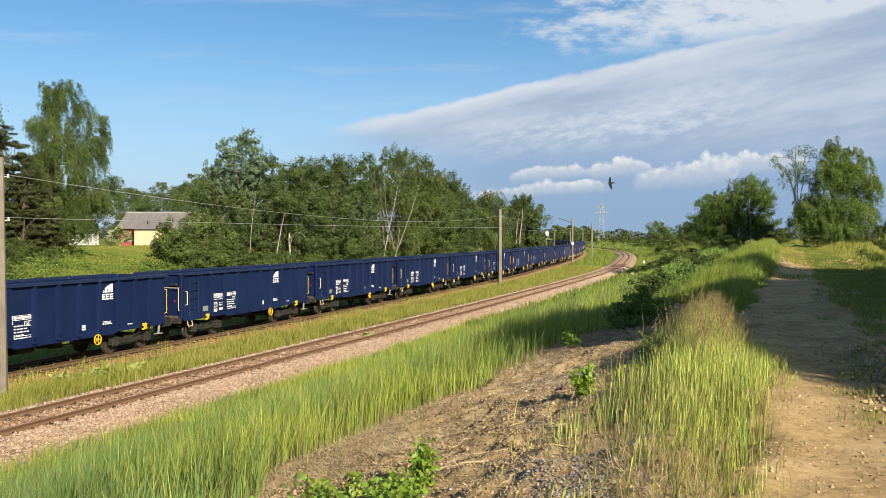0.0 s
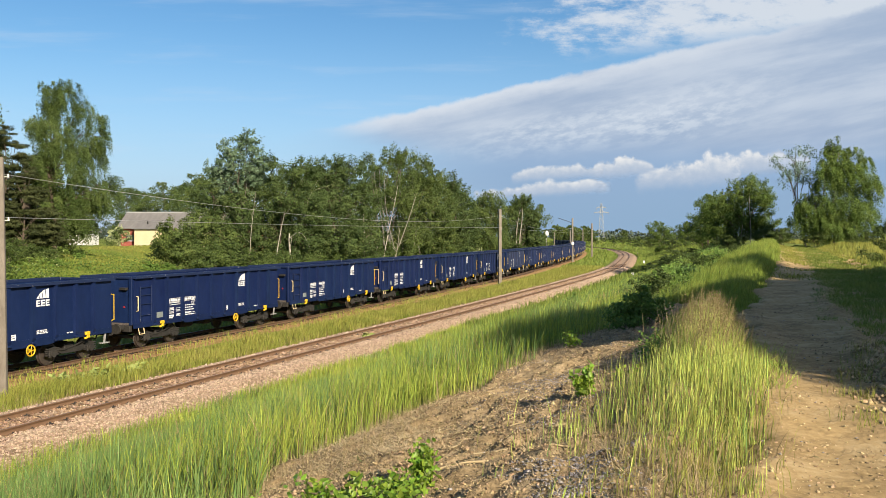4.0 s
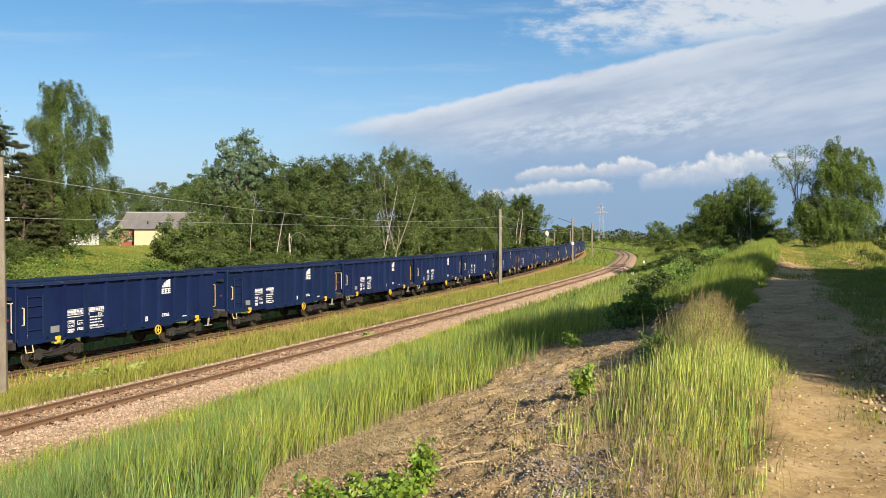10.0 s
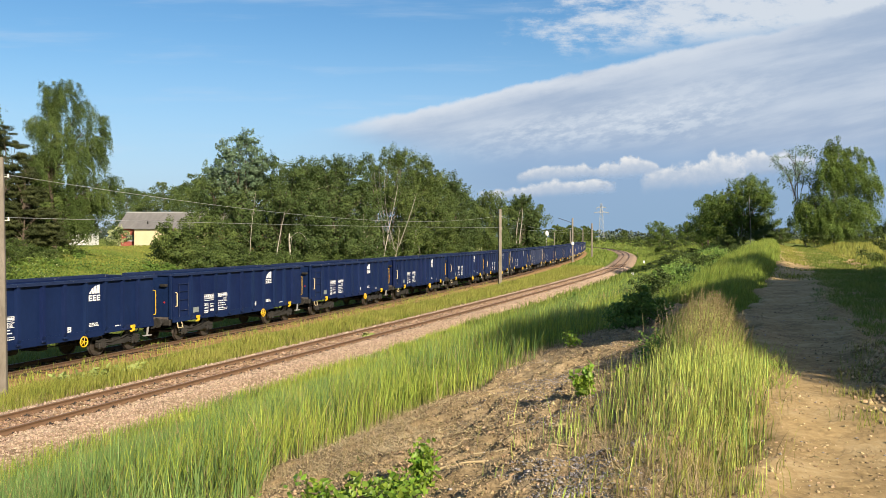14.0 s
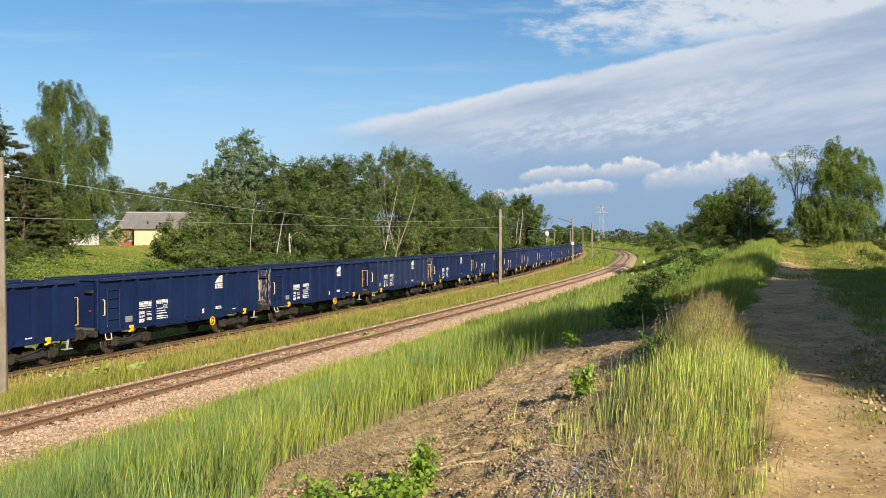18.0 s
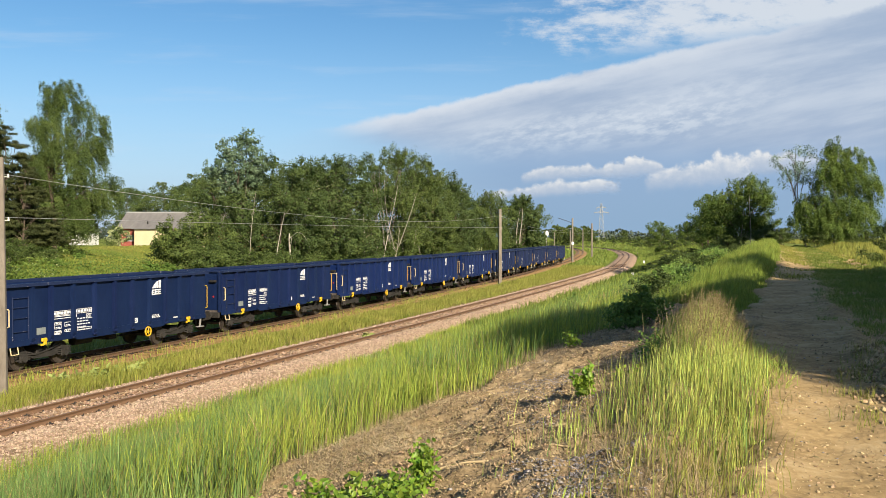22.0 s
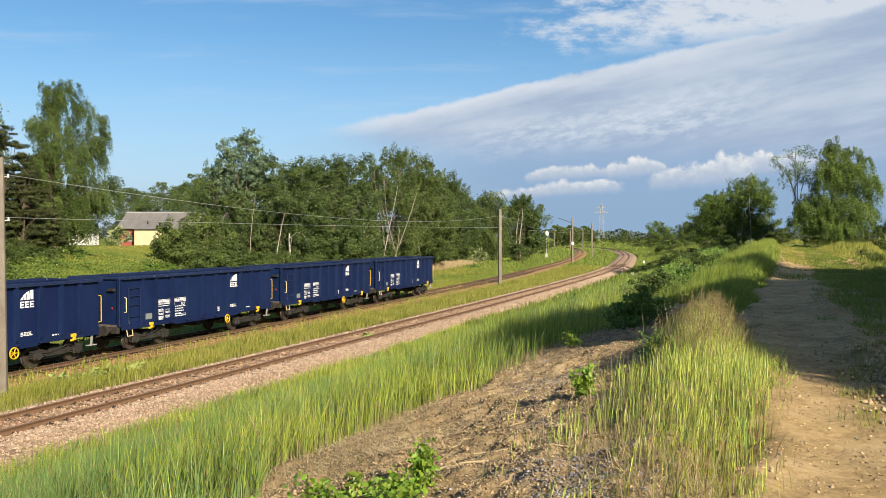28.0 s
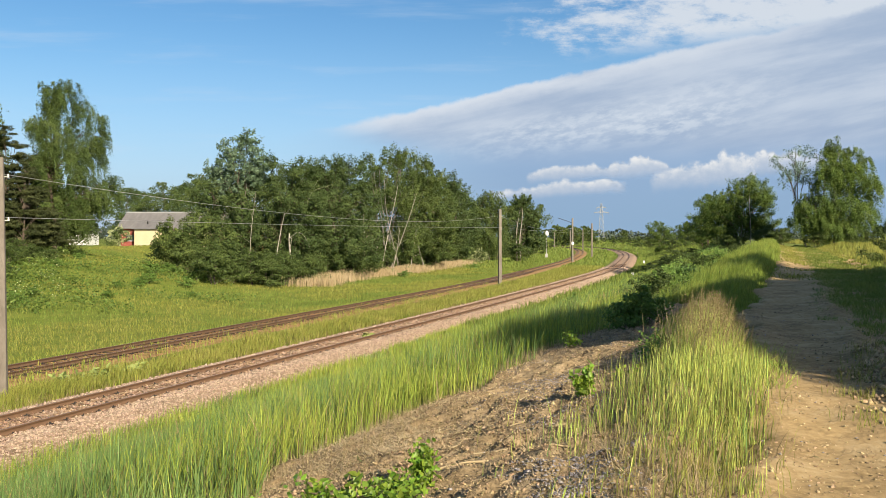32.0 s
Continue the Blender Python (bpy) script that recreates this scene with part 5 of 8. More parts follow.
    crown_tree("birch_tree", "broad dense birch with drooping leafy twigs", 115, 43.2, 95.0,
               [(0.6, 11.5, 0.6, 0.7), (0.4, 10.1, 1.2, 1.3), (2.5, 10.6, 0.8, 0.5), (4.2, 9.8, 0.6, 0.5), (-0.7, 7.9, 1.6, 1.8), (2.0, 7.9, 2.0, 2.2), (4.7, 6.4, 0.6, 1.8),
                (-1.7, 4.5, 2.1, 1.9), (1.1, 4.0, 2.7, 2.1), (3.9, 3.6, 1.3, 1.7), (-3.2, 3.0, 1.3, 1.4), (-0.4, 2.4, 2.6, 1.1)], 0.155, field, pale, rc=0.40, per=140, hang=1.2, density=0.48, inner=1.6, stems=((0.1, -0.8), (1.0, 0.4), (-0.9, 0.3)), trunk_r=0.13)
    # two pines with flat layered boughs
    for seed, px, py, hh, w in ((116, -44.2, 86.0, 12.6, 1.0), (117, -41.4, 84.0, 9.2, 0.9)):
        rng = np.random.default_rng(seed)
        tiers = [(0.0, hh - 0.5, 0.7, 0.9)]
        for q in range(9):
            f = (q + 0.5) / 9
            for side in (-1, 1):
                tiers.append((side * w * (0.9 + 2.3 * (1 - f) ** 0.8) * rng.uniform(0.55, 0.9), 1.4 + (hh - 2.4) * f + rng.uniform(-0.4, 0.4), w * (0.7 + 1.4 * (1 - f)), 0.42))
        crown_tree("pine_tree", "dark pine with flat layered boughs", seed, px, py, tiers, 0.30, M["needle"], bark, rc=0.6, per=110, needle=True, wind=0.0, inner=1.5, trunk_r=0.14, density=1.1)


SWAYING = []
build_edge_trees()


TREES = [
    ("maple", -20.0, 121.0, 16.4, 0.95),
    ("alder", -15.7, 124.0, 16.4, 0.95),
    ("alder", 23.0, 245.0, 18.9, 1.05),
    ("maple", 27.6, 262.0, 18.1, 1.05),
    ("maple", -29.4, 118.0, 16.4, 1.1),
    ("maple", -25.9, 120.0, 18.4, 1.1),
    ("maple", -20.2, 124.0, 17.7, 1.1),
    ("maple", -17.4, 128.0, 18.0, 1.1),
    ("maple", -11.6, 140.0, 19.3, 1.1),
    ("alder", -6.0, 152.0, 20.5, 1.1),
    ("alder", -3.1, 160.0, 20.0, 1.1),
    ("alder", 0.1, 170.0, 18.8, 1.1),
    ("alder", 3.8, 182.0, 17.7, 1.1),
    ("maple", 8.8, 200.0, 17.2, 1.1),
    ("alder", 18.1, 225.0, 16.3, 1.1),
    ("shrub_light", -27.7, 101.0, 2.6, 1.0),
    ("shrub", -27.1, 102.8, 3.6, 1.2),
    ("shrub", -26.4, 104.7, 4.6, 1.0),
    ("shrub_light", -24.6, 102.0, 3.0, 1.2),
    ("shrub", -23.8, 103.9, 2.6, 1.0),
    ("shrub", -23.0, 105.7, 3.6, 1.2),
    ("shrub_light", -21.3, 103.1, 4.6, 1.0),
    ("shrub", -20.5, 104.9, 3.0, 1.2),
    ("shrub", -19.6, 106.8, 2.6, 1.0),
    ("shrub_light", -18.1, 104.9, 3.6, 1.2),
    ("shrub", -17.7, 109.4, 4.6, 1.0),
    ("shrub", -17.1, 113.9, 3.0, 1.2),
    ("shrub_light", -15.8, 114.0, 2.6, 1.0),
    ("shrub", -15.1, 118.5, 3.6, 1.2),
    ("shrub", -14.3, 123.0, 4.6, 1.0),
    ("shrub_light", -12.9, 123.0, 3.0, 1.2),
    ("shrub", -11.9, 127.5, 2.6, 1.0),
    ("shrub", -10.8, 132.1, 3.6, 1.2),
    ("shrub_light", -9.3, 132.1, 4.6, 1.0),
    ("shrub", -8.1, 136.6, 3.0, 1.2),
    ("shrub", -6.8, 141.4, 2.6, 1.0),
    ("shrub_light", -5.2, 141.8, 3.6, 1.2),
    ("shrub", -3.7, 146.7, 4.6, 1.0),
    ("shrub", -2.1, 151.6, 3.0, 1.2),
    ("shrub", 7.6, 178.5, 2.9, 1.0),
    ("shrub", 10.5, 194.2, 4.0, 1.2),
    ("shrub_light", 13.4, 205.3, 5.1, 1.0),
    ("shrub", 16.9, 221.0, 3.3, 1.2),
    ("shrub", 20.8, 236.7, 2.9, 1.0),
    ("shrub_light", 24.6, 247.8, 4.0, 1.2),
    ("shrub", 29.2, 263.5, 5.1, 1.0),
    ("elder", 7.2, 176.0, 3.6, 1.0),
    ("shrub", -31.9, 99.0, 5.0, 1.0),
    ("shrub", -32.9, 104.0, 6.2, 1.0),
    ("shrub_light", -29.0, 97.0, 4.8, 1.0),
    ("shrub", -26.9, 95.0, 2.6, 1.0),
    ("shrub_light", -25.2, 97.0, 3.2, 1.0),
    ("shrub", -24.0, 99.0, 3.4, 1.0),
    ("shrub_light", -41.5, 82.0, 2.2, 1.3),
    ("shrub_light", -38.9, 80.0, 2.0, 1.3),
    ("shrub_light", -37.9, 82.0, 1.7, 1.3),
    ("shrub_light", -39.0, 76.0, 2.4, 1.3),
    ("shrub_light", -36.1, 70.0, 1.4, 1.3),
    ("shrub_light", -42.1, 95.0, 1.6, 1.3),
    ("elder", -53.0, 138.0, 3.3, 0.95),
    ("birch", -63.3, 118.0, 19.3, 0.6),
    ("pine", -46.6, 98.0, 12.0, 0.85),
    ("pine", -48.8, 90.0, 16.3, 1.0),
    ("alder", -80.1, 215.0, 16.3, 1.1),
    ("maple", -73.1, 210.0, 14.8, 1.1),
    ("maple", -64.5, 200.0, 16.7, 1.1),
    ("alder", -56.5, 190.0, 16.8, 1.1),
    ("maple", -44.7, 160.0, 15.8, 1.1),
    ("alder", -82.6, 230.0, 16.2, 1.1),
    ("alder", -66.5, 215.0, 17.3, 1.1),
    ("alder", -85.4, 190.0, 13.5, 1.1),
    ("maple", -84.5, 200.0, 14.1, 1.1),
    ("maple", -91.7, 190.0, 13.5, 1.1),
    ("roundtree", 38.6, 118.0, 8.4, 1.0),
    ("roundtree", 40.4, 130.0, 8.4, 0.9),
    ("shrub", 36.6, 92.0, 2.2, 1.0),
    ("shrub", 39.6, 104.0, 3.0, 1.2),
    ("shrub", 35.1, 104.0, 2.6, 1.3),
    ("roundtree", 58.9, 230.0, 10.1, 0.9),
    ("roundtree", 58.9, 205.0, 7.2, 0.9),
    ("shrub", 58.2, 215.0, 4.0, 1.3),
    ("shrub", 56.5, 190.0, 4.0, 1.3),
    ("far_tree", 111.3, 520.0, 7.4, 1.0),
    ("far_tree", 112.4, 560.0, 5.9, 1.0),
    ("far_tree", 138.4, 600.0, 6.6, 1.0),
    ("far_tree", 64.3, 480.0, 20.0, 1.1),
    ("far_tree", 68.0, 488.0, 18.6, 1.1),
    ("far_tree", 71.8, 496.0, 15.4, 1.1),
    ("far_tree", 75.6, 504.0, 18.2, 1.1),
    ("far_tree", 74.6, 480.0, 16.8, 1.1),
    ("far_tree", 78.4, 488.0, 13.6, 1.1),
    ("far_tree", 82.3, 496.0, 17.0, 1.1),
    ("far_tree", 86.4, 504.0, 14.9, 1.1),
    ("far_tree", 84.8, 480.0, 12.5, 1.1),
    ("far_tree", 37.6, 330.0, 6.6, 0.9),
    ("far_tree", 42.2, 350.0, 6.7, 0.9),
    ("far_tree", 47.1, 370.0, 6.7, 0.9),
    ("bank_bush", 4.27, 18.5, 1.1, 1.0),
    ("bank_bush", 4.02, 18.8, 1.1, 0.95),
    ("bank_bush", 4.82, 19.5, 1.1, 0.95),
    ("bank_bush", 8.1, 30.0, 1.4, 1.0),
    ("bank_bush", 8.4, 33.0, 1.2, 1.0),
    ("bank_bush", 8.9, 31.0, 1.1, 1.0),
    ("bank_bush", 14.6, 46.0, 1.3, 1.0),
    ("bank_bush", 15.4, 47.0, 1.4, 1.0),
    ("bank_bush", 13.5, 44.0, 0.9, 1.0),
    ("shrub", 18.8, 75.0, 1.5, 1.4),
    ("shrub", 23.8, 90.0, 1.8, 1.4),
    ("shrub", 19.4, 70.0, 2.1, 1.4),
    ("shrub", 27.3, 95.0, 1.5, 1.4),
    ("shrub", 32.1, 120.0, 1.8, 1.4),
    ("shrub", 36.5, 130.0, 2.1, 1.4),
    ("shrub", 27.0, 105.0, 1.5, 1.4),
    ("shrub", 29.3, 120.0, 1.8, 1.4),
    ("shrub", 32.3, 110.0, 2.1, 1.4),
    ("shrub", 37.6, 150.0, 1.5, 1.4),
    ("shrub", 42.2, 160.0, 1.8, 1.4),
    ("shrub", 21.5, 41.0, 2.8, 0.7),
    ("bank_bush", -27.7, 70.0, 1.0, 1.6),
    ("bank_bush", -27.8, 80.0, 1.5, 1.6),
    ("bank_bush", -29.5, 86.0, 1.6, 1.6),
    ("bank_bush", -28.0, 78.0, 1.1, 1.6),
    ("bank_bush", -24.8, 82.0, 1.3, 1.6),
    ("bank_bush", -25.5, 88.0, 1.5, 1.6),
    ("bank_bush", -28.9, 75.0, 0.9, 1.6),
    ("bank_bush", -31.2, 62.0, 1.2, 1.6),
    ("bank_bush", -31.9, 66.0, 1.0, 1.6),
    ("bank_bush", -36.5, 80.0, 1.1, 1.6),
    ("bank_bush", -29.0, 90.0, 1.4, 1.6),
    ("bank_bush", -37.8, 88.0, 1.0, 1.6),
    ("bank_bush", -25.9, 95.0, 1.6, 1.6),
    ("bank_bush", -22.5, 76.0, 0.8, 1.6),
    ("bank_bush", -10.8, 112.0, 1.2, 1.6),
    ("bank_bush", -7.8, 124.0, 1.5, 1.6),
    ("bank_bush", -5.4, 118.0, 1.3, 1.6),
    ("bank_bush", 5.6, 150.0, 1.3, 1.6),
    ("bank_bush", -15.5, 104.0, 1.0, 1.6),
    ("shrub", 84.0, 470.0, 4.0, 1.5),
    ("shrub", 90.9, 480.0, 3.5, 1.5),
    ("shrub", 88.3, 440.0, 3.5, 1.5),
    ("shrub", 90.6, 430.0, 4.0, 1.5),
    ("shrub", 88.3, 400.0, 3.5, 1.5),
    ("shrub", 90.0, 390.0, 4.0, 1.5),
    ("shrub", 86.6, 360.0, 4.0, 1.5),
    ("shrub", 75.7, 330.0, 3.0, 1.5),
    ("shrub", 73.2, 300.0, 3.5, 1.5),
    ("shrub", 72.1, 280.0, 3.5, 1.5),
    ("bank_bush", 28.3, 98.6, 1.0, 1.2),
    ("bank_bush", 36.2, 106.4, 1.2, 1.1),
    ("bank_bush", 13.1, 49.8, 1.1, 1.6),
    ("bank_bush", 31.8, 112.7, 1.1, 1.5),
    ("shrub_light", 17.7, 69.2, 1.3, 1.1),
    ("bank_bush", 41.0, 119.6, 1.0, 1.2),
    ("bank_bush", 37.4, 116.3, 1.2, 1.6),
    ("bank_bush", 19.9, 69.5, 1.1, 1.3),
    ("bank_bush", 17.9, 65.6, 1.3, 1.1),
    ("bank_bush", 12.9, 59.7, 1.1, 1.2),
    ("shrub_light", 15.8, 54.1, 1.2, 1.4),
    ("bank_bush", 32.9, 115.7, 0.7, 1.2),
    ("bank_bush", 31.9, 98.6, 0.8, 1.2),
    ("shrub_light", 40.3, 114.7, 1.4, 1.7),
    ("bank_bush", 19.5, 59.4, 1.1, 1.6),
    ("bank_bush", 8.7, 48.3, 1.0, 1.1),
    ("shrub_light", 18.6, 56.6, 1.2, 1.0),
    ("bank_bush", 7.7, 48.0, 1.3, 1.3),
    ("shrub_light", 24.1, 88.2, 1.0, 1.3),
    ("bank_bush", 14.5, 44.4, 0.8, 1.4),
    ("bank_bush", 30.4, 99.6, 1.3, 1.3),
    ("shrub_light", 13.5, 44.4, 1.5, 1.3),
    ("bank_bush", 12.8, 42.9, 0.8, 1.0),
    ("bank_bush", 38.1, 118.7, 1.3, 1.3),
    ("shrub_light", 37.8, 115.3, 1.5, 1.5),
    ("bank_bush", 16.5, 68.0, 0.8, 1.6),
    ("bank_bush", 40.2, 115.2, 0.9, 1.5),
    ("bank_bush", 33.5, 102.8, 1.2, 1.4),
    ("shrub_light", 28.1, 85.7, 1.2, 1.6),
    ("bank_bush", 34.8, 122.4, 1.3, 1.7),
    ("bank_bush", 22.8, 87.2, 1.2, 1.1),
    ("bank_bush", 40.6, 123.9, 0.7, 1.1),
    ("shrub_light", 26.2, 83.4, 1.4, 1.6),
    ("bank_bush", 31.9, 112.2, 1.2, 1.5),
    ("bank_bush", 35.9, 112.4, 1.2, 1.1),
    ("shrub_light", 25.5, 87.6, 1.5, 1.5),
    ("bank_bush", 19.6, 65.6, 0.7, 1.0),
    ("bank_bush", 23.9, 78.9, 1.2, 1.4),
    ("shrub_light", 7.1, 28.3, 1.5, 1.1),
    ("bank_bush", 21.0, 73.3, 1.2, 1.2),
    ("shrub_light", 21.2, 61.8, 1.5, 1.0),
    ("bank_bush", 32.9, 112.9, 0.9, 1.6),
    ("bank_bush", 20.2, 60.6, 0.8, 1.6),
    ("shrub_light", 25.6, 73.1, 1.4, 1.0),
    ("shrub", 41.0, 93.0, 2.2, 1.3),
    ("shrub_light", 44.5, 92.0, 1.8, 1.4),
    ("shrub", 38.0, 95.0, 2.4, 1.2),
    ("shrub", 47.0, 94.0, 2.0, 1.3),
    ("shrub", 16.2, 183.0, 5.0, 1.4),
    ("shrub", -24.6, 90.5, 3.2, 1.1),
    ("shrub_light", -22.7, 91.5, 2.6, 1.2),
    ("shrub", -21.0, 92.5, 4.2, 1.0),
    ("shrub", -19.2, 94.0, 3.6, 1.2),
    ("shrub_light", -17.6, 95.5, 4.4, 0.9),
    ("shrub", -16.2, 99.5, 3.4, 1.3),
    ("shrub_light", -11.8, 119.5, 3.2, 1.2),
    # unseen trees right of the road, added to shade road, ridge and bank
    ("shade_caster", 29.0, 11.0, 18.0, 1.0),
    ("shade_caster", 12.6, -2.2, 9.5, 0.9),
    ("shade_caster", 14.0, 0.8, 12.0, 1.0),
    ("shade_caster", 15.4, 4.0, 12.2, 1.0),
    ("shade_caster", 16.8, 7.2, 10.8, 1.1),
    ("shade_caster", 18.4, 10.6, 9.8, 1.15),
    ("shade_caster", 19.9, 14.0, 9.6, 1.15),
    ("shade_caster", 21.4, 17.4, 9.2, 1.15),
    ("shade_caster", 27.0, -4.0, 14.0, 0.9),
    ("shade_caster", 20.0, -9.0, 14.0, 0.9),
]


# bushes that close the foot of the wood behind the reeds
for k in range(34):
    y = 87.0 + 2.55 * k + 0.8 * math.sin(k * 5.1)
    x = float(xf(y)) - (21.6 + 2.2 * math.sin(k * 2.3) + 2.0 * smooth(y, 96, 86)) / LEAN
    TREES.append((("shrub", "shrub_light", "shrub")[k % 3], x, y, 3.2 + 1.6 * math.sin(k * 1.7) ** 2 + (0.9 if k % 4 == 0 else 0.0), 1.05 + 0.2 * math.cos(k * 3.1)))


def plant_trees():
    first = set()
    for n, (kind, x, y, h, wide) in enumerate(TREES):
        t, h0 = KINDS[kind]
        m = put(t, x, y, h, h0, n * 2.399, wide)
        if kind in first:
            t = copy_thing(t, m)
        else:
            t.matrix_basis = m
            first.add(kind)
        if h > 8 and y < 170 and kind != "shade_caster":
            SWAYING.append(t)


plant_trees()


# ---- grass ----
def scatter(rng, n, d0, d1, y0, y1, ref=None, power=1.0):
    """Random places in a strip beside a track, thinner with distance where power > 1."""
    y = y0 + (y1 - y0) * rng.uniform(0, 1, n) ** power
    d = rng.uniform(d0, d1, n)
    return (ref or xn)(y) + d / LEAN, y, d


def grass_patch(name, x, y, h, w, mat, rng, label, lean=0.28):
    me = blades(name, np.stack([x, y, ground_z(x, y)], 1), h, w, mat, rng, lean)
    return tagged(new(name, me), label, "grass", kind="stuff")


def build_grass():
    rng = np.random.default_rng(21)
    # tall grass of the bank's foot and slope
    x, y, d = scatter(rng, 210000, 2.6, 17.6, 5.0, 60.0, power=1.35)
    edge = np.interp(y, [3, 7, 10, 12, 15, 19, 24, 30, 60], [15.8, 14.8, 13.9, 14.4, 15.1, 15.6, 16.6, 17.6, 17.6]) + 0.5 * wob(x, y, 1.4)
    keep = (d < edge) & ~((y < 24) & (d > edge)) & (rng.uniform(0, 1, len(d)) < 0.35 + 0.65 * smooth(wob(x, y, 0.8, 5.0), -0.5, 0.3) + 0.4 * smooth(d, 12, 4))
    x, y, d = x[keep], y[keep], d[keep]
    h = (0.42 + 0.42 * smooth(d, 3.4, 7.5)) * rng.uniform(0.6, 1.2, len(x)) * (1 + 0.22 * wob(x, y, 0.5) + 0.2 * wob(x, y, 2.6, 7.0)) * (1 - 0.45 * smooth(d, 13.0, 15.5))
    far = smooth(y, 12, 60)
    tone = 0.30 + 0.75 * grain(x, y, 0.33, 3) + 0.35 * smooth(x, -2, -6) * smooth(y, 21, 13) + 0.22 * rng.normal(size=len(x)) - 0.5 * smooth(d, 5.2, 3.4)
    for sel, mat, nm in ((tone > 0.28, "grass_green", "reed_grass"), (tone <= 0.28, "grass_tall", "tall_grass")):
        for near in (True, False):
            q = sel & ((y < 26) == near)
            bx, by, bh, bw = x[q], y[q], h[q], 0.0085 + 0.024 * far[q]
            if near:
                me = arched_blades(nm, np.stack([bx, by, ground_z(bx, by)], 1), bh * 1.06, bw * rng.uniform(0.7, 1.35, len(bx)), M[mat], rng, 0.42)
                tagged(new(nm, me), "tall green grass on the railway bank", "grass", kind="stuff")
            else:
                grass_patch(nm, bx, by, bh, bw, M[mat], rng, "tall green grass on the railway bank", 0.30)
    # dead tussocks and pale seed heads among it
    q = (grain(x, y, 0.8, 2) > 0.42) & (y < 26) & (rng.uniform(0, 1, len(x)) < 0.30)
    me = arched_blades("dead_grass", np.stack([x[q], y[q], ground_z(x[q], y[q])], 1), h[q] * 0.8, 0.010, M["straw"], rng, 0.7, flop=0.6)
    tagged(new("dead_grass", me), "dead straw-coloured blades in the tall grass", "grass", kind="stuff")
    q = (y < 24) & (rng.uniform(0, 1, len(x)) < 0.025 + 0.03 * smooth(d, 7.0, 4.0))
    plumes("grass_plumes", x[q], y[q], ground_z(x[q], y[q]), h[q] * 1.12, M["seed_brown"], rng, "nodding seed heads over the tall grass", 0.16)
    # the bank beside and behind the camera
    x, y, d = scatter(rng, 15000, 3.0, 18.3, -9.0, 5.2)
    grass_patch("bank_grass", x, y, rng.uniform(0.2, 0.6, len(x)) * (1 - 0.5 * smooth(d, 13, 17)), 0.02, M["grass_tall"], rng, "tall green grass on the railway bank", 0.4)
    # seeding stalks in patches among the tall grass
    x, y, d = scatter(rng, 17000, 3.0, 15.0, 8.0, 60.0, power=1.4)
    keep = (d < np.interp(y, [3, 7, 10, 12, 15, 19, 24, 30, 60], [15.8, 14.8, 13.9, 14.4, 15.1, 15.6, 16.6, 17.6, 17.6])) & (wob(x, y, 0.55, 9.0) + 0.5 * rng.normal(size=len(x)) + 0.9 * smooth(d, 6.0, 3.2) + 1.1 * smooth(x, -2, -6) * smooth(y, 19, 12) > 0.45)
    x, y, d = x[keep], y[keep], d[keep]
    grass_patch("seeding_grass", x, y, (0.42 + 0.40 * smooth(d, 3.4, 7.5)) * rng.uniform(0.55, 1.25, len(x)), 0.009 + 0.016 * smooth(y, 12, 60), M["seed_brown"], rng, "brownish seeding stalks among the tall grass", 0.45)
    # strip between the tracks
    x, y, d = scatter(rng, 90000, 0.0, 1.0, 14, 150, power=1.5)
    gap = (xn(y) - xf(y)) * LEAN
    d = -2.3 - rng.uniform(0, 1, len(y)) * (gap - 5.1)
    x = xn(y) + d / LEAN
    keep = rng.uniform(0, 1, len(x)) < 0.45 + 0.6 * smooth(wob(x, y, 0.7), -0.4, 0.4)
    x, y = x[keep], y[keep]
    grass_patch("verge_grass", x, y, rng.uniform(0.2, 0.55, len(x)) * (1 + 0.35 * wob(x, y, 0.5)), 0.013 + 0.0004 * y, M["grass_yellow"], rng, "yellow-green grass between the two tracks", 0.4)
    x, y, d = scatter(rng, 16000, 0.0, 1.0, 18, 120, power=1.5)
    gap = (xn(y) - xf(y)) * LEAN
    u = rng.uniform(0, 1, len(y))
    u = np.where(rng.uniform(0, 1, len(y)) < 0.5, u ** 2.2, 1 - u ** 2.2)
    x = xn(y) + (-2.1 - u * (gap - 4.3)) / LEAN
    ok = wob(x, y, 0.5, 4.0) + 0.5 * rng.normal(size=len(x)) > 0.0
    grass_patch("verge_stalks", x[ok], y[ok], rng.uniform(0.12, 0.45, ok.sum()), 0.009 + 0.0003 * y[ok], M["seed_brown"], rng, "brown dry stalks along the edges of the ballast", 0.6)
    # weeds in the old track
    x, y, d = scatter(rng, 5000, -1.9, 1.9, 18, 110, xf, 1.5)
    keep = (np.abs(d) > 1.15) | (wob(x, y, 0.4) > 0.55)
    grass_patch("track_weeds", x[keep], y[keep], rng.uniform(0.12, 0.4, keep.sum()), 0.03, M["grass_tall"], rng, "weeds growing along the old rails", 0.4)
    y = 22 + 60 * rng.uniform(0, 1, 2600) ** 1.4
    x = xf(y) + (1.3 + np.abs(rng.normal(size=len(y))) * 0.7) / LEAN
    keep = wob(x, y, 0.9, 3.0) > 0.0
    grass_patch("track_weeds", x[keep], y[keep], rng.uniform(0.2, 0.75, keep.sum()), 0.016, M["grass_tall"], rng, "thin weeds beside the old rails", 0.45)
    # meadow and hill beyond
    y = 22 + 140 * rng.uniform(0, 1, 230000) ** 1.15
    df = 2.0 + 66 * rng.uniform(0, 1, len(y)) ** 1.2
    x = xf(y) - df / LEAN
    keep = (x > -0.56 * y - 4) & ((df < 34) | (x < -0.28 * y))
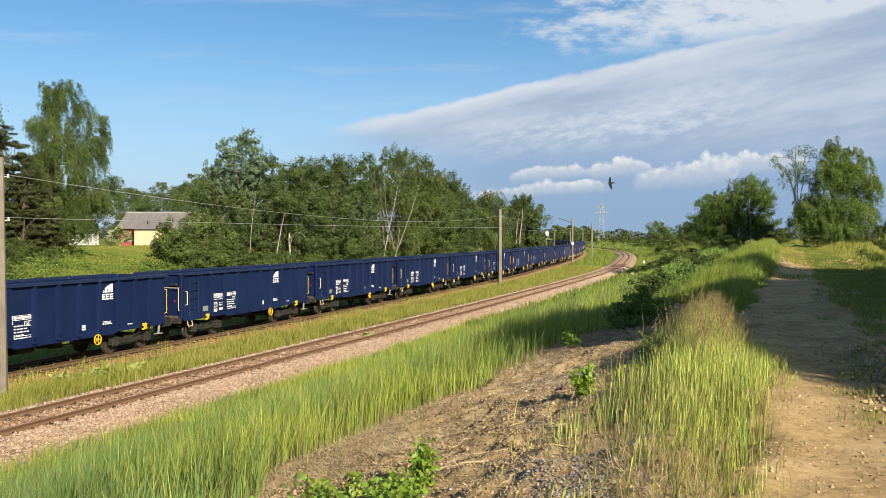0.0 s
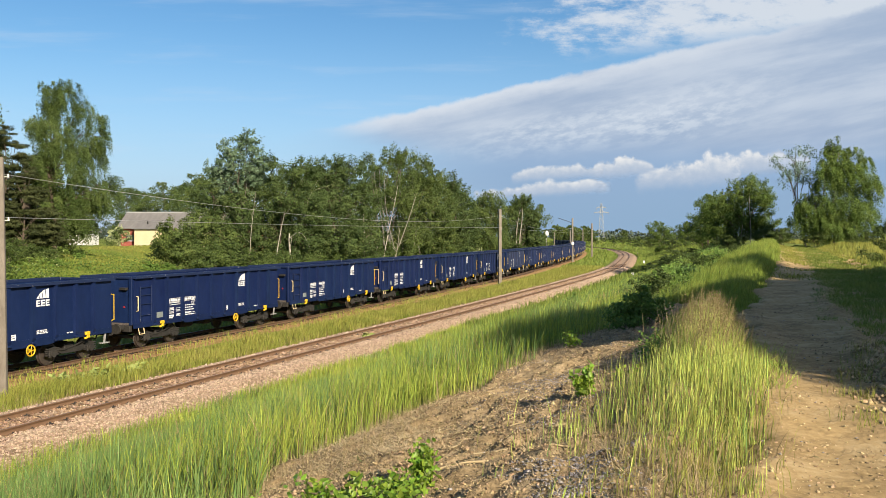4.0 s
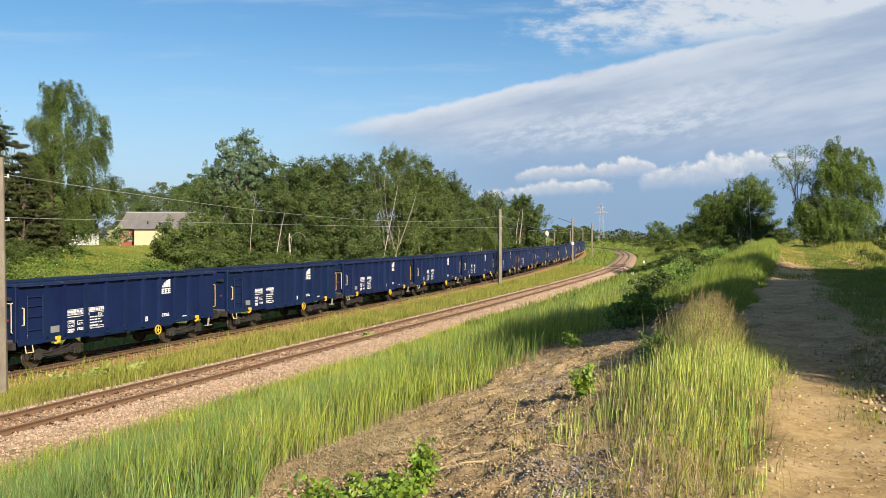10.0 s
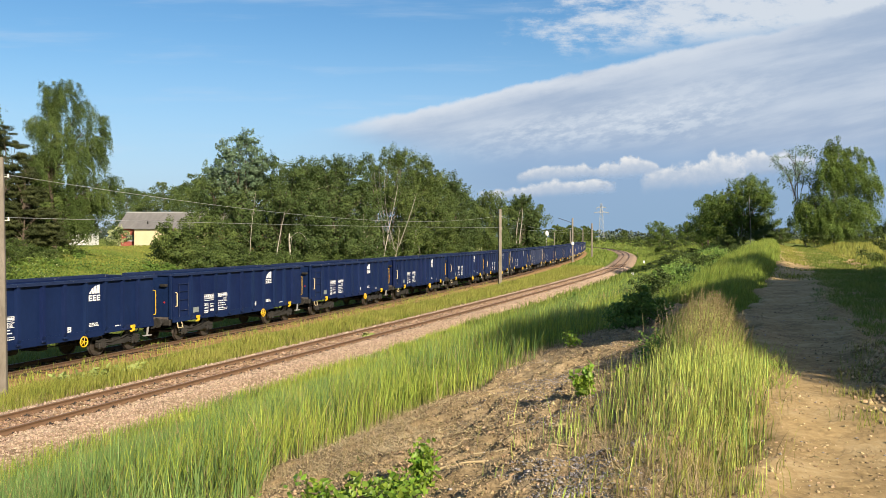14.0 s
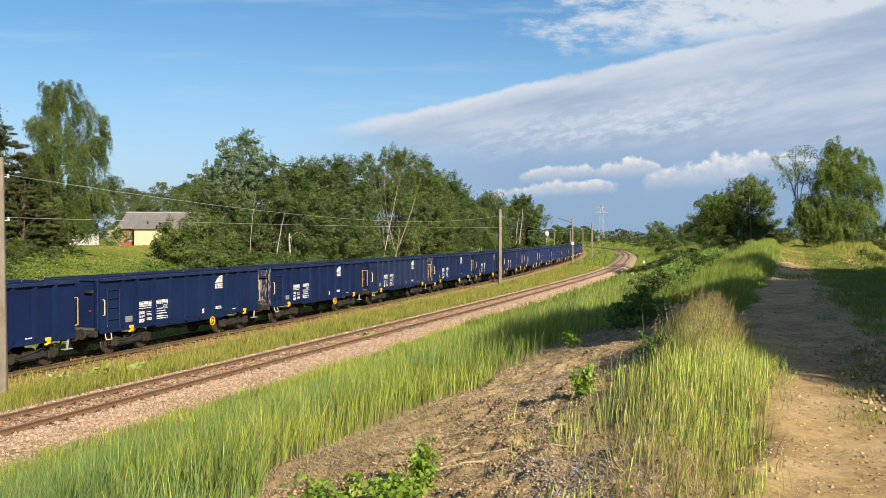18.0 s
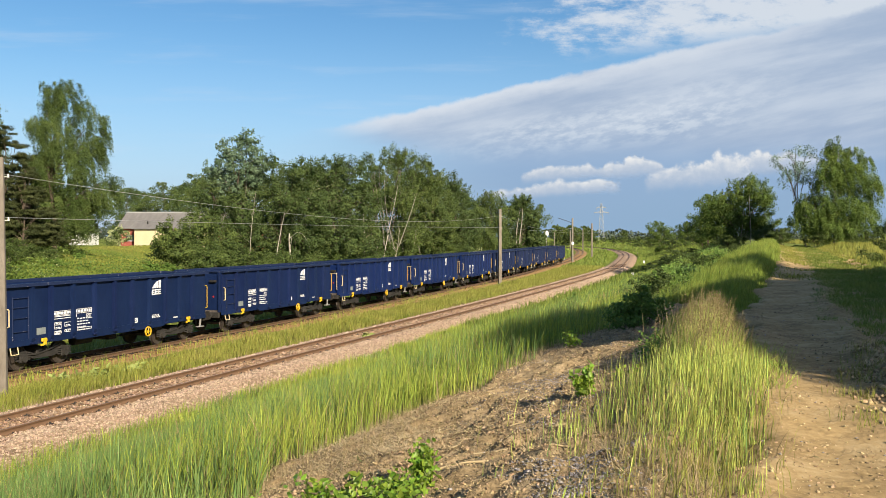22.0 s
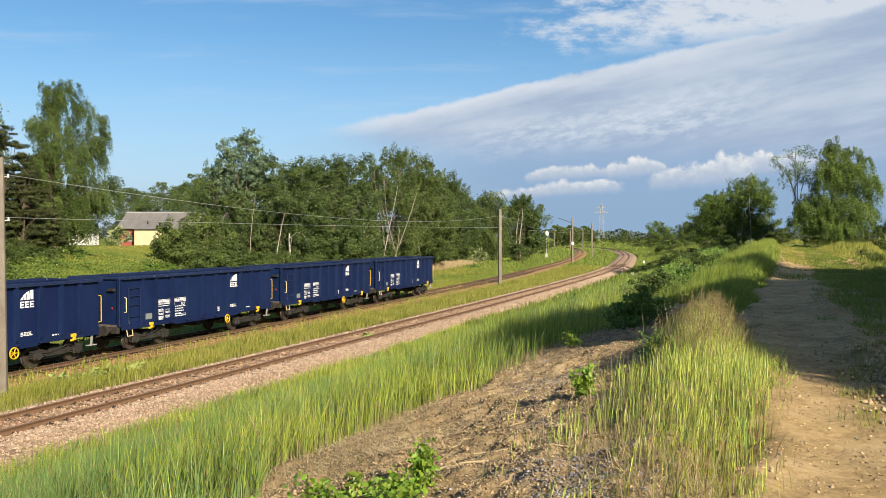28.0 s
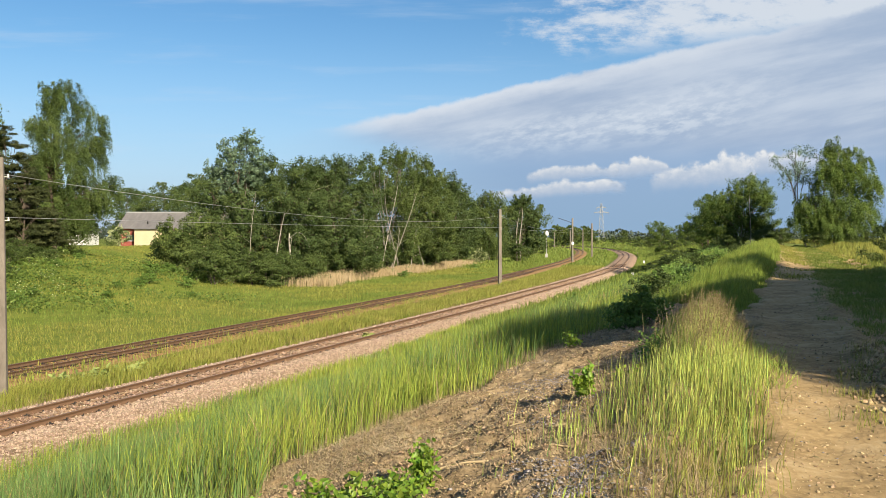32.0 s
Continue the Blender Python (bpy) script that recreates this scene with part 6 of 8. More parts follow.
    x, y = x[keep], y[keep]
    yel = 1.2 * grain(x, y, 0.10, 3) + 0.12 * rng.normal(size=len(x)) > 0.10
    for sel, mat in ((yel, "grass_yellow"), (~yel, "grass_meadow")):
        grass_patch("meadow_grass", x[sel], y[sel], rng.uniform(0.10, 0.32, sel.sum()) * (1 + 0.3 * grain(x[sel], y[sel], 0.5, 3)), 0.010 + 0.00030 * y[sel], M[mat], rng, "green meadow grass below the wood", 0.75)
    # dry reeds at the wood's edge
    y = rng.uniform(93.5, 168, 12000)
    df = np.interp(y, [88, 92, 117, 130, 152, 165], [18.5, 17.5, 19.3, 18.0, 17.8, 17.8]) + rng.normal(size=len(y)) * 1.1 + 0.8 * grain(y, y * 0.3, 0.2, 2)
    x = xf(y) - df / LEAN
    grass_patch("dry_reeds", x, y, rng.uniform(0.6, 1.6, len(y)) * (1 + 0.25 * grain(x, y, 0.3, 2)), 0.04, M["straw"], rng, "pale dry reeds along the wood", 0.15)
    # grass on the crest and the road's sides
    y = 13 + 120 * rng.uniform(0, 1, 100000) ** 1.6
    d = rng.uniform(16.2, 19.3, len(y)) + veer(y) * rng.uniform(0, 1, len(y))
    x = xn(y) + d / LEAN
    keep = (d - veer(y) < 19.05 + 0.25 * wob(y, y * 0.3, 0.6) + 0.12 * rng.normal(size=len(y))) & ((d > 17.7) | (y > 26)) & (rng.uniform(0, 1, len(y)) < 0.25 + smooth(y, 13, 24))
    x, y, d = x[keep], y[keep], d[keep]
    tall = rng.uniform(0.25, 0.8, len(x)) * (1 + 0.25 * wob(x, y, 1.1) + 0.2 * wob(x, y, 2.9, 3.0)) * (0.5 + 0.5 * smooth(y, 17, 34)) * (1 - 0.8 * smooth(d - veer(y), 18.1, 19.1))
    grass_patch("crest_grass", x, y, tall, 0.007 + 0.0004 * y, M["grass_crest"], rng, "high seeding grass on the crest of the bank", 0.45)
    y = 8 + 165 * rng.uniform(0, 1, 60000) ** 1.5
    d = 23.0 + veer(y) + 26 * rng.uniform(0, 1, len(y)) ** 1.2
    x = xn(y) + d / LEAN
    grass_patch("field_grass", x, y, rng.uniform(0.1, 0.55, len(x)) * (0.6 + 0.9 * smooth(d - veer(y), 23.0, 24.5)), 0.008 + 0.0006 * y, M["grass_yellow"], rng, "sunlit grass of the field beside the road", 0.4)
    # grass between the wheel ruts further on
    y = 12.0 + 90 * rng.uniform(0, 1, 50000) ** 1.7
    d = 21.25 + veer(y) + rng.uniform(-1.0, 0.95, len(y)) + 0.35 * wob(y, y * 0.2, 0.7)
    x = xn(y) + d / LEAN
    ok = (wob(x, y, 1.3, 3.0) + (0.08 + 0.3 * smooth(y, 14, 30)) * rng.normal(size=len(y)) > 0.45 - 1.0 * smooth(y, 12, 28)) & (d - veer(y) > 20.45 + 0.25 * wob(y, y, 1.1))
    x, y, d = x[ok], y[ok], d[ok]
    me = blades("rut_grass", np.stack([x, y, ground_z(x, y) + 0.06], 1), rng.uniform(0.05, 0.20, len(x)), 0.007 + 0.0005 * y, M["grass_meadow"], rng, 1.3)
    tagged(new("rut_grass", me), "short grass between the wheel ruts", "grass", kind="stuff")
    y = 14.5 + 26 * rng.uniform(0, 1, 26000) ** 1.3
    d = 21.0 + veer(y) + 2.4 * rng.uniform(0, 1, len(y)) ** 0.8 + 0.35 * wob(y, y * 0.2, 0.7)
    x = xn(y) + d / LEAN
    ok = grain(x, y, 0.9, 3) + 0.25 * rng.normal(size=len(y)) > -0.15
    x, y = x[ok], y[ok]
    me = blades("rut_grass", np.stack([x, y, ground_z(x, y) + 0.07], 1), rng.uniform(0.06, 0.22, len(x)), 0.006 + 0.0004 * y, M["grass_meadow"], rng, 1.1)
    tagged(new("rut_grass", me), "short trodden grass beside the wheel track", "grass", kind="stuff")
    y = 30 + 60 * rng.uniform(0, 1, 30000)
    x = xn(y) + (rng.uniform(19.0, 23.0, len(y)) + veer(y)) / LEAN
    ok = wob(x, y, 0.6, 8.0) + 0.4 * rng.normal(size=len(y)) > 0.35 - 0.8 * smooth(y, 34, 60)
    me = blades("rut_grass", np.stack([x[ok], y[ok], ground_z(x[ok], y[ok]) + 0.08], 1), rng.uniform(0.04, 0.12, ok.sum()), 0.02 + 0.0005 * y[ok], M["grass_yellow"], rng, 0.9)
    tagged(new("rut_grass", me), "thin short grass growing over the track", "grass", kind="stuff")
    # far slope of the bank beside the track
    x, y, d = scatter(rng, 50000, 2.8, 19.0, 50, 300, power=1.8)
    grass_patch("bank_grass", x, y, rng.uniform(0.3, 0.9, len(x)), 0.02 + 0.0008 * y, M["grass_meadow"], rng, "rough green growth on the far bank", 0.4)
    x, y, d = scatter(rng, 50000, 9.5, 17.4, 36, 150, power=1.4)
    lush = np.clip(0.5 + 0.9 * grain(x, y, 0.28, 3), 0, 1.2)
    ok = lush + 0.2 * rng.normal(size=len(x)) > 0.35
    x, y, lush = x[ok], y[ok], lush[ok]
    up = ground_z(x, y) + rng.uniform(0.2, 1.0, len(x)) * (0.25 + 0.6 * lush) * smooth((x - xn(y)) * LEAN, 8.5, 13)
    me = leaf_mesh("bank_herbs", np.stack([x, y, up], 1), rng.uniform(0.5, 1.3, len(x)) * (0.07 + 0.0015 * y), M["leaf_weed"], rng, 0.6, out=np.tile(np.array([0, -0.4, 0.9]), (len(x), 1)))
    tagged(new("bank_herbs", me), "lush nettles and herbs covering the far bank", "weeds", kind="stuff")
    x, y, d = scatter(rng, 30000, -40, -2.6, 150, 420, power=1.3)
    k = np.abs((x - xf(y)) * LEAN) > 2.2
    grass_patch("far_meadow_grass", x[k], y[k], rng.uniform(0.3, 0.7, k.sum()), 0.16, M["grass_meadow"], rng, "meadow grass beside the far bend", 0.5)


def far_grass():
    rng = np.random.default_rng(23)
    y = 280 + 420 * rng.uniform(0, 1, 26000)
    x = xn(y) + rng.uniform(-90, 120, len(y))
    ok = (np.abs(x - xn(y)) > 3) & (np.abs(x - xf(y)) > 3)
    grass_patch("far_field_grass", x[ok], y[ok], rng.uniform(0.4, 1.1, ok.sum()), 0.5, M["grass_meadow"], rng, "rough grass of the distant fields", 0.6)


build_grass()
far_grass()


def clumps_of_grass():
    """The high clump beside the road, and thin tufts on the bare soil."""
    rng = np.random.default_rng(33)
    def blob(n, cx, cy, sx, sy):
        return cx + rng.normal(size=n) * sx, cy + rng.normal(size=n) * sy
    y = rng.uniform(9.0, 12.8, 15000)
    u = rng.normal(size=len(y)) * 0.5
    x = 0.308 * y + u * 0.48
    r = np.hypot(u / 1.1, (y - 10.9) / 2.1)
    hh = np.maximum(0.2, 0.82 - 0.40 * r) * rng.uniform(0.45, 1.1, len(x))
    for q, mt, wd in ((slice(0, 10600), "grass_clump", 0.0062), (slice(10600, 11800), "grass_green", 0.006), (slice(11800, 13600), "seed_brown", 0.0048), (slice(13600, 15000), "straw", 0.0048)):
        me = arched_blades("grass_clump", np.stack([x[q], y[q], ground_z(x[q], y[q])], 1), hh[q], wd, M[mt], rng, 0.26, flop=0.12)
        tagged(new("grass_clump", me), "high clump of sunlit grass beside the dirt road", "grass", kind="stuff")
    q = rng.uniform(0, 1, len(x)) < 0.05
    plumes("grass_plumes", x[q], y[q], ground_z(x[q], y[q]), np.maximum(0.3, 0.92 - 0.42 * r[q]) * rng.uniform(0.85, 1.1, q.sum()), M["seed_brown"], rng, "brown feathery seed heads over the clump", 0.13, 0.10)
    y = rng.uniform(8.3, 11.6, 2600)
    x = (0.335 + 0.065 * rng.uniform(-1, 1, len(y)) + 0.012 * rng.normal(size=len(y))) * y
    grass_patch("grass_clump", x, y, rng.uniform(0.12, 0.42, len(x)) * (1.25 - 0.6 * smooth(x / y, 0.33, 0.40)), 0.008, M["grass_clump"], rng, "low spreading grass at the edge of the dirt road", 0.9)
    y = 4.6 + 5.2 * rng.uniform(0, 1, 7600)
    x = (0.285 + 0.075 * rng.normal(size=len(y))) * y
    keep = (rng.uniform(0, 1, len(x)) < smooth(grain(x, y, 1.5, 2), -0.3, 0.35)) & (x < 0.385 * y)
    x, y = x[keep], y[keep]
    half = rng.uniform(0, 1, len(x)) < 0.85
    for q, mt in ((half, "grass_clump"), (~half, "grass_green")):
        me = arched_blades("grass_clump", np.stack([x[q], y[q], ground_z(x[q], y[q])], 1), rng.uniform(0.10, 0.50, q.sum()) * (0.6 + 0.5 * smooth(y[q], 5, 9)), 0.0062, M[mt], rng, 0.24, flop=0.15)
        tagged(new("grass_clump", me), "thin straggling grass on dry soil", "grass", kind="stuff")
    # brown dying stalks under it
    y = 4.6 + 5.6 * rng.uniform(0, 1, 1500)
    x = (0.275 + 0.055 * rng.normal(size=len(y))) * y
    me = arched_blades("dead_grass", np.stack([x, y, ground_z(x, y) + 0.02], 1), rng.uniform(0.06, 0.34, len(x)), 0.006, M["seed_brown"], rng, 1.0, flop=0.5)
    tagged(new("dead_grass", me), "dying brown stalks in the thin grass", "grass", kind="stuff")
    y = 4.6 + 4.0 * rng.uniform(0, 1, 900)
    x = (0.30 + 0.05 * rng.normal(size=len(y))) * y
    grass_patch("grass_clump", x, y, rng.uniform(0.12, 0.42, len(x)), 0.006, M["grass_yellow"], rng, "thin straggling grass on dry soil", 0.5)
    y = rng.uniform(5, 12, 900)
    x = (0.22 + 0.09 * rng.normal(size=len(y))) * y
    grass_patch("dry_stalks", x[:350], y[:350], rng.uniform(0.12, 0.4, 350), 0.005, M["straw"], rng, "dry straw stalks in the grass", 0.7)
    y = rng.uniform(4.6, 20, 5500)
    x = xn(y) + rng.uniform(14.2, 19.0, len(y)) / LEAN
    me = blades("straw_litter", np.stack([x, y, ground_z(x, y) + np.maximum(soil_lift((x - xn(y)) * LEAN, y), 0) + 0.012], 1), rng.uniform(0.010, 0.035, len(x)), 0.009, M["straw"], rng, 9.0, foot=0.0)
    tagged(new("straw_litter", me), "dead straw lying flat on the soil", "straw", kind="stuff")
    y = rng.uniform(4.6, 10.2, 7000)
    x = (0.275 + 0.055 * rng.normal(size=len(y))) * y
    ok = x < 0.37 * y
    x, y = x[ok], y[ok]
    me = blades("straw_litter", np.stack([x, y, ground_z(x, y) + np.maximum(soil_lift((x - xn(y)) * LEAN, y), 0) + 0.015], 1), rng.uniform(0.010, 0.04, len(x)), 0.007, M["straw"], rng, 7.0, foot=0.0)
    tagged(new("straw_litter", me), "dead straw lying flat under the thin grass", "straw", kind="stuff")
    for cx, cy in ((4.5, 9.2), (4.9, 9.8), (4.0, 8.1), (5.3, 10.6), (3.6, 7.0), (4.75, 8.7), (5.6, 11.0), (5.2, 9.6)):
        n = 90
        x, y = cx + rng.normal(size=n) * 0.16, cy + rng.normal(size=n) * 0.16
        me = blades("road_tuft", np.stack([x, y, ground_z(x, y) + road_lift((x - xn(y)) * LEAN, y)], 1), rng.uniform(0.05, 0.16, n), 0.006, M["grass_yellow"], rng, 1.2)
        tagged(new("road_tuft", me), "small tuft of grass on the sandy road", "grass", kind="stuff")
    # mat of dead reed beside the young shrubs
    y = rng.uniform(7.6, 12.0, 6000)
    x = -0.075 * y + rng.normal(size=len(y)) * 0.55 + 0.1 * (y - 10)
    me = blades("straw_mat", np.stack([x, y, ground_z(x, y) + np.maximum(soil_lift((x - xn(y)) * LEAN, y), 0) + 0.015], 1), rng.uniform(0.010, 0.05, len(x)), 0.010, M["straw"], rng, 8.0, foot=0.0)
    tagged(new("straw_mat", me), "mat of dead pale reed on the bare soil", "straw", kind="stuff")
    x, y = x[:700] - 0.1, y[:700]
    grass_patch("dry_stalks", x, y, rng.uniform(0.08, 0.38, len(x)), 0.0045, M["seed_brown"], rng, "standing dead reed stalks beside young shrubs", 0.9)
    # seed heads on the clump
    x, y = blob(260, 3.45, 11.5, 0.26, 0.5)
    ok = x < 0.335 * y
    x, y = x[ok], y[ok]
    grass_patch("seed_stalks", x, y, rng.uniform(0.55, 0.95, len(x)), 0.006, M["straw"], rng, "pale seeding grass stalks", 0.25)
    # dead straw along the foot of the tall grass
    y = 6 + 16 * rng.uniform(0, 1, 6500) ** 1.4
    e = np.interp(y, [3, 7, 10, 12, 15, 19, 24], [15.8, 14.8, 13.9, 14.4, 15.1, 15.6, 16.6])
    d = e + rng.normal(size=len(y)) * 0.6 - 0.2
    grass_patch("dry_stalks", xn(y) + d / LEAN, y, rng.uniform(0.05, 0.24, len(y)), 0.005, M["straw"], rng, "dry straw at the foot of the grass", 1.8)


clumps_of_grass()


def leafy_shoot(name, x, y, h, w, n, leaf, seed, label, leaf_mat="leaf_fresh"):
    """A young plant: a few stems and broad fresh leaves."""
    rng = np.random.default_rng(seed)
    z = float(ground_z(x, y))
    t = thing(name, label, "plant", m=Matrix.Translation((x, y, z)))
    stems, pos = [], []
    for k in range(7):
        top = np.array([rng.normal() * w * 0.35, rng.normal() * w * 0.35, h * rng.uniform(0.6, 1.0)])
        g = np.linspace(0, 1, 5)[:, None]
        pts = top * np.concatenate([g ** 1.4, g ** 1.4, g], 1)
        stems.append((pts, 0.006 * (1.2 - g[:, 0])))
        for f in rng.uniform(0.2, 1.0, n // 7):
            pos.append(top * np.array([f ** 1.4, f ** 1.4, f]) + rng.normal(size=3) * np.array([0.10, 0.10, 0.05]) * w * 1.6)
    part("stem", tubes("stem", stems, M["bark"], 5), None, t)
    pos = np.array(pos)
    pos[:, 2] = np.maximum(pos[:, 2], 0.03)
    m = len(pos)
    # leaves folded along the midrib
    a = rng.normal(size=(m, 3)) + np.array([0, 0, 0.2])
    a /= np.linalg.norm(a, axis=1)[:, None]
    up = np.tile(np.array([0, -0.5, 1.0]), (m, 1)) + rng.normal(size=(m, 3)) * 0.8
    b = np.cross(a, up)
    b /= np.linalg.norm(b, axis=1)[:, None]
    nn = np.cross(b, a)
    s = (leaf * rng.uniform(0.6, 1.3, m))[:, None]
    co = np.stack([pos - a * s * 0.5, pos - a * s * 0.12 + b * s * 0.34 + nn * s * 0.16, pos + a * s * 0.18 + b * s * 0.25 + nn * s * 0.11, pos + a * s * 0.55,
                   pos + a * s * 0.18 - b * s * 0.25 + nn * s * 0.11, pos - a * s * 0.12 - b * s * 0.34 + nn * s * 0.16], 1).reshape(-1, 3)
    i = np.arange(m)[:, None] * 6
    part("leaves", quick_mesh("leaves", co, quads=np.concatenate([i + np.array([[0, 1, 2, 3]]), i + np.array([[0, 3, 4, 5]])]), mat=M[leaf_mat]), None, t)
    return t


for k, (x, y, h, w, n, leaf, mt) in enumerate([(1.52, 9.0, 0.50, 0.19, 260, 0.072, "leaf_fresh"), (-0.42, 6.5, 0.34, 0.5, 520, 0.055, "leaf_fresh"), (-0.16, 6.75, 0.42, 0.30, 420, 0.055, "leaf_fresh"),
                                               (-0.80, 6.1, 0.46, 0.48, 520, 0.058, "leaf_shoot"), (-1.05, 5.9, 0.40, 0.45, 420, 0.058, "leaf_shoot"), (-0.72, 6.3, 0.56, 0.16, 60, 0.075, "leaf_shoot"), (-0.3, 5.75, 0.36, 0.5, 460, 0.058, "leaf_shoot"),
                                               (2.05, 9.7, 0.28, 0.26, 120, 0.05, "leaf_fresh"), (2.45, 16.0, 0.42, 0.4, 200, 0.06, "leaf_fresh"),
                                               (2.75, 11.0, 0.50, 0.42, 520, 0.038, "leaf_weed"), (3.05, 10.5, 0.44, 0.40, 460, 0.036, "leaf_weed"), (2.95, 11.6, 0.46, 0.45, 420, 0.038, "leaf_weed"), (3.75, 9.9, 0.22, 0.30, 160, 0.04, "leaf_shoot"), (3.2, 9.5, 0.26, 0.3, 180, 0.036, "leaf_weed")]):
    leafy_shoot("young_shrub", x, y, h, w, n, leaf, 50 + k, "young shrub with broad bright green leaves" if mt != "leaf_weed" else "low dark green herb at the foot of the grass clump", mt)


for k, (x, y) in enumerate([(-12.9, 32.6), (-12.3, 33.0), (-13.4, 32.2), (-14.1, 31.4), (-11.9, 33.6), (-3.9, 43.9)]):
    leafy_shoot("broad_leaved_weed", x, y, 0.42, 0.7, 46, 0.24, 80 + k, "pale broad-leaved weed growing between the tracks", "leaf_pale")


def hill_flowers():
    rng = np.random.default_rng(61)
    y = rng.uniform(62, 96, 900)
    x = (-0.505 + 0.06 * rng.uniform(0, 1, 900) ** 1.5) * y
    k = wob(x, y, 0.5, 2.0) > 0.0
    x, y = x[k], y[k]
    me = leaf_mesh("white_flowers", np.stack([x, y, ground_z(x, y) + rng.uniform(0.3, 0.9, len(x))], 1), rng.uniform(0.05, 0.14, len(x)), M["blossom"], rng, 0.9)
    tagged(new("white_flowers", me), "small white wild flowers on the hill", "flowers", kind="stuff")
    y = rng.uniform(54, 98, 26000)
    x = (-0.53 + 0.36 * rng.uniform(0, 1, 26000) ** 1.3) * y
    k = wob(x, y, 0.22, 4.0) + 0.3 * rng.normal(size=len(x)) + 0.7 * smooth(x / y, -0.43, -0.50) - 1.2 * smooth(x / y, -0.30, -0.18) - 1.2 * smooth(y, 68, 55) > 0.15
    x, y = x[k], y[k]
    me = leaf_mesh("hill_weeds", np.stack([x, y, ground_z(x, y) + rng.uniform(0.05, 0.8, len(x))], 1), rng.uniform(0.12, 0.3, len(x)), M["leaf_field"], rng, 0.6)
    tagged(new("hill_weeds", me), "patches of leafy weeds on the hill", "weeds", kind="stuff")


hill_flowers()


def lying_stick(x, y, length, turn, seed):
    """A bleached root or stalk that lies on the bare soil."""
    rng = np.random.default_rng(seed)
    g = np.linspace(-0.5, 0.5, 7)
    px, py = x + g * length * math.cos(turn), y + g * length * math.sin(turn)
    bow = rng.normal(size=2) * 0.05 * length
    px, py = px + bow[0] * np.cos(g * 3), py + bow[1] * np.sin(g * 5)
    z = ground_z(px, py) + np.maximum(soil_lift((px - xn(py)) * LEAN, py), 0)
    z = z.min() + (z - z.min()) * 0.3 + 0.5 * (z.max() - z.min()) + 0.012
    pts = np.stack([px - x, py - y, z - z[3]], 1)
    thing("dry_stick", "bleached dry stick lying on the bare soil", "stick", m=Matrix.Translation((x, y, float(z[3]))), group="sticks on the bare soil",
          data=tubes("dry_stick", [(pts, 0.009 * (1.15 - np.abs(g)) * rng.uniform(0.7, 1.2))], M["straw"], 6))


for k, (x, y) in enumerate([(0.55, 9.6), (0.15, 8.3), (0.45, 7.6), (0.75, 8.6), (0.05, 7.2), (1.1, 8.0), (1.0, 10.4), (0.3, 6.9), (1.35, 7.2), (1.9, 11.0), (0.9, 6.6), (2.2, 12.4), (1.5, 11.8)]):
    lying_stick(x, y, 0.18 + 0.22 * ((k * 7) % 5) / 5, 0.5 + 0.5 * math.sin(k * 2.3), 200 + k)


def dead_trunk(x, y):
    t = thing("dead_tree", "pale broken birch trunk with a drooping bare limb", "tree", m=Matrix.Translation((x, y, float(ground_z(x, y)))))
    g = np.linspace(0, 1, 9)
    stem = np.stack([0.5 * g + 0.25 * np.sin(g * 5), 0 * g, 6.0 * g], 1)
    part("trunk", tubes("trunk", [(stem, 0.14 * (1.1 - 0.5 * g))], M["pale_wood"], 7), None, t)
    limb = np.stack([stem[7][0] + 2.6 * g, 0 * g - 0.3 * g, 5.3 + 1.0 * np.sin(g * 2.6) - 1.6 * g ** 3], 1)
    part("limb", tubes("limb", [(limb, 0.07 * (1.1 - g))], M["pale_wood"], 6), None, t)
    second = np.stack([-0.4 + 0.9 * g, 0.3 + 0 * g, 5.6 * g], 1)
    part("stem", tubes("stem", [(second, 0.08 * (1.1 - 0.7 * g))], M["pale_wood"], 6), None, t)


dead_trunk(-19.0, 103.6)
dead_trunk(-8.6, 133.0)


def leaning_stem(x0, z0, x1, z1, y, r, seed):
    """A thin pale bare stem that leans out of the wood's edge."""
    rng = np.random.default_rng(seed)
    t = thing("bare_stem", "thin pale leaning stem at the wood's edge", "tree stem", m=Matrix.Translation((x0, y, z0)))
    g = np.linspace(0, 1, 9)
    bow = 0.25 * np.sin(g * 3.1 + seed)
    stem = np.stack([(x1 - x0) * g + bow * g, 0.3 * np.sin(g * 4 + seed), (z1 - z0) * g], 1)
    part("trunk", tubes("trunk", [(stem, r * (1.1 - 0.75 * g))], M["pale_wood"], 6), None, t)
    lines = []
    for q in range(5):
        f = rng.uniform(0.35, 0.95)
        p0 = np.array([np.interp(f, g, stem[:, i]) for i in range(3)])
        way = np.array([rng.normal() * 0.8, rng.normal() * 0.5 - 0.3, rng.uniform(0.3, 1.2)])
        lines.append((p0 + way * np.linspace(0, 1, 4)[:, None], r * 0.35 * np.array([1, 0.8, 0.5, 0.2])))
    part("twig", tubes("twig", lines, M["pale_wood"], 4), None, t)


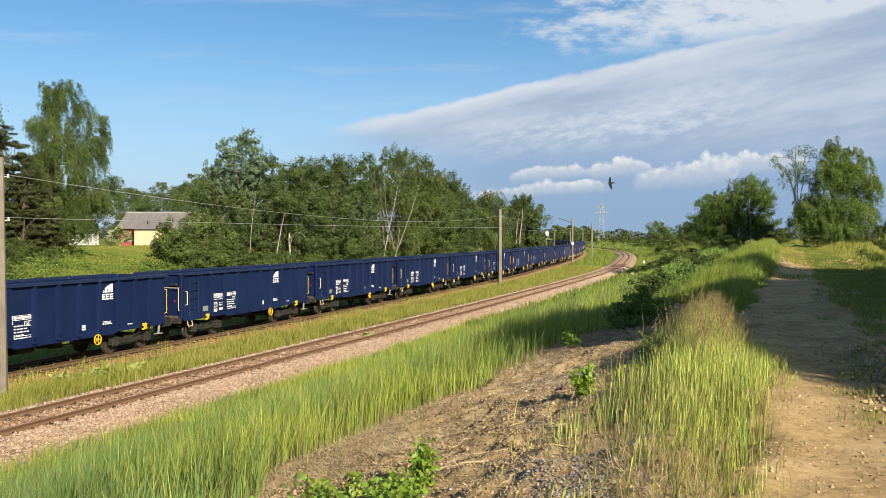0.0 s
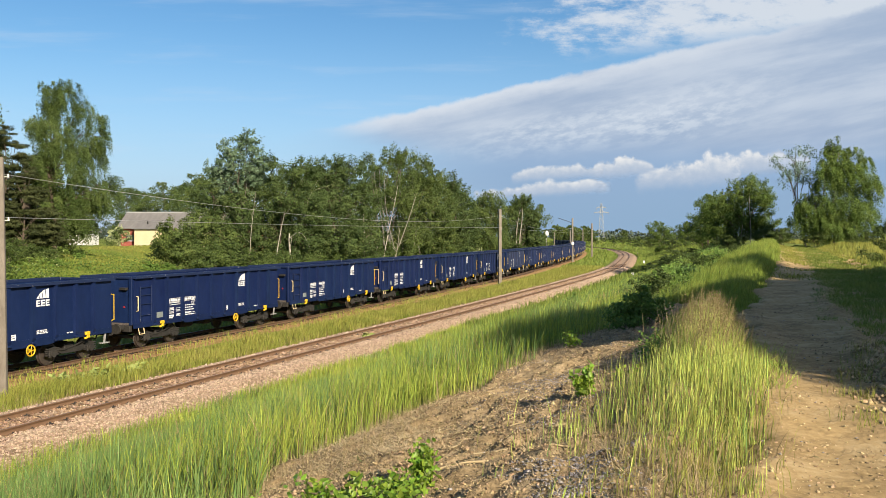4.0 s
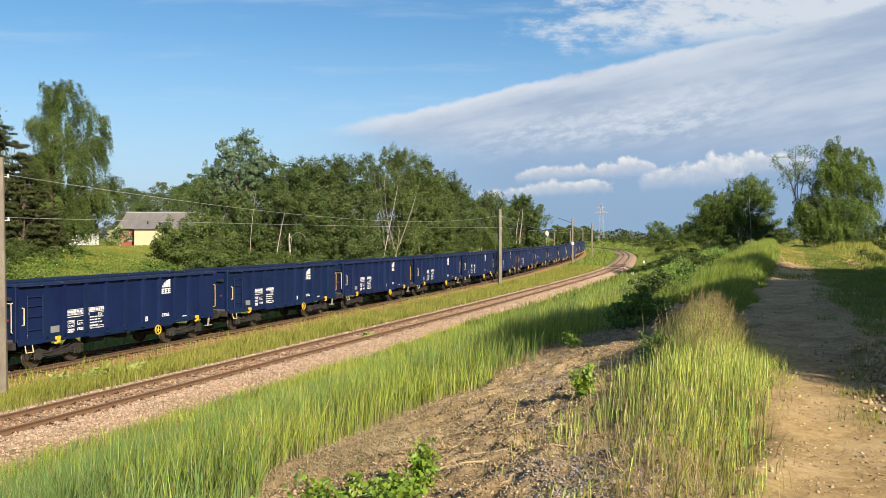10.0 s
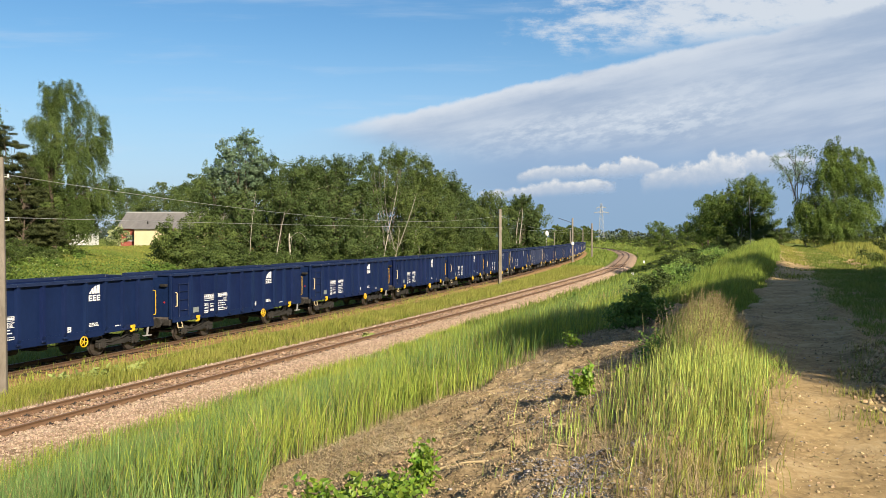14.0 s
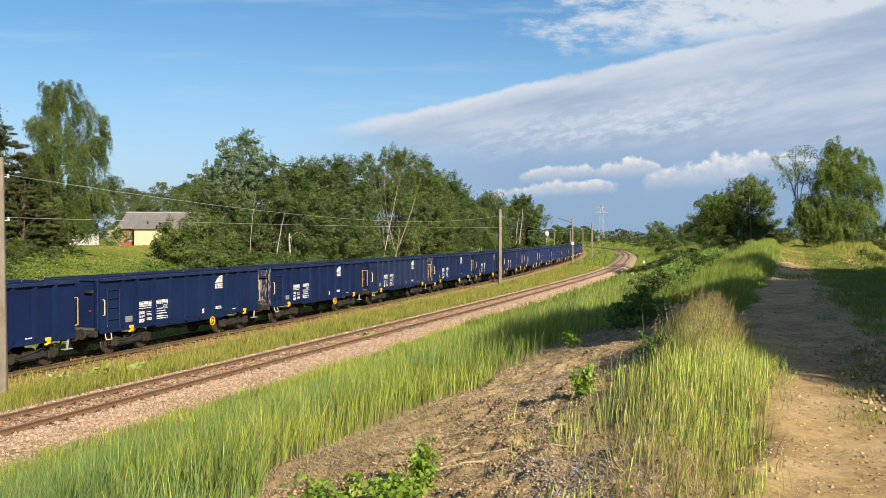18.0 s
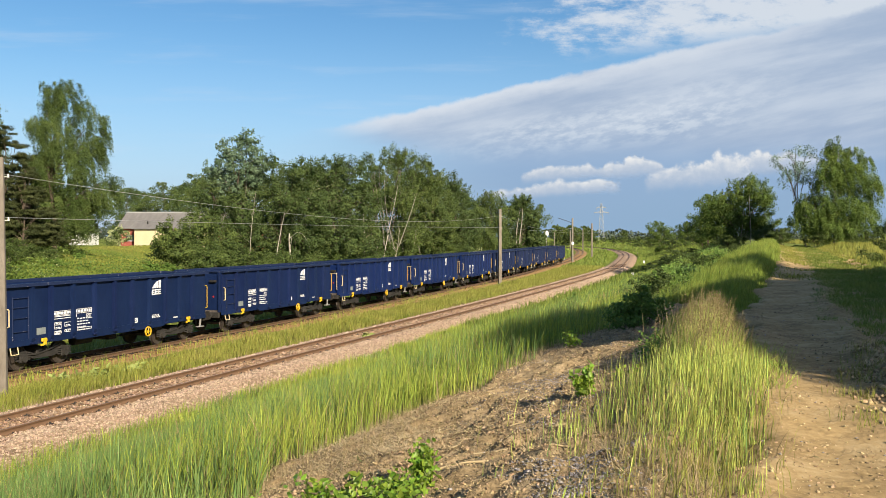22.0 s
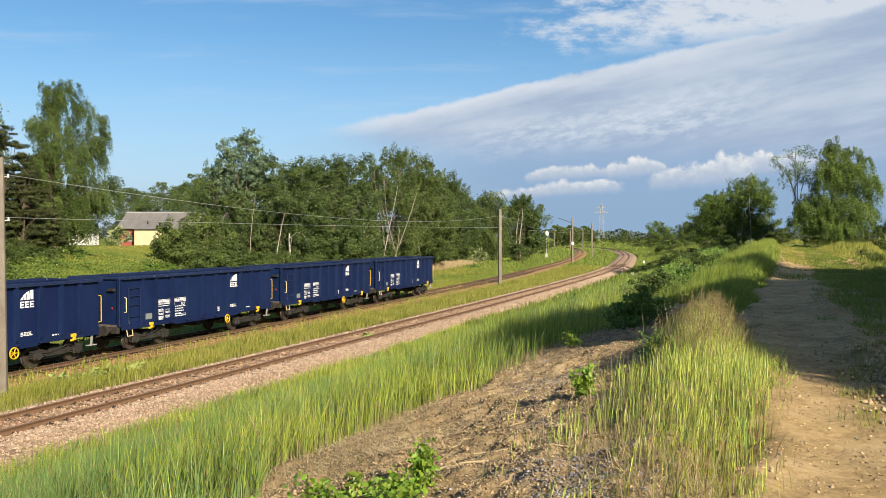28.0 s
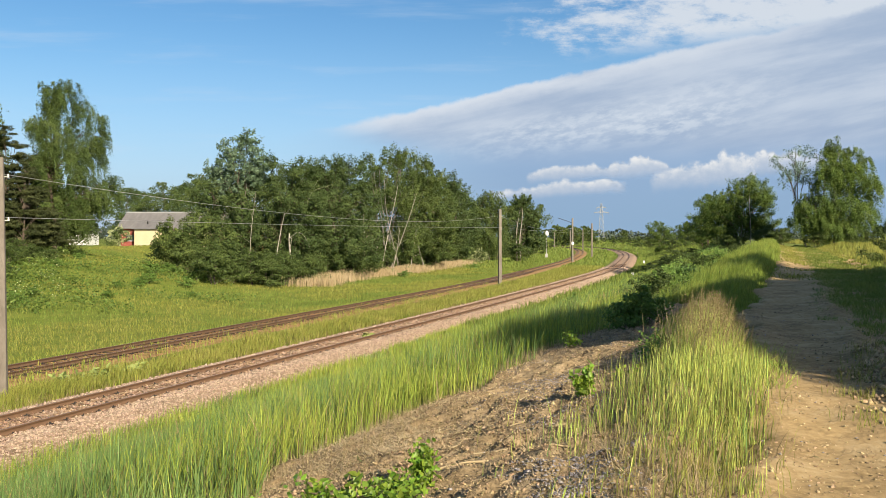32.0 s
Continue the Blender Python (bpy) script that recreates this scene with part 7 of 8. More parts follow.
for k, (x0, z0, x1, z1, y, r) in enumerate([(-18.9, 6.6, -15.8, 12.4, 108.0, 0.07), (-20.6, 3.0, -19.5, 8.2, 103.5, 0.08), (-9.2, 1.0, -6.9, 12.7, 125.5, 0.09), (-8.1, 2.0, -4.0, 11.4, 126.0, 0.07),
                                            (-7.6, -0.4, -6.2, 6.2, 124.5, 0.08), (-11.3, 2.0, -11.0, 10.0, 120.5, 0.08), (-13.5, 1.0, -13.0, 8.0, 115.0, 0.09), (-23.5, 4.0, -22.9, 10.5, 103.0, 0.05), (-5.0, -0.4, -4.4, 5.5, 131.0, 0.08)]):
    leaning_stem(x0, max(z0 - 1.5, float(ground_z(x0, y)) - 0.1) if z0 > 4 else float(ground_z(x0, y)) - 0.1, x1, z1, y, r, k + 3)


# ---- stones, clods and litter ----
def lumps(name, pos, size, mat, rng, label, squash=0.7):
    """Small uneven eight-faced stones."""
    n = len(pos)
    base = np.array([[1, 0, 0], [0, 1, 0], [-1, 0, 0], [0, -1, 0], [0, 0, 1], [0, 0, -1]], float)
    co = base[None] * rng.uniform(0.45, 1.35, (n, 6, 1)) * rng.uniform(0.6, 1.4, (n, 1, 3)) + rng.normal(size=(n, 6, 3)) * 0.24
    a = rng.uniform(0, 2 * np.pi, n)
    c, s = np.cos(a)[:, None], np.sin(a)[:, None]
    co = np.stack([co[..., 0] * c - co[..., 1] * s, co[..., 0] * s + co[..., 1] * c, co[..., 2] * squash], -1)
    co = co * np.asarray(size)[:, None, None] / 2 + pos[:, None]
    tri = np.array([[0, 1, 4], [1, 2, 4], [2, 3, 4], [3, 0, 4], [1, 0, 5], [2, 1, 5], [3, 2, 5], [0, 3, 5]])
    me = quick_mesh(name, co.reshape(-1, 3), tris=(np.arange(n)[:, None, None] * 6 + tri[None]).reshape(-1, 3), mat=mat)
    return tagged(new(name, me), label, "stones", kind="stuff")


def build_stones():
    rng = np.random.default_rng(44)
    y = 12 + 130 * rng.uniform(0, 1, 60000) ** 1.9
    d = rng.uniform(-2.3, 2.75, len(y))
    z = np.interp(d, [-3.0, -2.4, -1.7, 1.7, 2.6, 3.2], [-0.85, -0.50, -0.175, -0.175, -0.50, -0.85])
    x = xn(y) + d / LEAN
    size = rng.uniform(0.035, 0.08, len(y)) * (1 + y / 70)
    brown = (np.abs(d) < 1.0) & (rng.uniform(0, 1, len(y)) < 0.7)
    for sel, mt, lb in ((~brown, "ballast", "loose pinkish crushed ballast stones"), (brown, "rusty_stone", "rust-stained ballast stones between the rails")):
        lumps("ballast_stones", np.stack([x, y, z + 0.015], 1)[sel], size[sel], M[mt], rng, lb)
    y = 13 + 30 * rng.uniform(0, 1, 24000) ** 1.5
    d = np.where(rng.uniform(0, 1, len(y)) < 0.72, rng.uniform(0.85, 2.8, len(y)), rng.uniform(-1.6, -0.85, len(y)))
    z = np.interp(d, [-3.0, -2.4, -1.7, 1.7, 2.6, 3.2], [-0.85, -0.50, -0.175, -0.175, -0.50, -0.85])
    lumps("ballast_stones", np.stack([xn(y) + d / LEAN, y, z + 0.012], 1), rng.uniform(0.04, 0.085, len(y)), M["ballast"], rng, "loose pinkish crushed ballast stones")
    y = 22 + 70 * rng.uniform(0, 1, 9000) ** 1.3
    d = rng.uniform(-1.6, 2.5, len(y))
    x = xf(y) + d / LEAN
    lumps("old_ballast_stones", np.stack([x, y, np.interp(d * 1.15, [-3.0, -2.4, -1.7, 1.7, 2.6, 3.2], [-0.85, -0.50, -0.175, -0.175, -0.50, -0.85]) - 0.085], 1), rng.uniform(0.04, 0.09, len(y)) * (1 + y / 90), M["old_ballast"], rng, "brown stones beside the old track")
    def on_soil(x, y, up):
        return np.stack([x, y, ground_z(x, y) + np.maximum(soil_lift((x - xn(y)) * LEAN, y), 0.0) + up], 1)

    def on_road(x, y, up):
        return np.stack([x, y, ground_z(x, y) + road_lift((x - xn(y)) * LEAN, y) + up], 1)
    y = 4.5 + 19.5 * rng.uniform(0, 1, 60000) ** 1.5
    x = xn(y) + (14.0 + rng.uniform(0, 1, len(y)) * 4.8) / LEAN
    lumps("soil_clods", on_soil(x, y, 0.004), np.minimum(0.05, rng.lognormal(-4.15, 0.42, len(y))), M["clod"], rng, "crumbled dry earth clods")
    # larger clods heaped in patches
    y = 4.5 + 17 * rng.uniform(0, 1, 40000) ** 1.3
    x = xn(y) + (14.2 + rng.uniform(0, 1, len(y)) * 4.2) / LEAN
    ok = (soil_lift((x - xn(y)) * LEAN, y) > 0.02) & (grain(x, y, 1.1, 3) > -0.1)
    x, y = x[ok], y[ok]
    lumps("soil_clods", on_soil(x, y, 0.012 + 0.03 * np.clip(grain(x, y, 2.2, 2), 0, 1)), np.minimum(0.06, rng.lognormal(-3.95, 0.40, len(y))), M["clod"], rng, "heaped lumps of dry broken earth", 0.8)
    y = 4.6 + rng.uniform(0, 1, 15000) ** 1.2 * 13
    x = (0.135 + 0.050 * rng.normal(size=len(y))) * y + 0.1
    ok = grain(x, y, 0.9, 3) > -0.05
    x, y = x[ok], y[ok]
    lumps("pebbles", on_soil(x, y, 0.012), rng.lognormal(-4.05, 0.38, len(y)), M["flint"], rng, "grey pebbles on the bare soil", 0.6)
    # clods at the road's right edge
    y = 7.0 + rng.uniform(0, 1, 7000) ** 0.8 * 4.2
    x = xn(y) + (20.45 + np.abs(rng.normal(size=len(y))) * 0.7 - 0.2 * rng.normal(size=len(y)) + 0.2 * wob(y, y, 0.5)) / LEAN
    ok = wob(x, y, 1.1, 2.0) > -0.35
    x, y = x[ok], y[ok]
    lumps("road_clods", on_road(x, y, 0.01), np.minimum(0.10, rng.lognormal(-3.3, 0.45, len(y))), M["clod"], rng, "brown earth clods heaped beside the road", 0.85)
    y = 4.8 + rng.uniform(0, 1, 12000) ** 1.2 * 16
    x = xn(y) + (19.0 + rng.uniform(0, 2.2, len(y))) / LEAN
    ok = wob(x, y, 1.3, 5.0) + 0.4 * rng.normal(size=len(y)) > 0.15
    x, y = x[ok], y[ok]
    lumps("road_crumbs", on_road(x, y, 0.0), rng.lognormal(-4.1, 0.5, len(y)), M["clod"], rng, "crumbs of earth on the sandy road")
    y = 5 + rng.uniform(0, 1, 1500) * 10
    x = xn(y) + (18.9 + rng.uniform(0, 2.0, len(y))) / LEAN
    me = blades("road_straw", on_road(x, y, 0.006), rng.uniform(0.006, 0.02, len(x)), 0.006, M["straw"], rng, 7.0, foot=0.0)
    tagged(new("road_straw", me), "bits of dry straw lying on the sandy road", "straw", kind="stuff")
    y = rng.uniform(5, 16, 160)
    d = 19.2 + rng.uniform(0, 2.0, len(y))
    x = xn(y) + d / LEAN
    lumps("road_pebbles", on_road(x, y, 0.004), rng.uniform(0.012, 0.035, len(y)), M["flint"], rng, "small stones on the sandy road")


build_stones()


# ---- line poles and wires ----
POLES = [(-14.66, 28.157, 8.1), (6.573, 97.64, 8.6), (27.38, 179.4, 9.3), (37.4, 213.1, 8.8), (54.4, 330.0, 8.4), (51.0, 340.0, 8.0), (52.5, 400.0, 7.5)]


WIRE_Z = [(7.11, 5.665), (7.44, 6.07), (6.9, 5.8), (6.9, 5.8)]


def build_poles():
    for k, (x, y, h) in enumerate(POLES):
        z = float(ground_z(x, y)) - 0.3
        t = thing("line_pole", "weathered concrete line pole beside the tracks", "pole", m=Matrix.Translation((x, y, z)) @ Matrix.Rotation(0.25, 4, "Z"), group="poles along the railway")
        hh = h + 0.3
        for off in ((0.0, -0.34) if k == 0 else (0.0,)):
            bm = nb()
            a = [bm.verts.new((off + sx * (0.15 if k == 0 else 0.20), sy * (0.13 if k == 0 else 0.17), 0)) for sx, sy in ((-1, -1), (1, -1), (1, 1), (-1, 1))]
            b = [bm.verts.new((off + sx * (0.085 if k == 0 else 0.145), sy * (0.085 if k == 0 else 0.13), hh)) for sx, sy in ((-1, -1), (1, -1), (1, 1), (-1, 1))]
            bm.faces.new(a[::-1]), bm.faces.new(b)
            for i in range(4):
                bm.faces.new((a[i], a[(i + 1) % 4], b[(i + 1) % 4], b[i]))
            bmesh.ops.bevel(bm, geom=[e for e in bm.edges], offset=0.02, segments=1, affect="EDGES")
            part("shaft", bm, M["concrete"], t)
        for zz in (WIRE_Z[k][0] - z - 0.1, WIRE_Z[k][1] - z - 0.1) if k < 4 else (7.25, 5.95):
            bm = nb()
            rod(bm, (0.09, 0, zz), (0.22, 0, zz), 0.012, seg=6), rod(bm, (0.22, 0, zz - 0.02), (0.22, 0, zz + 0.10), 0.035, 0.025, 8)
            part("insulator", bm, M["porcelain"], t)
        if k == 2:
            bm = nb()
            rod(bm, (-0.1, 0, 8.6), (-3.4, -0.4, 9.6), 0.05, seg=6)
            part("bracket_arm", bm, M["steel"], t)
            bm = nb()
            box(bm, -0.28, 0.28, -0.19, -0.16, 4.0, 4.55, 0.01)
            part("sign_plate", bm, M["white"], t, "white marker plate")
    def wire(a, b, za, zb, sag):
        g = np.linspace(0, 1, 25)
        p = np.stack([a[0] + (b[0] - a[0]) * g, a[1] + (b[1] - a[1]) * g, za + (zb - za) * g - sag * 4 * g * (1 - g)], 1)
        t = tagged(new("line_wire", tubes("line_wire", [(p, np.full(25, 0.009))], M["wire"], 5)), "thin grey wire strung between the line poles", "wire", "wires of the line")
        return t
    chain = [(-36.5, -41.0)] + POLES[:4]
    heights = [(7.3, 5.9)] + WIRE_Z
    for a, b, ha, hb in zip(chain[:-1], chain[1:], heights[:-1], heights[1:]):
        wire(a, b, ha[0], hb[0], 1.09)
        wire(a, b, ha[1], hb[1], 0.1)


build_poles()


def build_signal():
    x, y = 26.6, 218.0
    t = thing("railway_signal", "railway signal mast seen from behind with white head", "signal", m=Matrix.Translation((x, y, float(ground_z(x, y)))))
    bm = nb()
    rod(bm, (0, 0, -0.2), (0, 0, 6.2), 0.09, 0.07, 10)
    part("mast", bm, M["light_grey"], t)
    bm = nb()
    bmesh.ops.create_uvsphere(bm, u_segments=16, v_segments=10, radius=0.5, matrix=Matrix.Translation((0.1, -0.1, 6.4)) @ Matrix.Diagonal((0.85, 0.35, 1.5, 1)))
    part("head", bm, M["white"], t, "white rounded back plate")
    bm = nb()
    box(bm, -0.5, 0.0, -0.3, 0.2, 5.2, 5.9, 0.05)
    part("lamp_box", bm, M["steel"], t)
    bm = nb()
    box(bm, -0.35, 0.35, -0.35, 0.35, 0.0, 1.25, 0.04)
    part("cabinet", bm, M["light_grey"], t)


build_signal()


def build_markers():
    for x, y, w, h in ((25.6, 114.4, 0.36, 0.55), (38.9, 164.2, 0.30, 0.8), (60.0, 262.0, 0.5, 0.5)):
        t = thing("marker_post", "small white painted marker post beside the track", "marker post", m=Matrix.Translation((x, y, float(ground_z(x, y)))), group="marker posts")
        bm = nb()
        box(bm, -0.06, 0.06, -0.05, 0.05, -0.2, h * 0.7, 0.01)
        part("post", bm, M["concrete"], t)
        bm = nb()
        box(bm, -w / 2, w / 2, -0.09, -0.052, h * 0.35, h * 1.25, 0.015)
        part("plate", bm, M["white"], t)


build_markers()


def build_pylon(x, y, h):
    t = thing("power_pylon", "grey steel lattice power pylon in the distance", "pylon", m=Matrix.Translation((x, y, 0.0)))
    bm = nb()
    wd = lambda z: 1.7 * (1 - z / h) + 0.4
    lv = [0, 5, 10, 14.5, 18.5, 22, 25, h]
    for a, b in zip(lv[:-1], lv[1:]):
        A = [(sx * wd(a), sy * wd(a), a) for sx, sy in ((-1, -1), (1, -1), (1, 1), (-1, 1))]
        B = [(sx * wd(b), sy * wd(b), b) for sx, sy in ((-1, -1), (1, -1), (1, 1), (-1, 1))]
        for i in range(4):
            rod(bm, A[i], B[i], 0.07, seg=4), rod(bm, A[i], B[(i + 1) % 4], 0.045, seg=4), rod(bm, A[(i + 1) % 4], B[i], 0.045, seg=4)
    part("tower", bm, M["pylon"], t)
    for z, w in ((22.0, 5.2), (25.5, 3.4)):
        bm = nb()
        for s in (-1, 1):
            rod(bm, (0, 0, z + 0.9), (s * w, 0, z), 0.14, seg=4), rod(bm, (0, 0, z), (s * w, 0, z), 0.14, seg=4)
            rod(bm, (s * w, 0, z), (s * w, 0, z - 1.6), 0.10, seg=4)
        part("cross_arm", bm, M["pylon"], t)


build_pylon(112.0, 600.0, 29.0)


# ---- farm building behind the hill ----
def build_house():
    x0, y0 = -58.5, 152.0
    z = float(ground_z(-48.0, 150.0)) - 0.1
    t = thing("farm_building", "low farm building with red and cream walls and grey sheet roof", "house", m=Matrix.Translation((x0, y0, z)))
    bm = nb()
    box(bm, 0, 24.0, 2.0, 11.0, -0.5, 3.3)
    part("wall", bm, M["brick_red"], t, "red painted wall")
    bm = nb()
    box(bm, 3.4, 17.5, -0.6, 1.996, -0.5, 3.2)
    part("annex_wall", bm, M["plaster"], t, "cream plastered wall")
    bm = nb()
    for s, (ya, yb) in enumerate(((1.3, 6.5), (11.7, 6.5))):
        pr = [(ya, 3.25), (yb, 6.2), (yb, 6.32), (ya, 3.37)]
        a = [bm.verts.new((-0.6, q, zz)) for q, zz in pr]
        b = [bm.verts.new((24.6, q, zz)) for q, zz in pr]
        bm.faces.new(a), bm.faces.new(b[::-1])
        for i in range(4):
            bm.faces.new((a[i], b[i], b[(i + 1) % 4], a[(i + 1) % 4]))
    bmesh.ops.recalc_face_normals(bm, faces=bm.faces)
    rf = part("roof", bm, M["roof"], t, "grey corrugated sheet roof")
    bm = nb()
    rod(bm, (-0.6, 6.5, 6.34), (24.6, 6.5, 6.34), 0.14, seg=8)
    part("ridge_cap", bm, M["light_grey"], rf)
    bm = nb()
    prism(bm, [(0, 0)] * 0 or [(3.1, 0.0), (17.8, 0.0), (17.8, 0.1), (3.1, 0.1)], -1.0, 3.6)
    o = part("annex_roof", bm, M["roof"], t, m=Matrix.Translation((0, 0, 3.22)) @ Matrix.Rotation(radians(21), 4, "X") @ Matrix.Translation((0, 0, 0.3)))
    bm = nb()
    rod(bm, (5.2, 1.2, 3.6), (5.2, 1.2, 4.7), 0.10, seg=8)
    part("vent_pipe", bm, M["steel"], t)
    for x in (1.0, 20.0):
        bm = nb()
        box(bm, x, x + 1.6, 1.93, 1.99, 1.1, 2.2, 0.01)
        w = part("window", bm, M["glass_dark"], t)
        bm = nb()
        box(bm, x - 0.1, x + 1.7, 1.88, 1.99, 1.0, 1.1)
        part("window_sill", bm, M["white"], w)
        bm = nb()
        for xx in (x + 0.5, x + 1.05):
            box(bm, xx, xx + 0.06, 1.90, 1.925, 1.1, 2.2)
        part("window_bar", bm, M["white"], w)
    x0, y0 = -72.0, 168.0
    t = thing("shed", "white walled shed half hidden by trees", "shed", m=Matrix.Translation((x0, y0, float(ground_z(x0, y0)) - 0.1)))
    bm = nb()
    box(bm, -2.6, 1.4, 0, 6, -0.3, 2.7)
    part("wall", bm, M["white"], t)
    bm = nb()
    prism(bm, [(-3.0, 2.7), (1.8, 2.7), (1.8, 2.9), (-3.0, 2.9)], -0.5, 6.5)
    part("roof", bm, M["roof"], t)


build_house()


# ---- distance ----
def far_woods():
    rng = np.random.default_rng(9)
    for (a0, a1, dist, h, n, nm) in ((-0.9, 0.9, 1500, 17, 16000, "far_woods"), (0.19, 0.40, 780, 6, 2500, "far_woods"), (-0.55, -0.18, 420, 15, 9000, "far_woods")):
        a = rng.uniform(a0, a1, n)
        r = dist * rng.uniform(0.97, 1.05, n)
        top = h * (0.75 + 0.3 * wob(a * 60, a * 22, 1.0) + 0.15 * wob(a * 310, a, 1.0))
        x, y = np.tan(a) * r, r
        z = ground_z(x, y) + rng.uniform(0, 1, n) ** 0.7 * top
        me = leaf_mesh(nm, np.stack([x, y, z], 1), rng.uniform(0.5, 1.2, n) * dist * 0.0032, M["far_green"], rng, 0.8)
        tagged(new(nm, me), "hazy dark green woods on the horizon", "woods", kind="stuff")


far_woods()


def cloud_material(seed, a, b):
    """A heaped cloud a wide and b high: an even foot, billowing bright tops."""
    m = bpy.data.materials.new("cumulus_cloud")
    m.use_nodes = True
    k = Net(m.node_tree)
    co = k.n("ShaderNodeTexCoord").outputs["Object"]
    sep = k.n("ShaderNodeSeparateXYZ", {0: co})
    x, z = sep.outputs[0], sep.outputs[2]
    flat = k.n("ShaderNodeCombineXYZ", {0: x, 1: z, 2: seed * 40.0}).outputs[0]
    line = k.n("ShaderNodeCombineXYZ", {0: x, 1: k.math("MULTIPLY", z, 0.45), 2: seed * 90.0}).outputs[0]
    swell = k.noise(line, 1.5 / a, 3.0, 0.5)
    fluff = k.math("SUBTRACT", k.noise(flat, 0.030, 6.0, 0.60), 0.5)
    puff = k.math("SUBTRACT", k.noise(flat, 0.011, 2.0, 0.45), 0.5)
    xa, zb = k.math("DIVIDE", x, a), k.math("DIVIDE", k.math("MULTIPLY_ADD", x, -0.07, z), b)
    dome = k.math("SQRT", k.math("MAXIMUM", k.math("SUBTRACT", 1.0, k.math("MULTIPLY", xa, xa)), 0.0))
    top = k.math("MULTIPLY", dome, k.math("MULTIPLY_ADD", swell, 2.6, -0.35))
    e = k.math("ADD", k.math("SUBTRACT", top, zb), k.math("ADD", k.math("MULTIPLY", fluff, 0.7), k.math("MULTIPLY", puff, 1.1)))
    foot = k.step(k.math("ADD", zb, k.math("MULTIPLY", fluff, 0.5)), -0.75, 0.05)
    side = k.step(k.math("ADD", dome, k.math("MULTIPLY", fluff, 0.5)), 0.15, 0.6)
    alpha = k.math("MULTIPLY", k.math("MULTIPLY", k.step(e, 0.0, 0.38), k.math("MULTIPLY", foot, side)), 0.9)
    lit = k.step(k.math("ADD", k.math("MULTIPLY", zb, 0.55), k.math("ADD", k.math("MULTIPLY", e, -0.30), k.math("MULTIPLY", fluff, 1.1))), -0.35, 0.55)
    col = k.mix(lit, rgb(0.50, 0.58, 0.70), rgb(0.92, 0.91, 0.89))
    em = k.n("ShaderNodeEmission", {"Color": col, "Strength": 0.49})
    tr = k.n("ShaderNodeBsdfTransparent")
    mx = k.n("ShaderNodeMixShader", {0: alpha, 1: tr.outputs[0], 2: em.outputs[0]})
    out = k.n("ShaderNodeOutputMaterial")
    k.link(mx.outputs[0], out.inputs[0])
    return m


def cloud_sheet(name, x, y, z, w, h, mat, label):
    n = 12
    gx, gz = np.meshgrid(np.linspace(-w / 2, w / 2, n), np.linspace(-h / 2, h / 2, 4))
    co = np.stack([gx, 0.00008 * gx ** 2, gz], -1).reshape(-1, 3)
    me = quick_mesh(name, co, quads=grid_faces(4, n), mat=mat)
    o = tagged(new(name, me), label, "cloud", kind="structure")
    o.matrix_basis = Matrix.Translation((x, y, z))
    o.visible_shadow = False
    return o


CLOUDS = []
for k, (x, z, a, b) in enumerate(((345.0, 168.0, 250.0, 40.0), (400.0, 232.0, 170.0, 44.0), (640.0, 246.0, 120.0, 50.0), (880.0, 226.0, 200.0, 80.0), (1190.0, 270.0, 150.0, 66.0))):
    y = 3000.0 + 25.0 * k
    CLOUDS.append((cloud_sheet("backdrop_cloud", x, y, z, a * 3.4, b * 4.0, cloud_material(k + 1.0, a, b), "white heaped cloud low in the grey-blue sky"), x, y, z))


# ---- bird ----
def build_bird():
    t = thing("bird", "dark bird in flapping flight", "bird")
    bm = nb()
    bmesh.ops.create_uvsphere(bm, u_segments=12, v_segments=8, radius=1.0, matrix=Matrix.Diagonal((0.20, 0.055, 0.055, 1)))
    bmesh.ops.create_uvsphere(bm, u_segments=10, v_segments=8, radius=0.05, matrix=Matrix.Translation((0.20, 0, 0.02)))
    rod(bm, (0.23, 0, 0.02), (0.31, 0, 0.01), 0.018, 0.003, 6)
    body = part("body", bm, M["black"], t)
    bm = nb()
    prism(bm, [(-0.16, 0.0), (-0.36, 0.0), (-0.34, 0.012), (-0.16, 0.015)], -0.06, 0.06)
    part("tail", bm, M["black"], t)
    wings = []
    for s in (-1, 1):
        bm = nb()
        out = [(0.11, 0.0), (0.15, 0.24), (0.02, 0.56), (-0.10, 0.60), (-0.07, 0.28), (-0.11, 0.0)]
        a = [bm.verts.new((x, s * y, 0.008)) for x, y in out]
        b = [bm.verts.new((x, s * y, -0.004)) for x, y in out]
        bm.faces.new(a), bm.faces.new(b[::-1])
        for i in range(6):
            bm.faces.new((a[i], b[i], b[(i + 1) % 6], a[(i + 1) % 6]))
        bmesh.ops.recalc_face_normals(bm, faces=bm.faces)
        wings.append(part("wing", bm, M["black"], t))
    return t, wings


bird, wings = build_bird()

add_sleepers(NEAR, 0.0, track_near, 30, 190, 0.0)
add_sleepers(FAR, Z_FAR, track_far, 10, 120, 0.03)


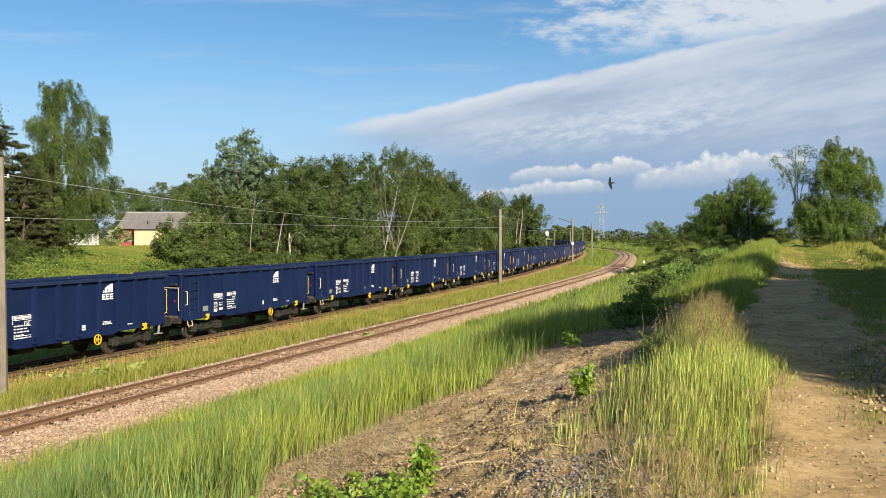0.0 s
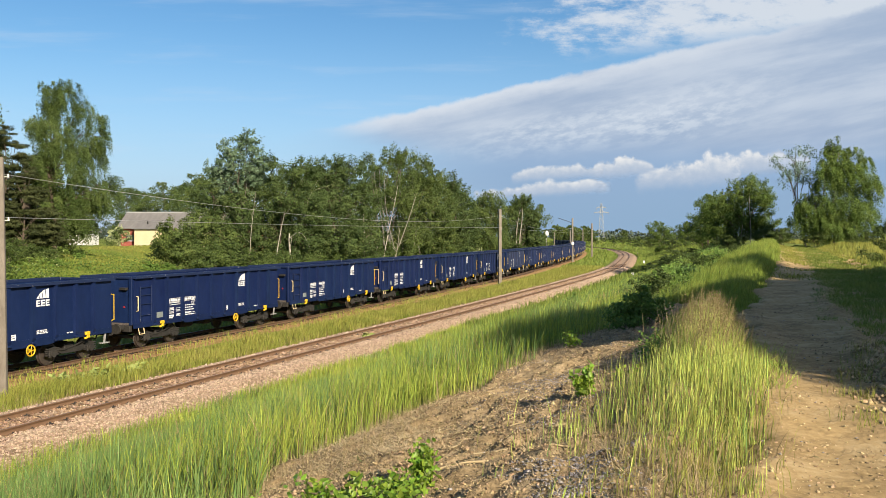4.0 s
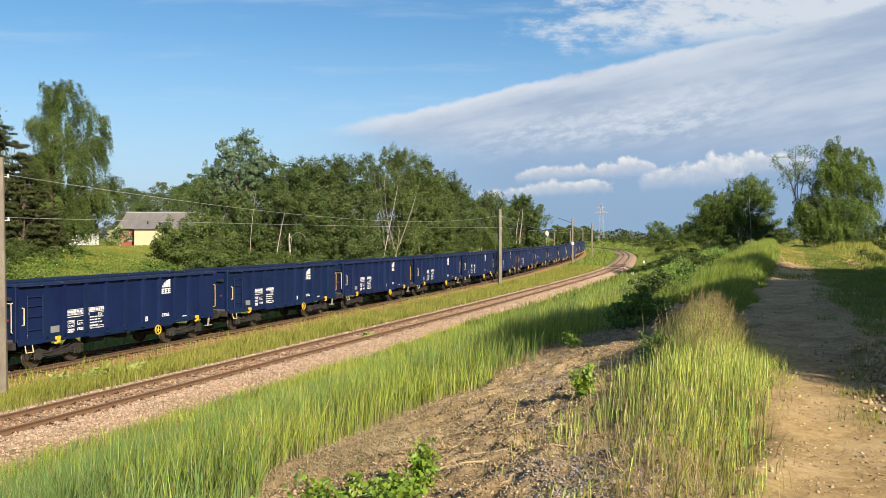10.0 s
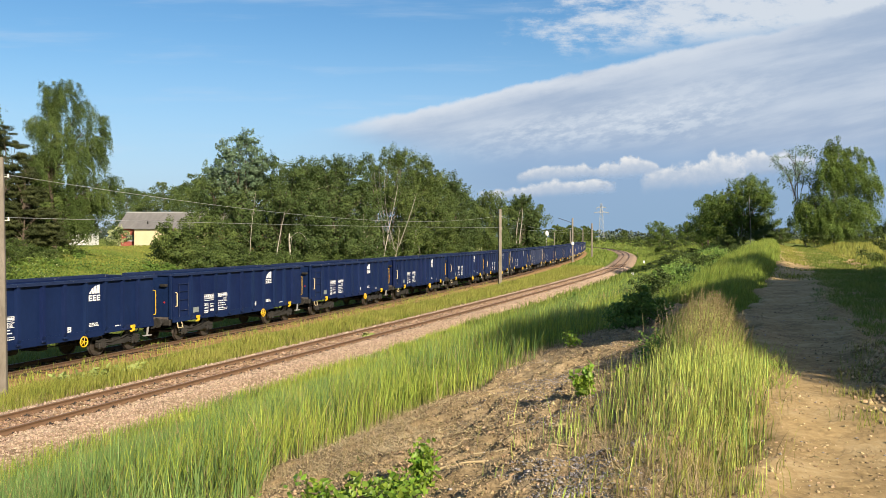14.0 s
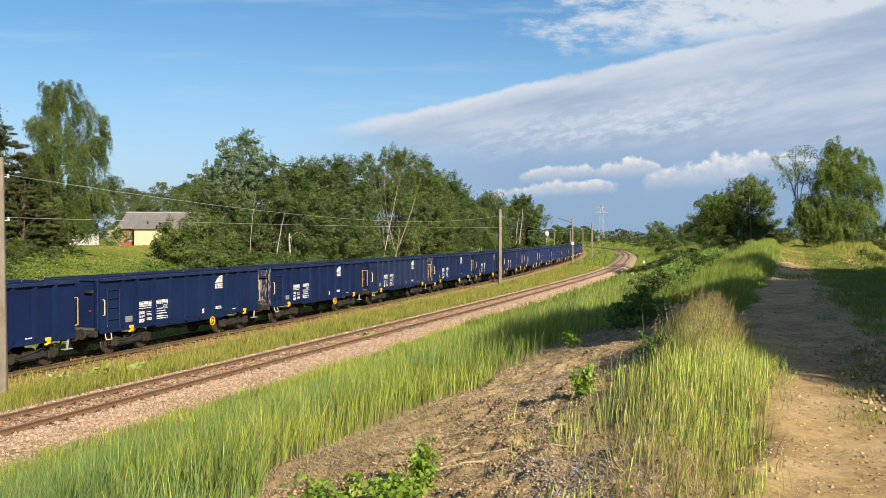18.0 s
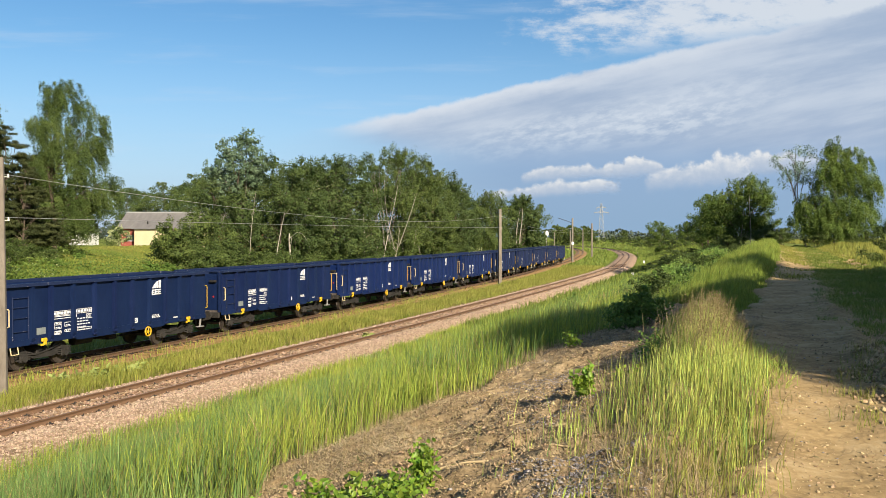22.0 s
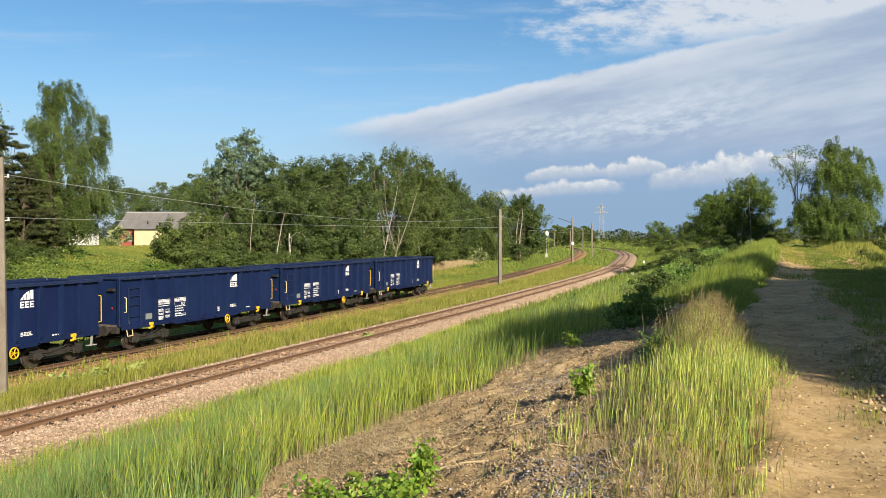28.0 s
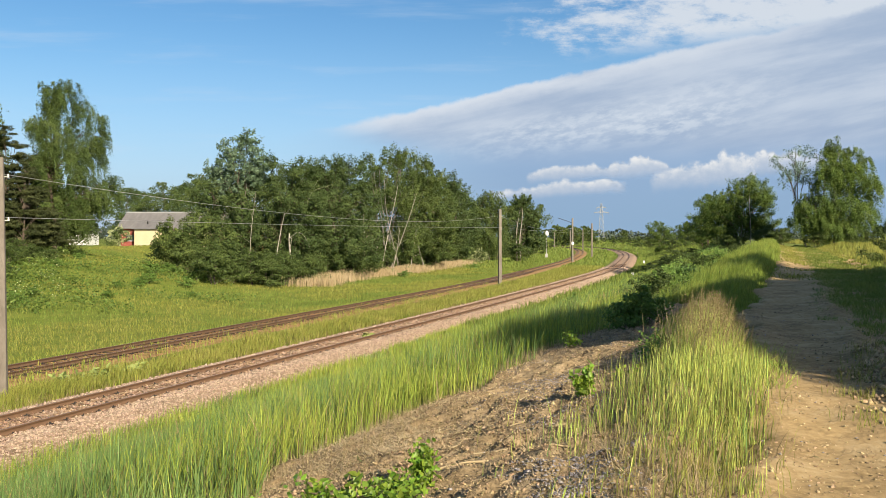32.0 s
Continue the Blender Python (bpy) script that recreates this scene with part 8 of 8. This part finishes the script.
# ---- what moves ----
def motions():
    for i, w in enumerate(wagons):
        walk(w, wagon_rows(i))
    # wheels turn while their wagon runs through the near stretch
    for i, w in enumerate(wagons):
        reach = [k / FPS for k in range(0, 961) if 8 < TAIL_LOGO - gone(k / FPS) - PITCH * i - LOGO_AT < 95]
        if len(reach) < 2:
            continue
        for o in w.children_recursive:
            if o.name.startswith("wheelset"):
                base = o.matrix_basis.copy()
                rows = [(t, base @ Matrix.Rotation(-(gone(t) - gone(reach[0])) / 0.46, 4, "Y")) for t in reach]
                if reach[0] > 0:
                    rows.insert(0, (0.0, rows[0][1]))
                if reach[-1] < 31.99:
                    rows.append((32.0, rows[-1][1]))
                walk(o, rows)
    # crowns give way to the wind
    for k, t in enumerate(SWAYING):
        for o in t.children:
            if o.name.startswith("crown"):
                rows = []
                for q in np.arange(0.0, 32.01, 0.8):
                    g = math.sin(q * 1.55 + k * 1.3) + 0.6 * math.sin(q * 2.7 + k * 2.1)
                    rows.append((q, pose(0, 0, 0, 0.10 * math.sin(q * 1.9 + k), 0.22 * g + 0.1, 0)))
                walk(o, rows)
    for o, x, y, z in CLOUDS:
        walk(o, [(t, Matrix.Translation((x + 1.95 * t, y, z))) for t in (0.0, 16.0, 32.0)])
    rows = []
    for t, x, y, z in BIRD:
        rows.append((t, pose(x, y, z, 62 - 56 * min(1.0, t), 8, 168)))
    walk(bird, rows)
    for s, wg in zip((-1, 1), wings):
        walk(wg, [(t, pose(0, 0, 0.02, s * 38 * math.sin(t * 2 * math.pi * 3.6), 0, 0)) for t in list(np.arange(0, 2.6, 0.07)) + [2.8, 32.0]])


BIRD = [(0, 14.8, 75, 9.73), (0.1, 10.75, 72, 10.88), (0.2, 7.08, 69, 11.84), (0.3, 3.7, 66, 13.04), (0.4, 0.94, 64, 13.9), (0.5, -1.13, 63, 14.52), (0.6, -2.73, 64, 15.18), (0.7, -4.05, 66, 15.81), (0.8, -5.62, 68, 16.54), (0.9, -7.33, 70, 17.35), (1.0, -9.28, 71, 18.38), (1.2, -12.02, 73, 20.8), (1.4, -12.87, 76, 22.96), (1.6, -12.48, 80, 25.67), (1.8, -12.26, 84, 28.49), (2.2, -11.64, 90, 33.77), (32.0, 900.0, 2500.0, 300.0)]
motions()
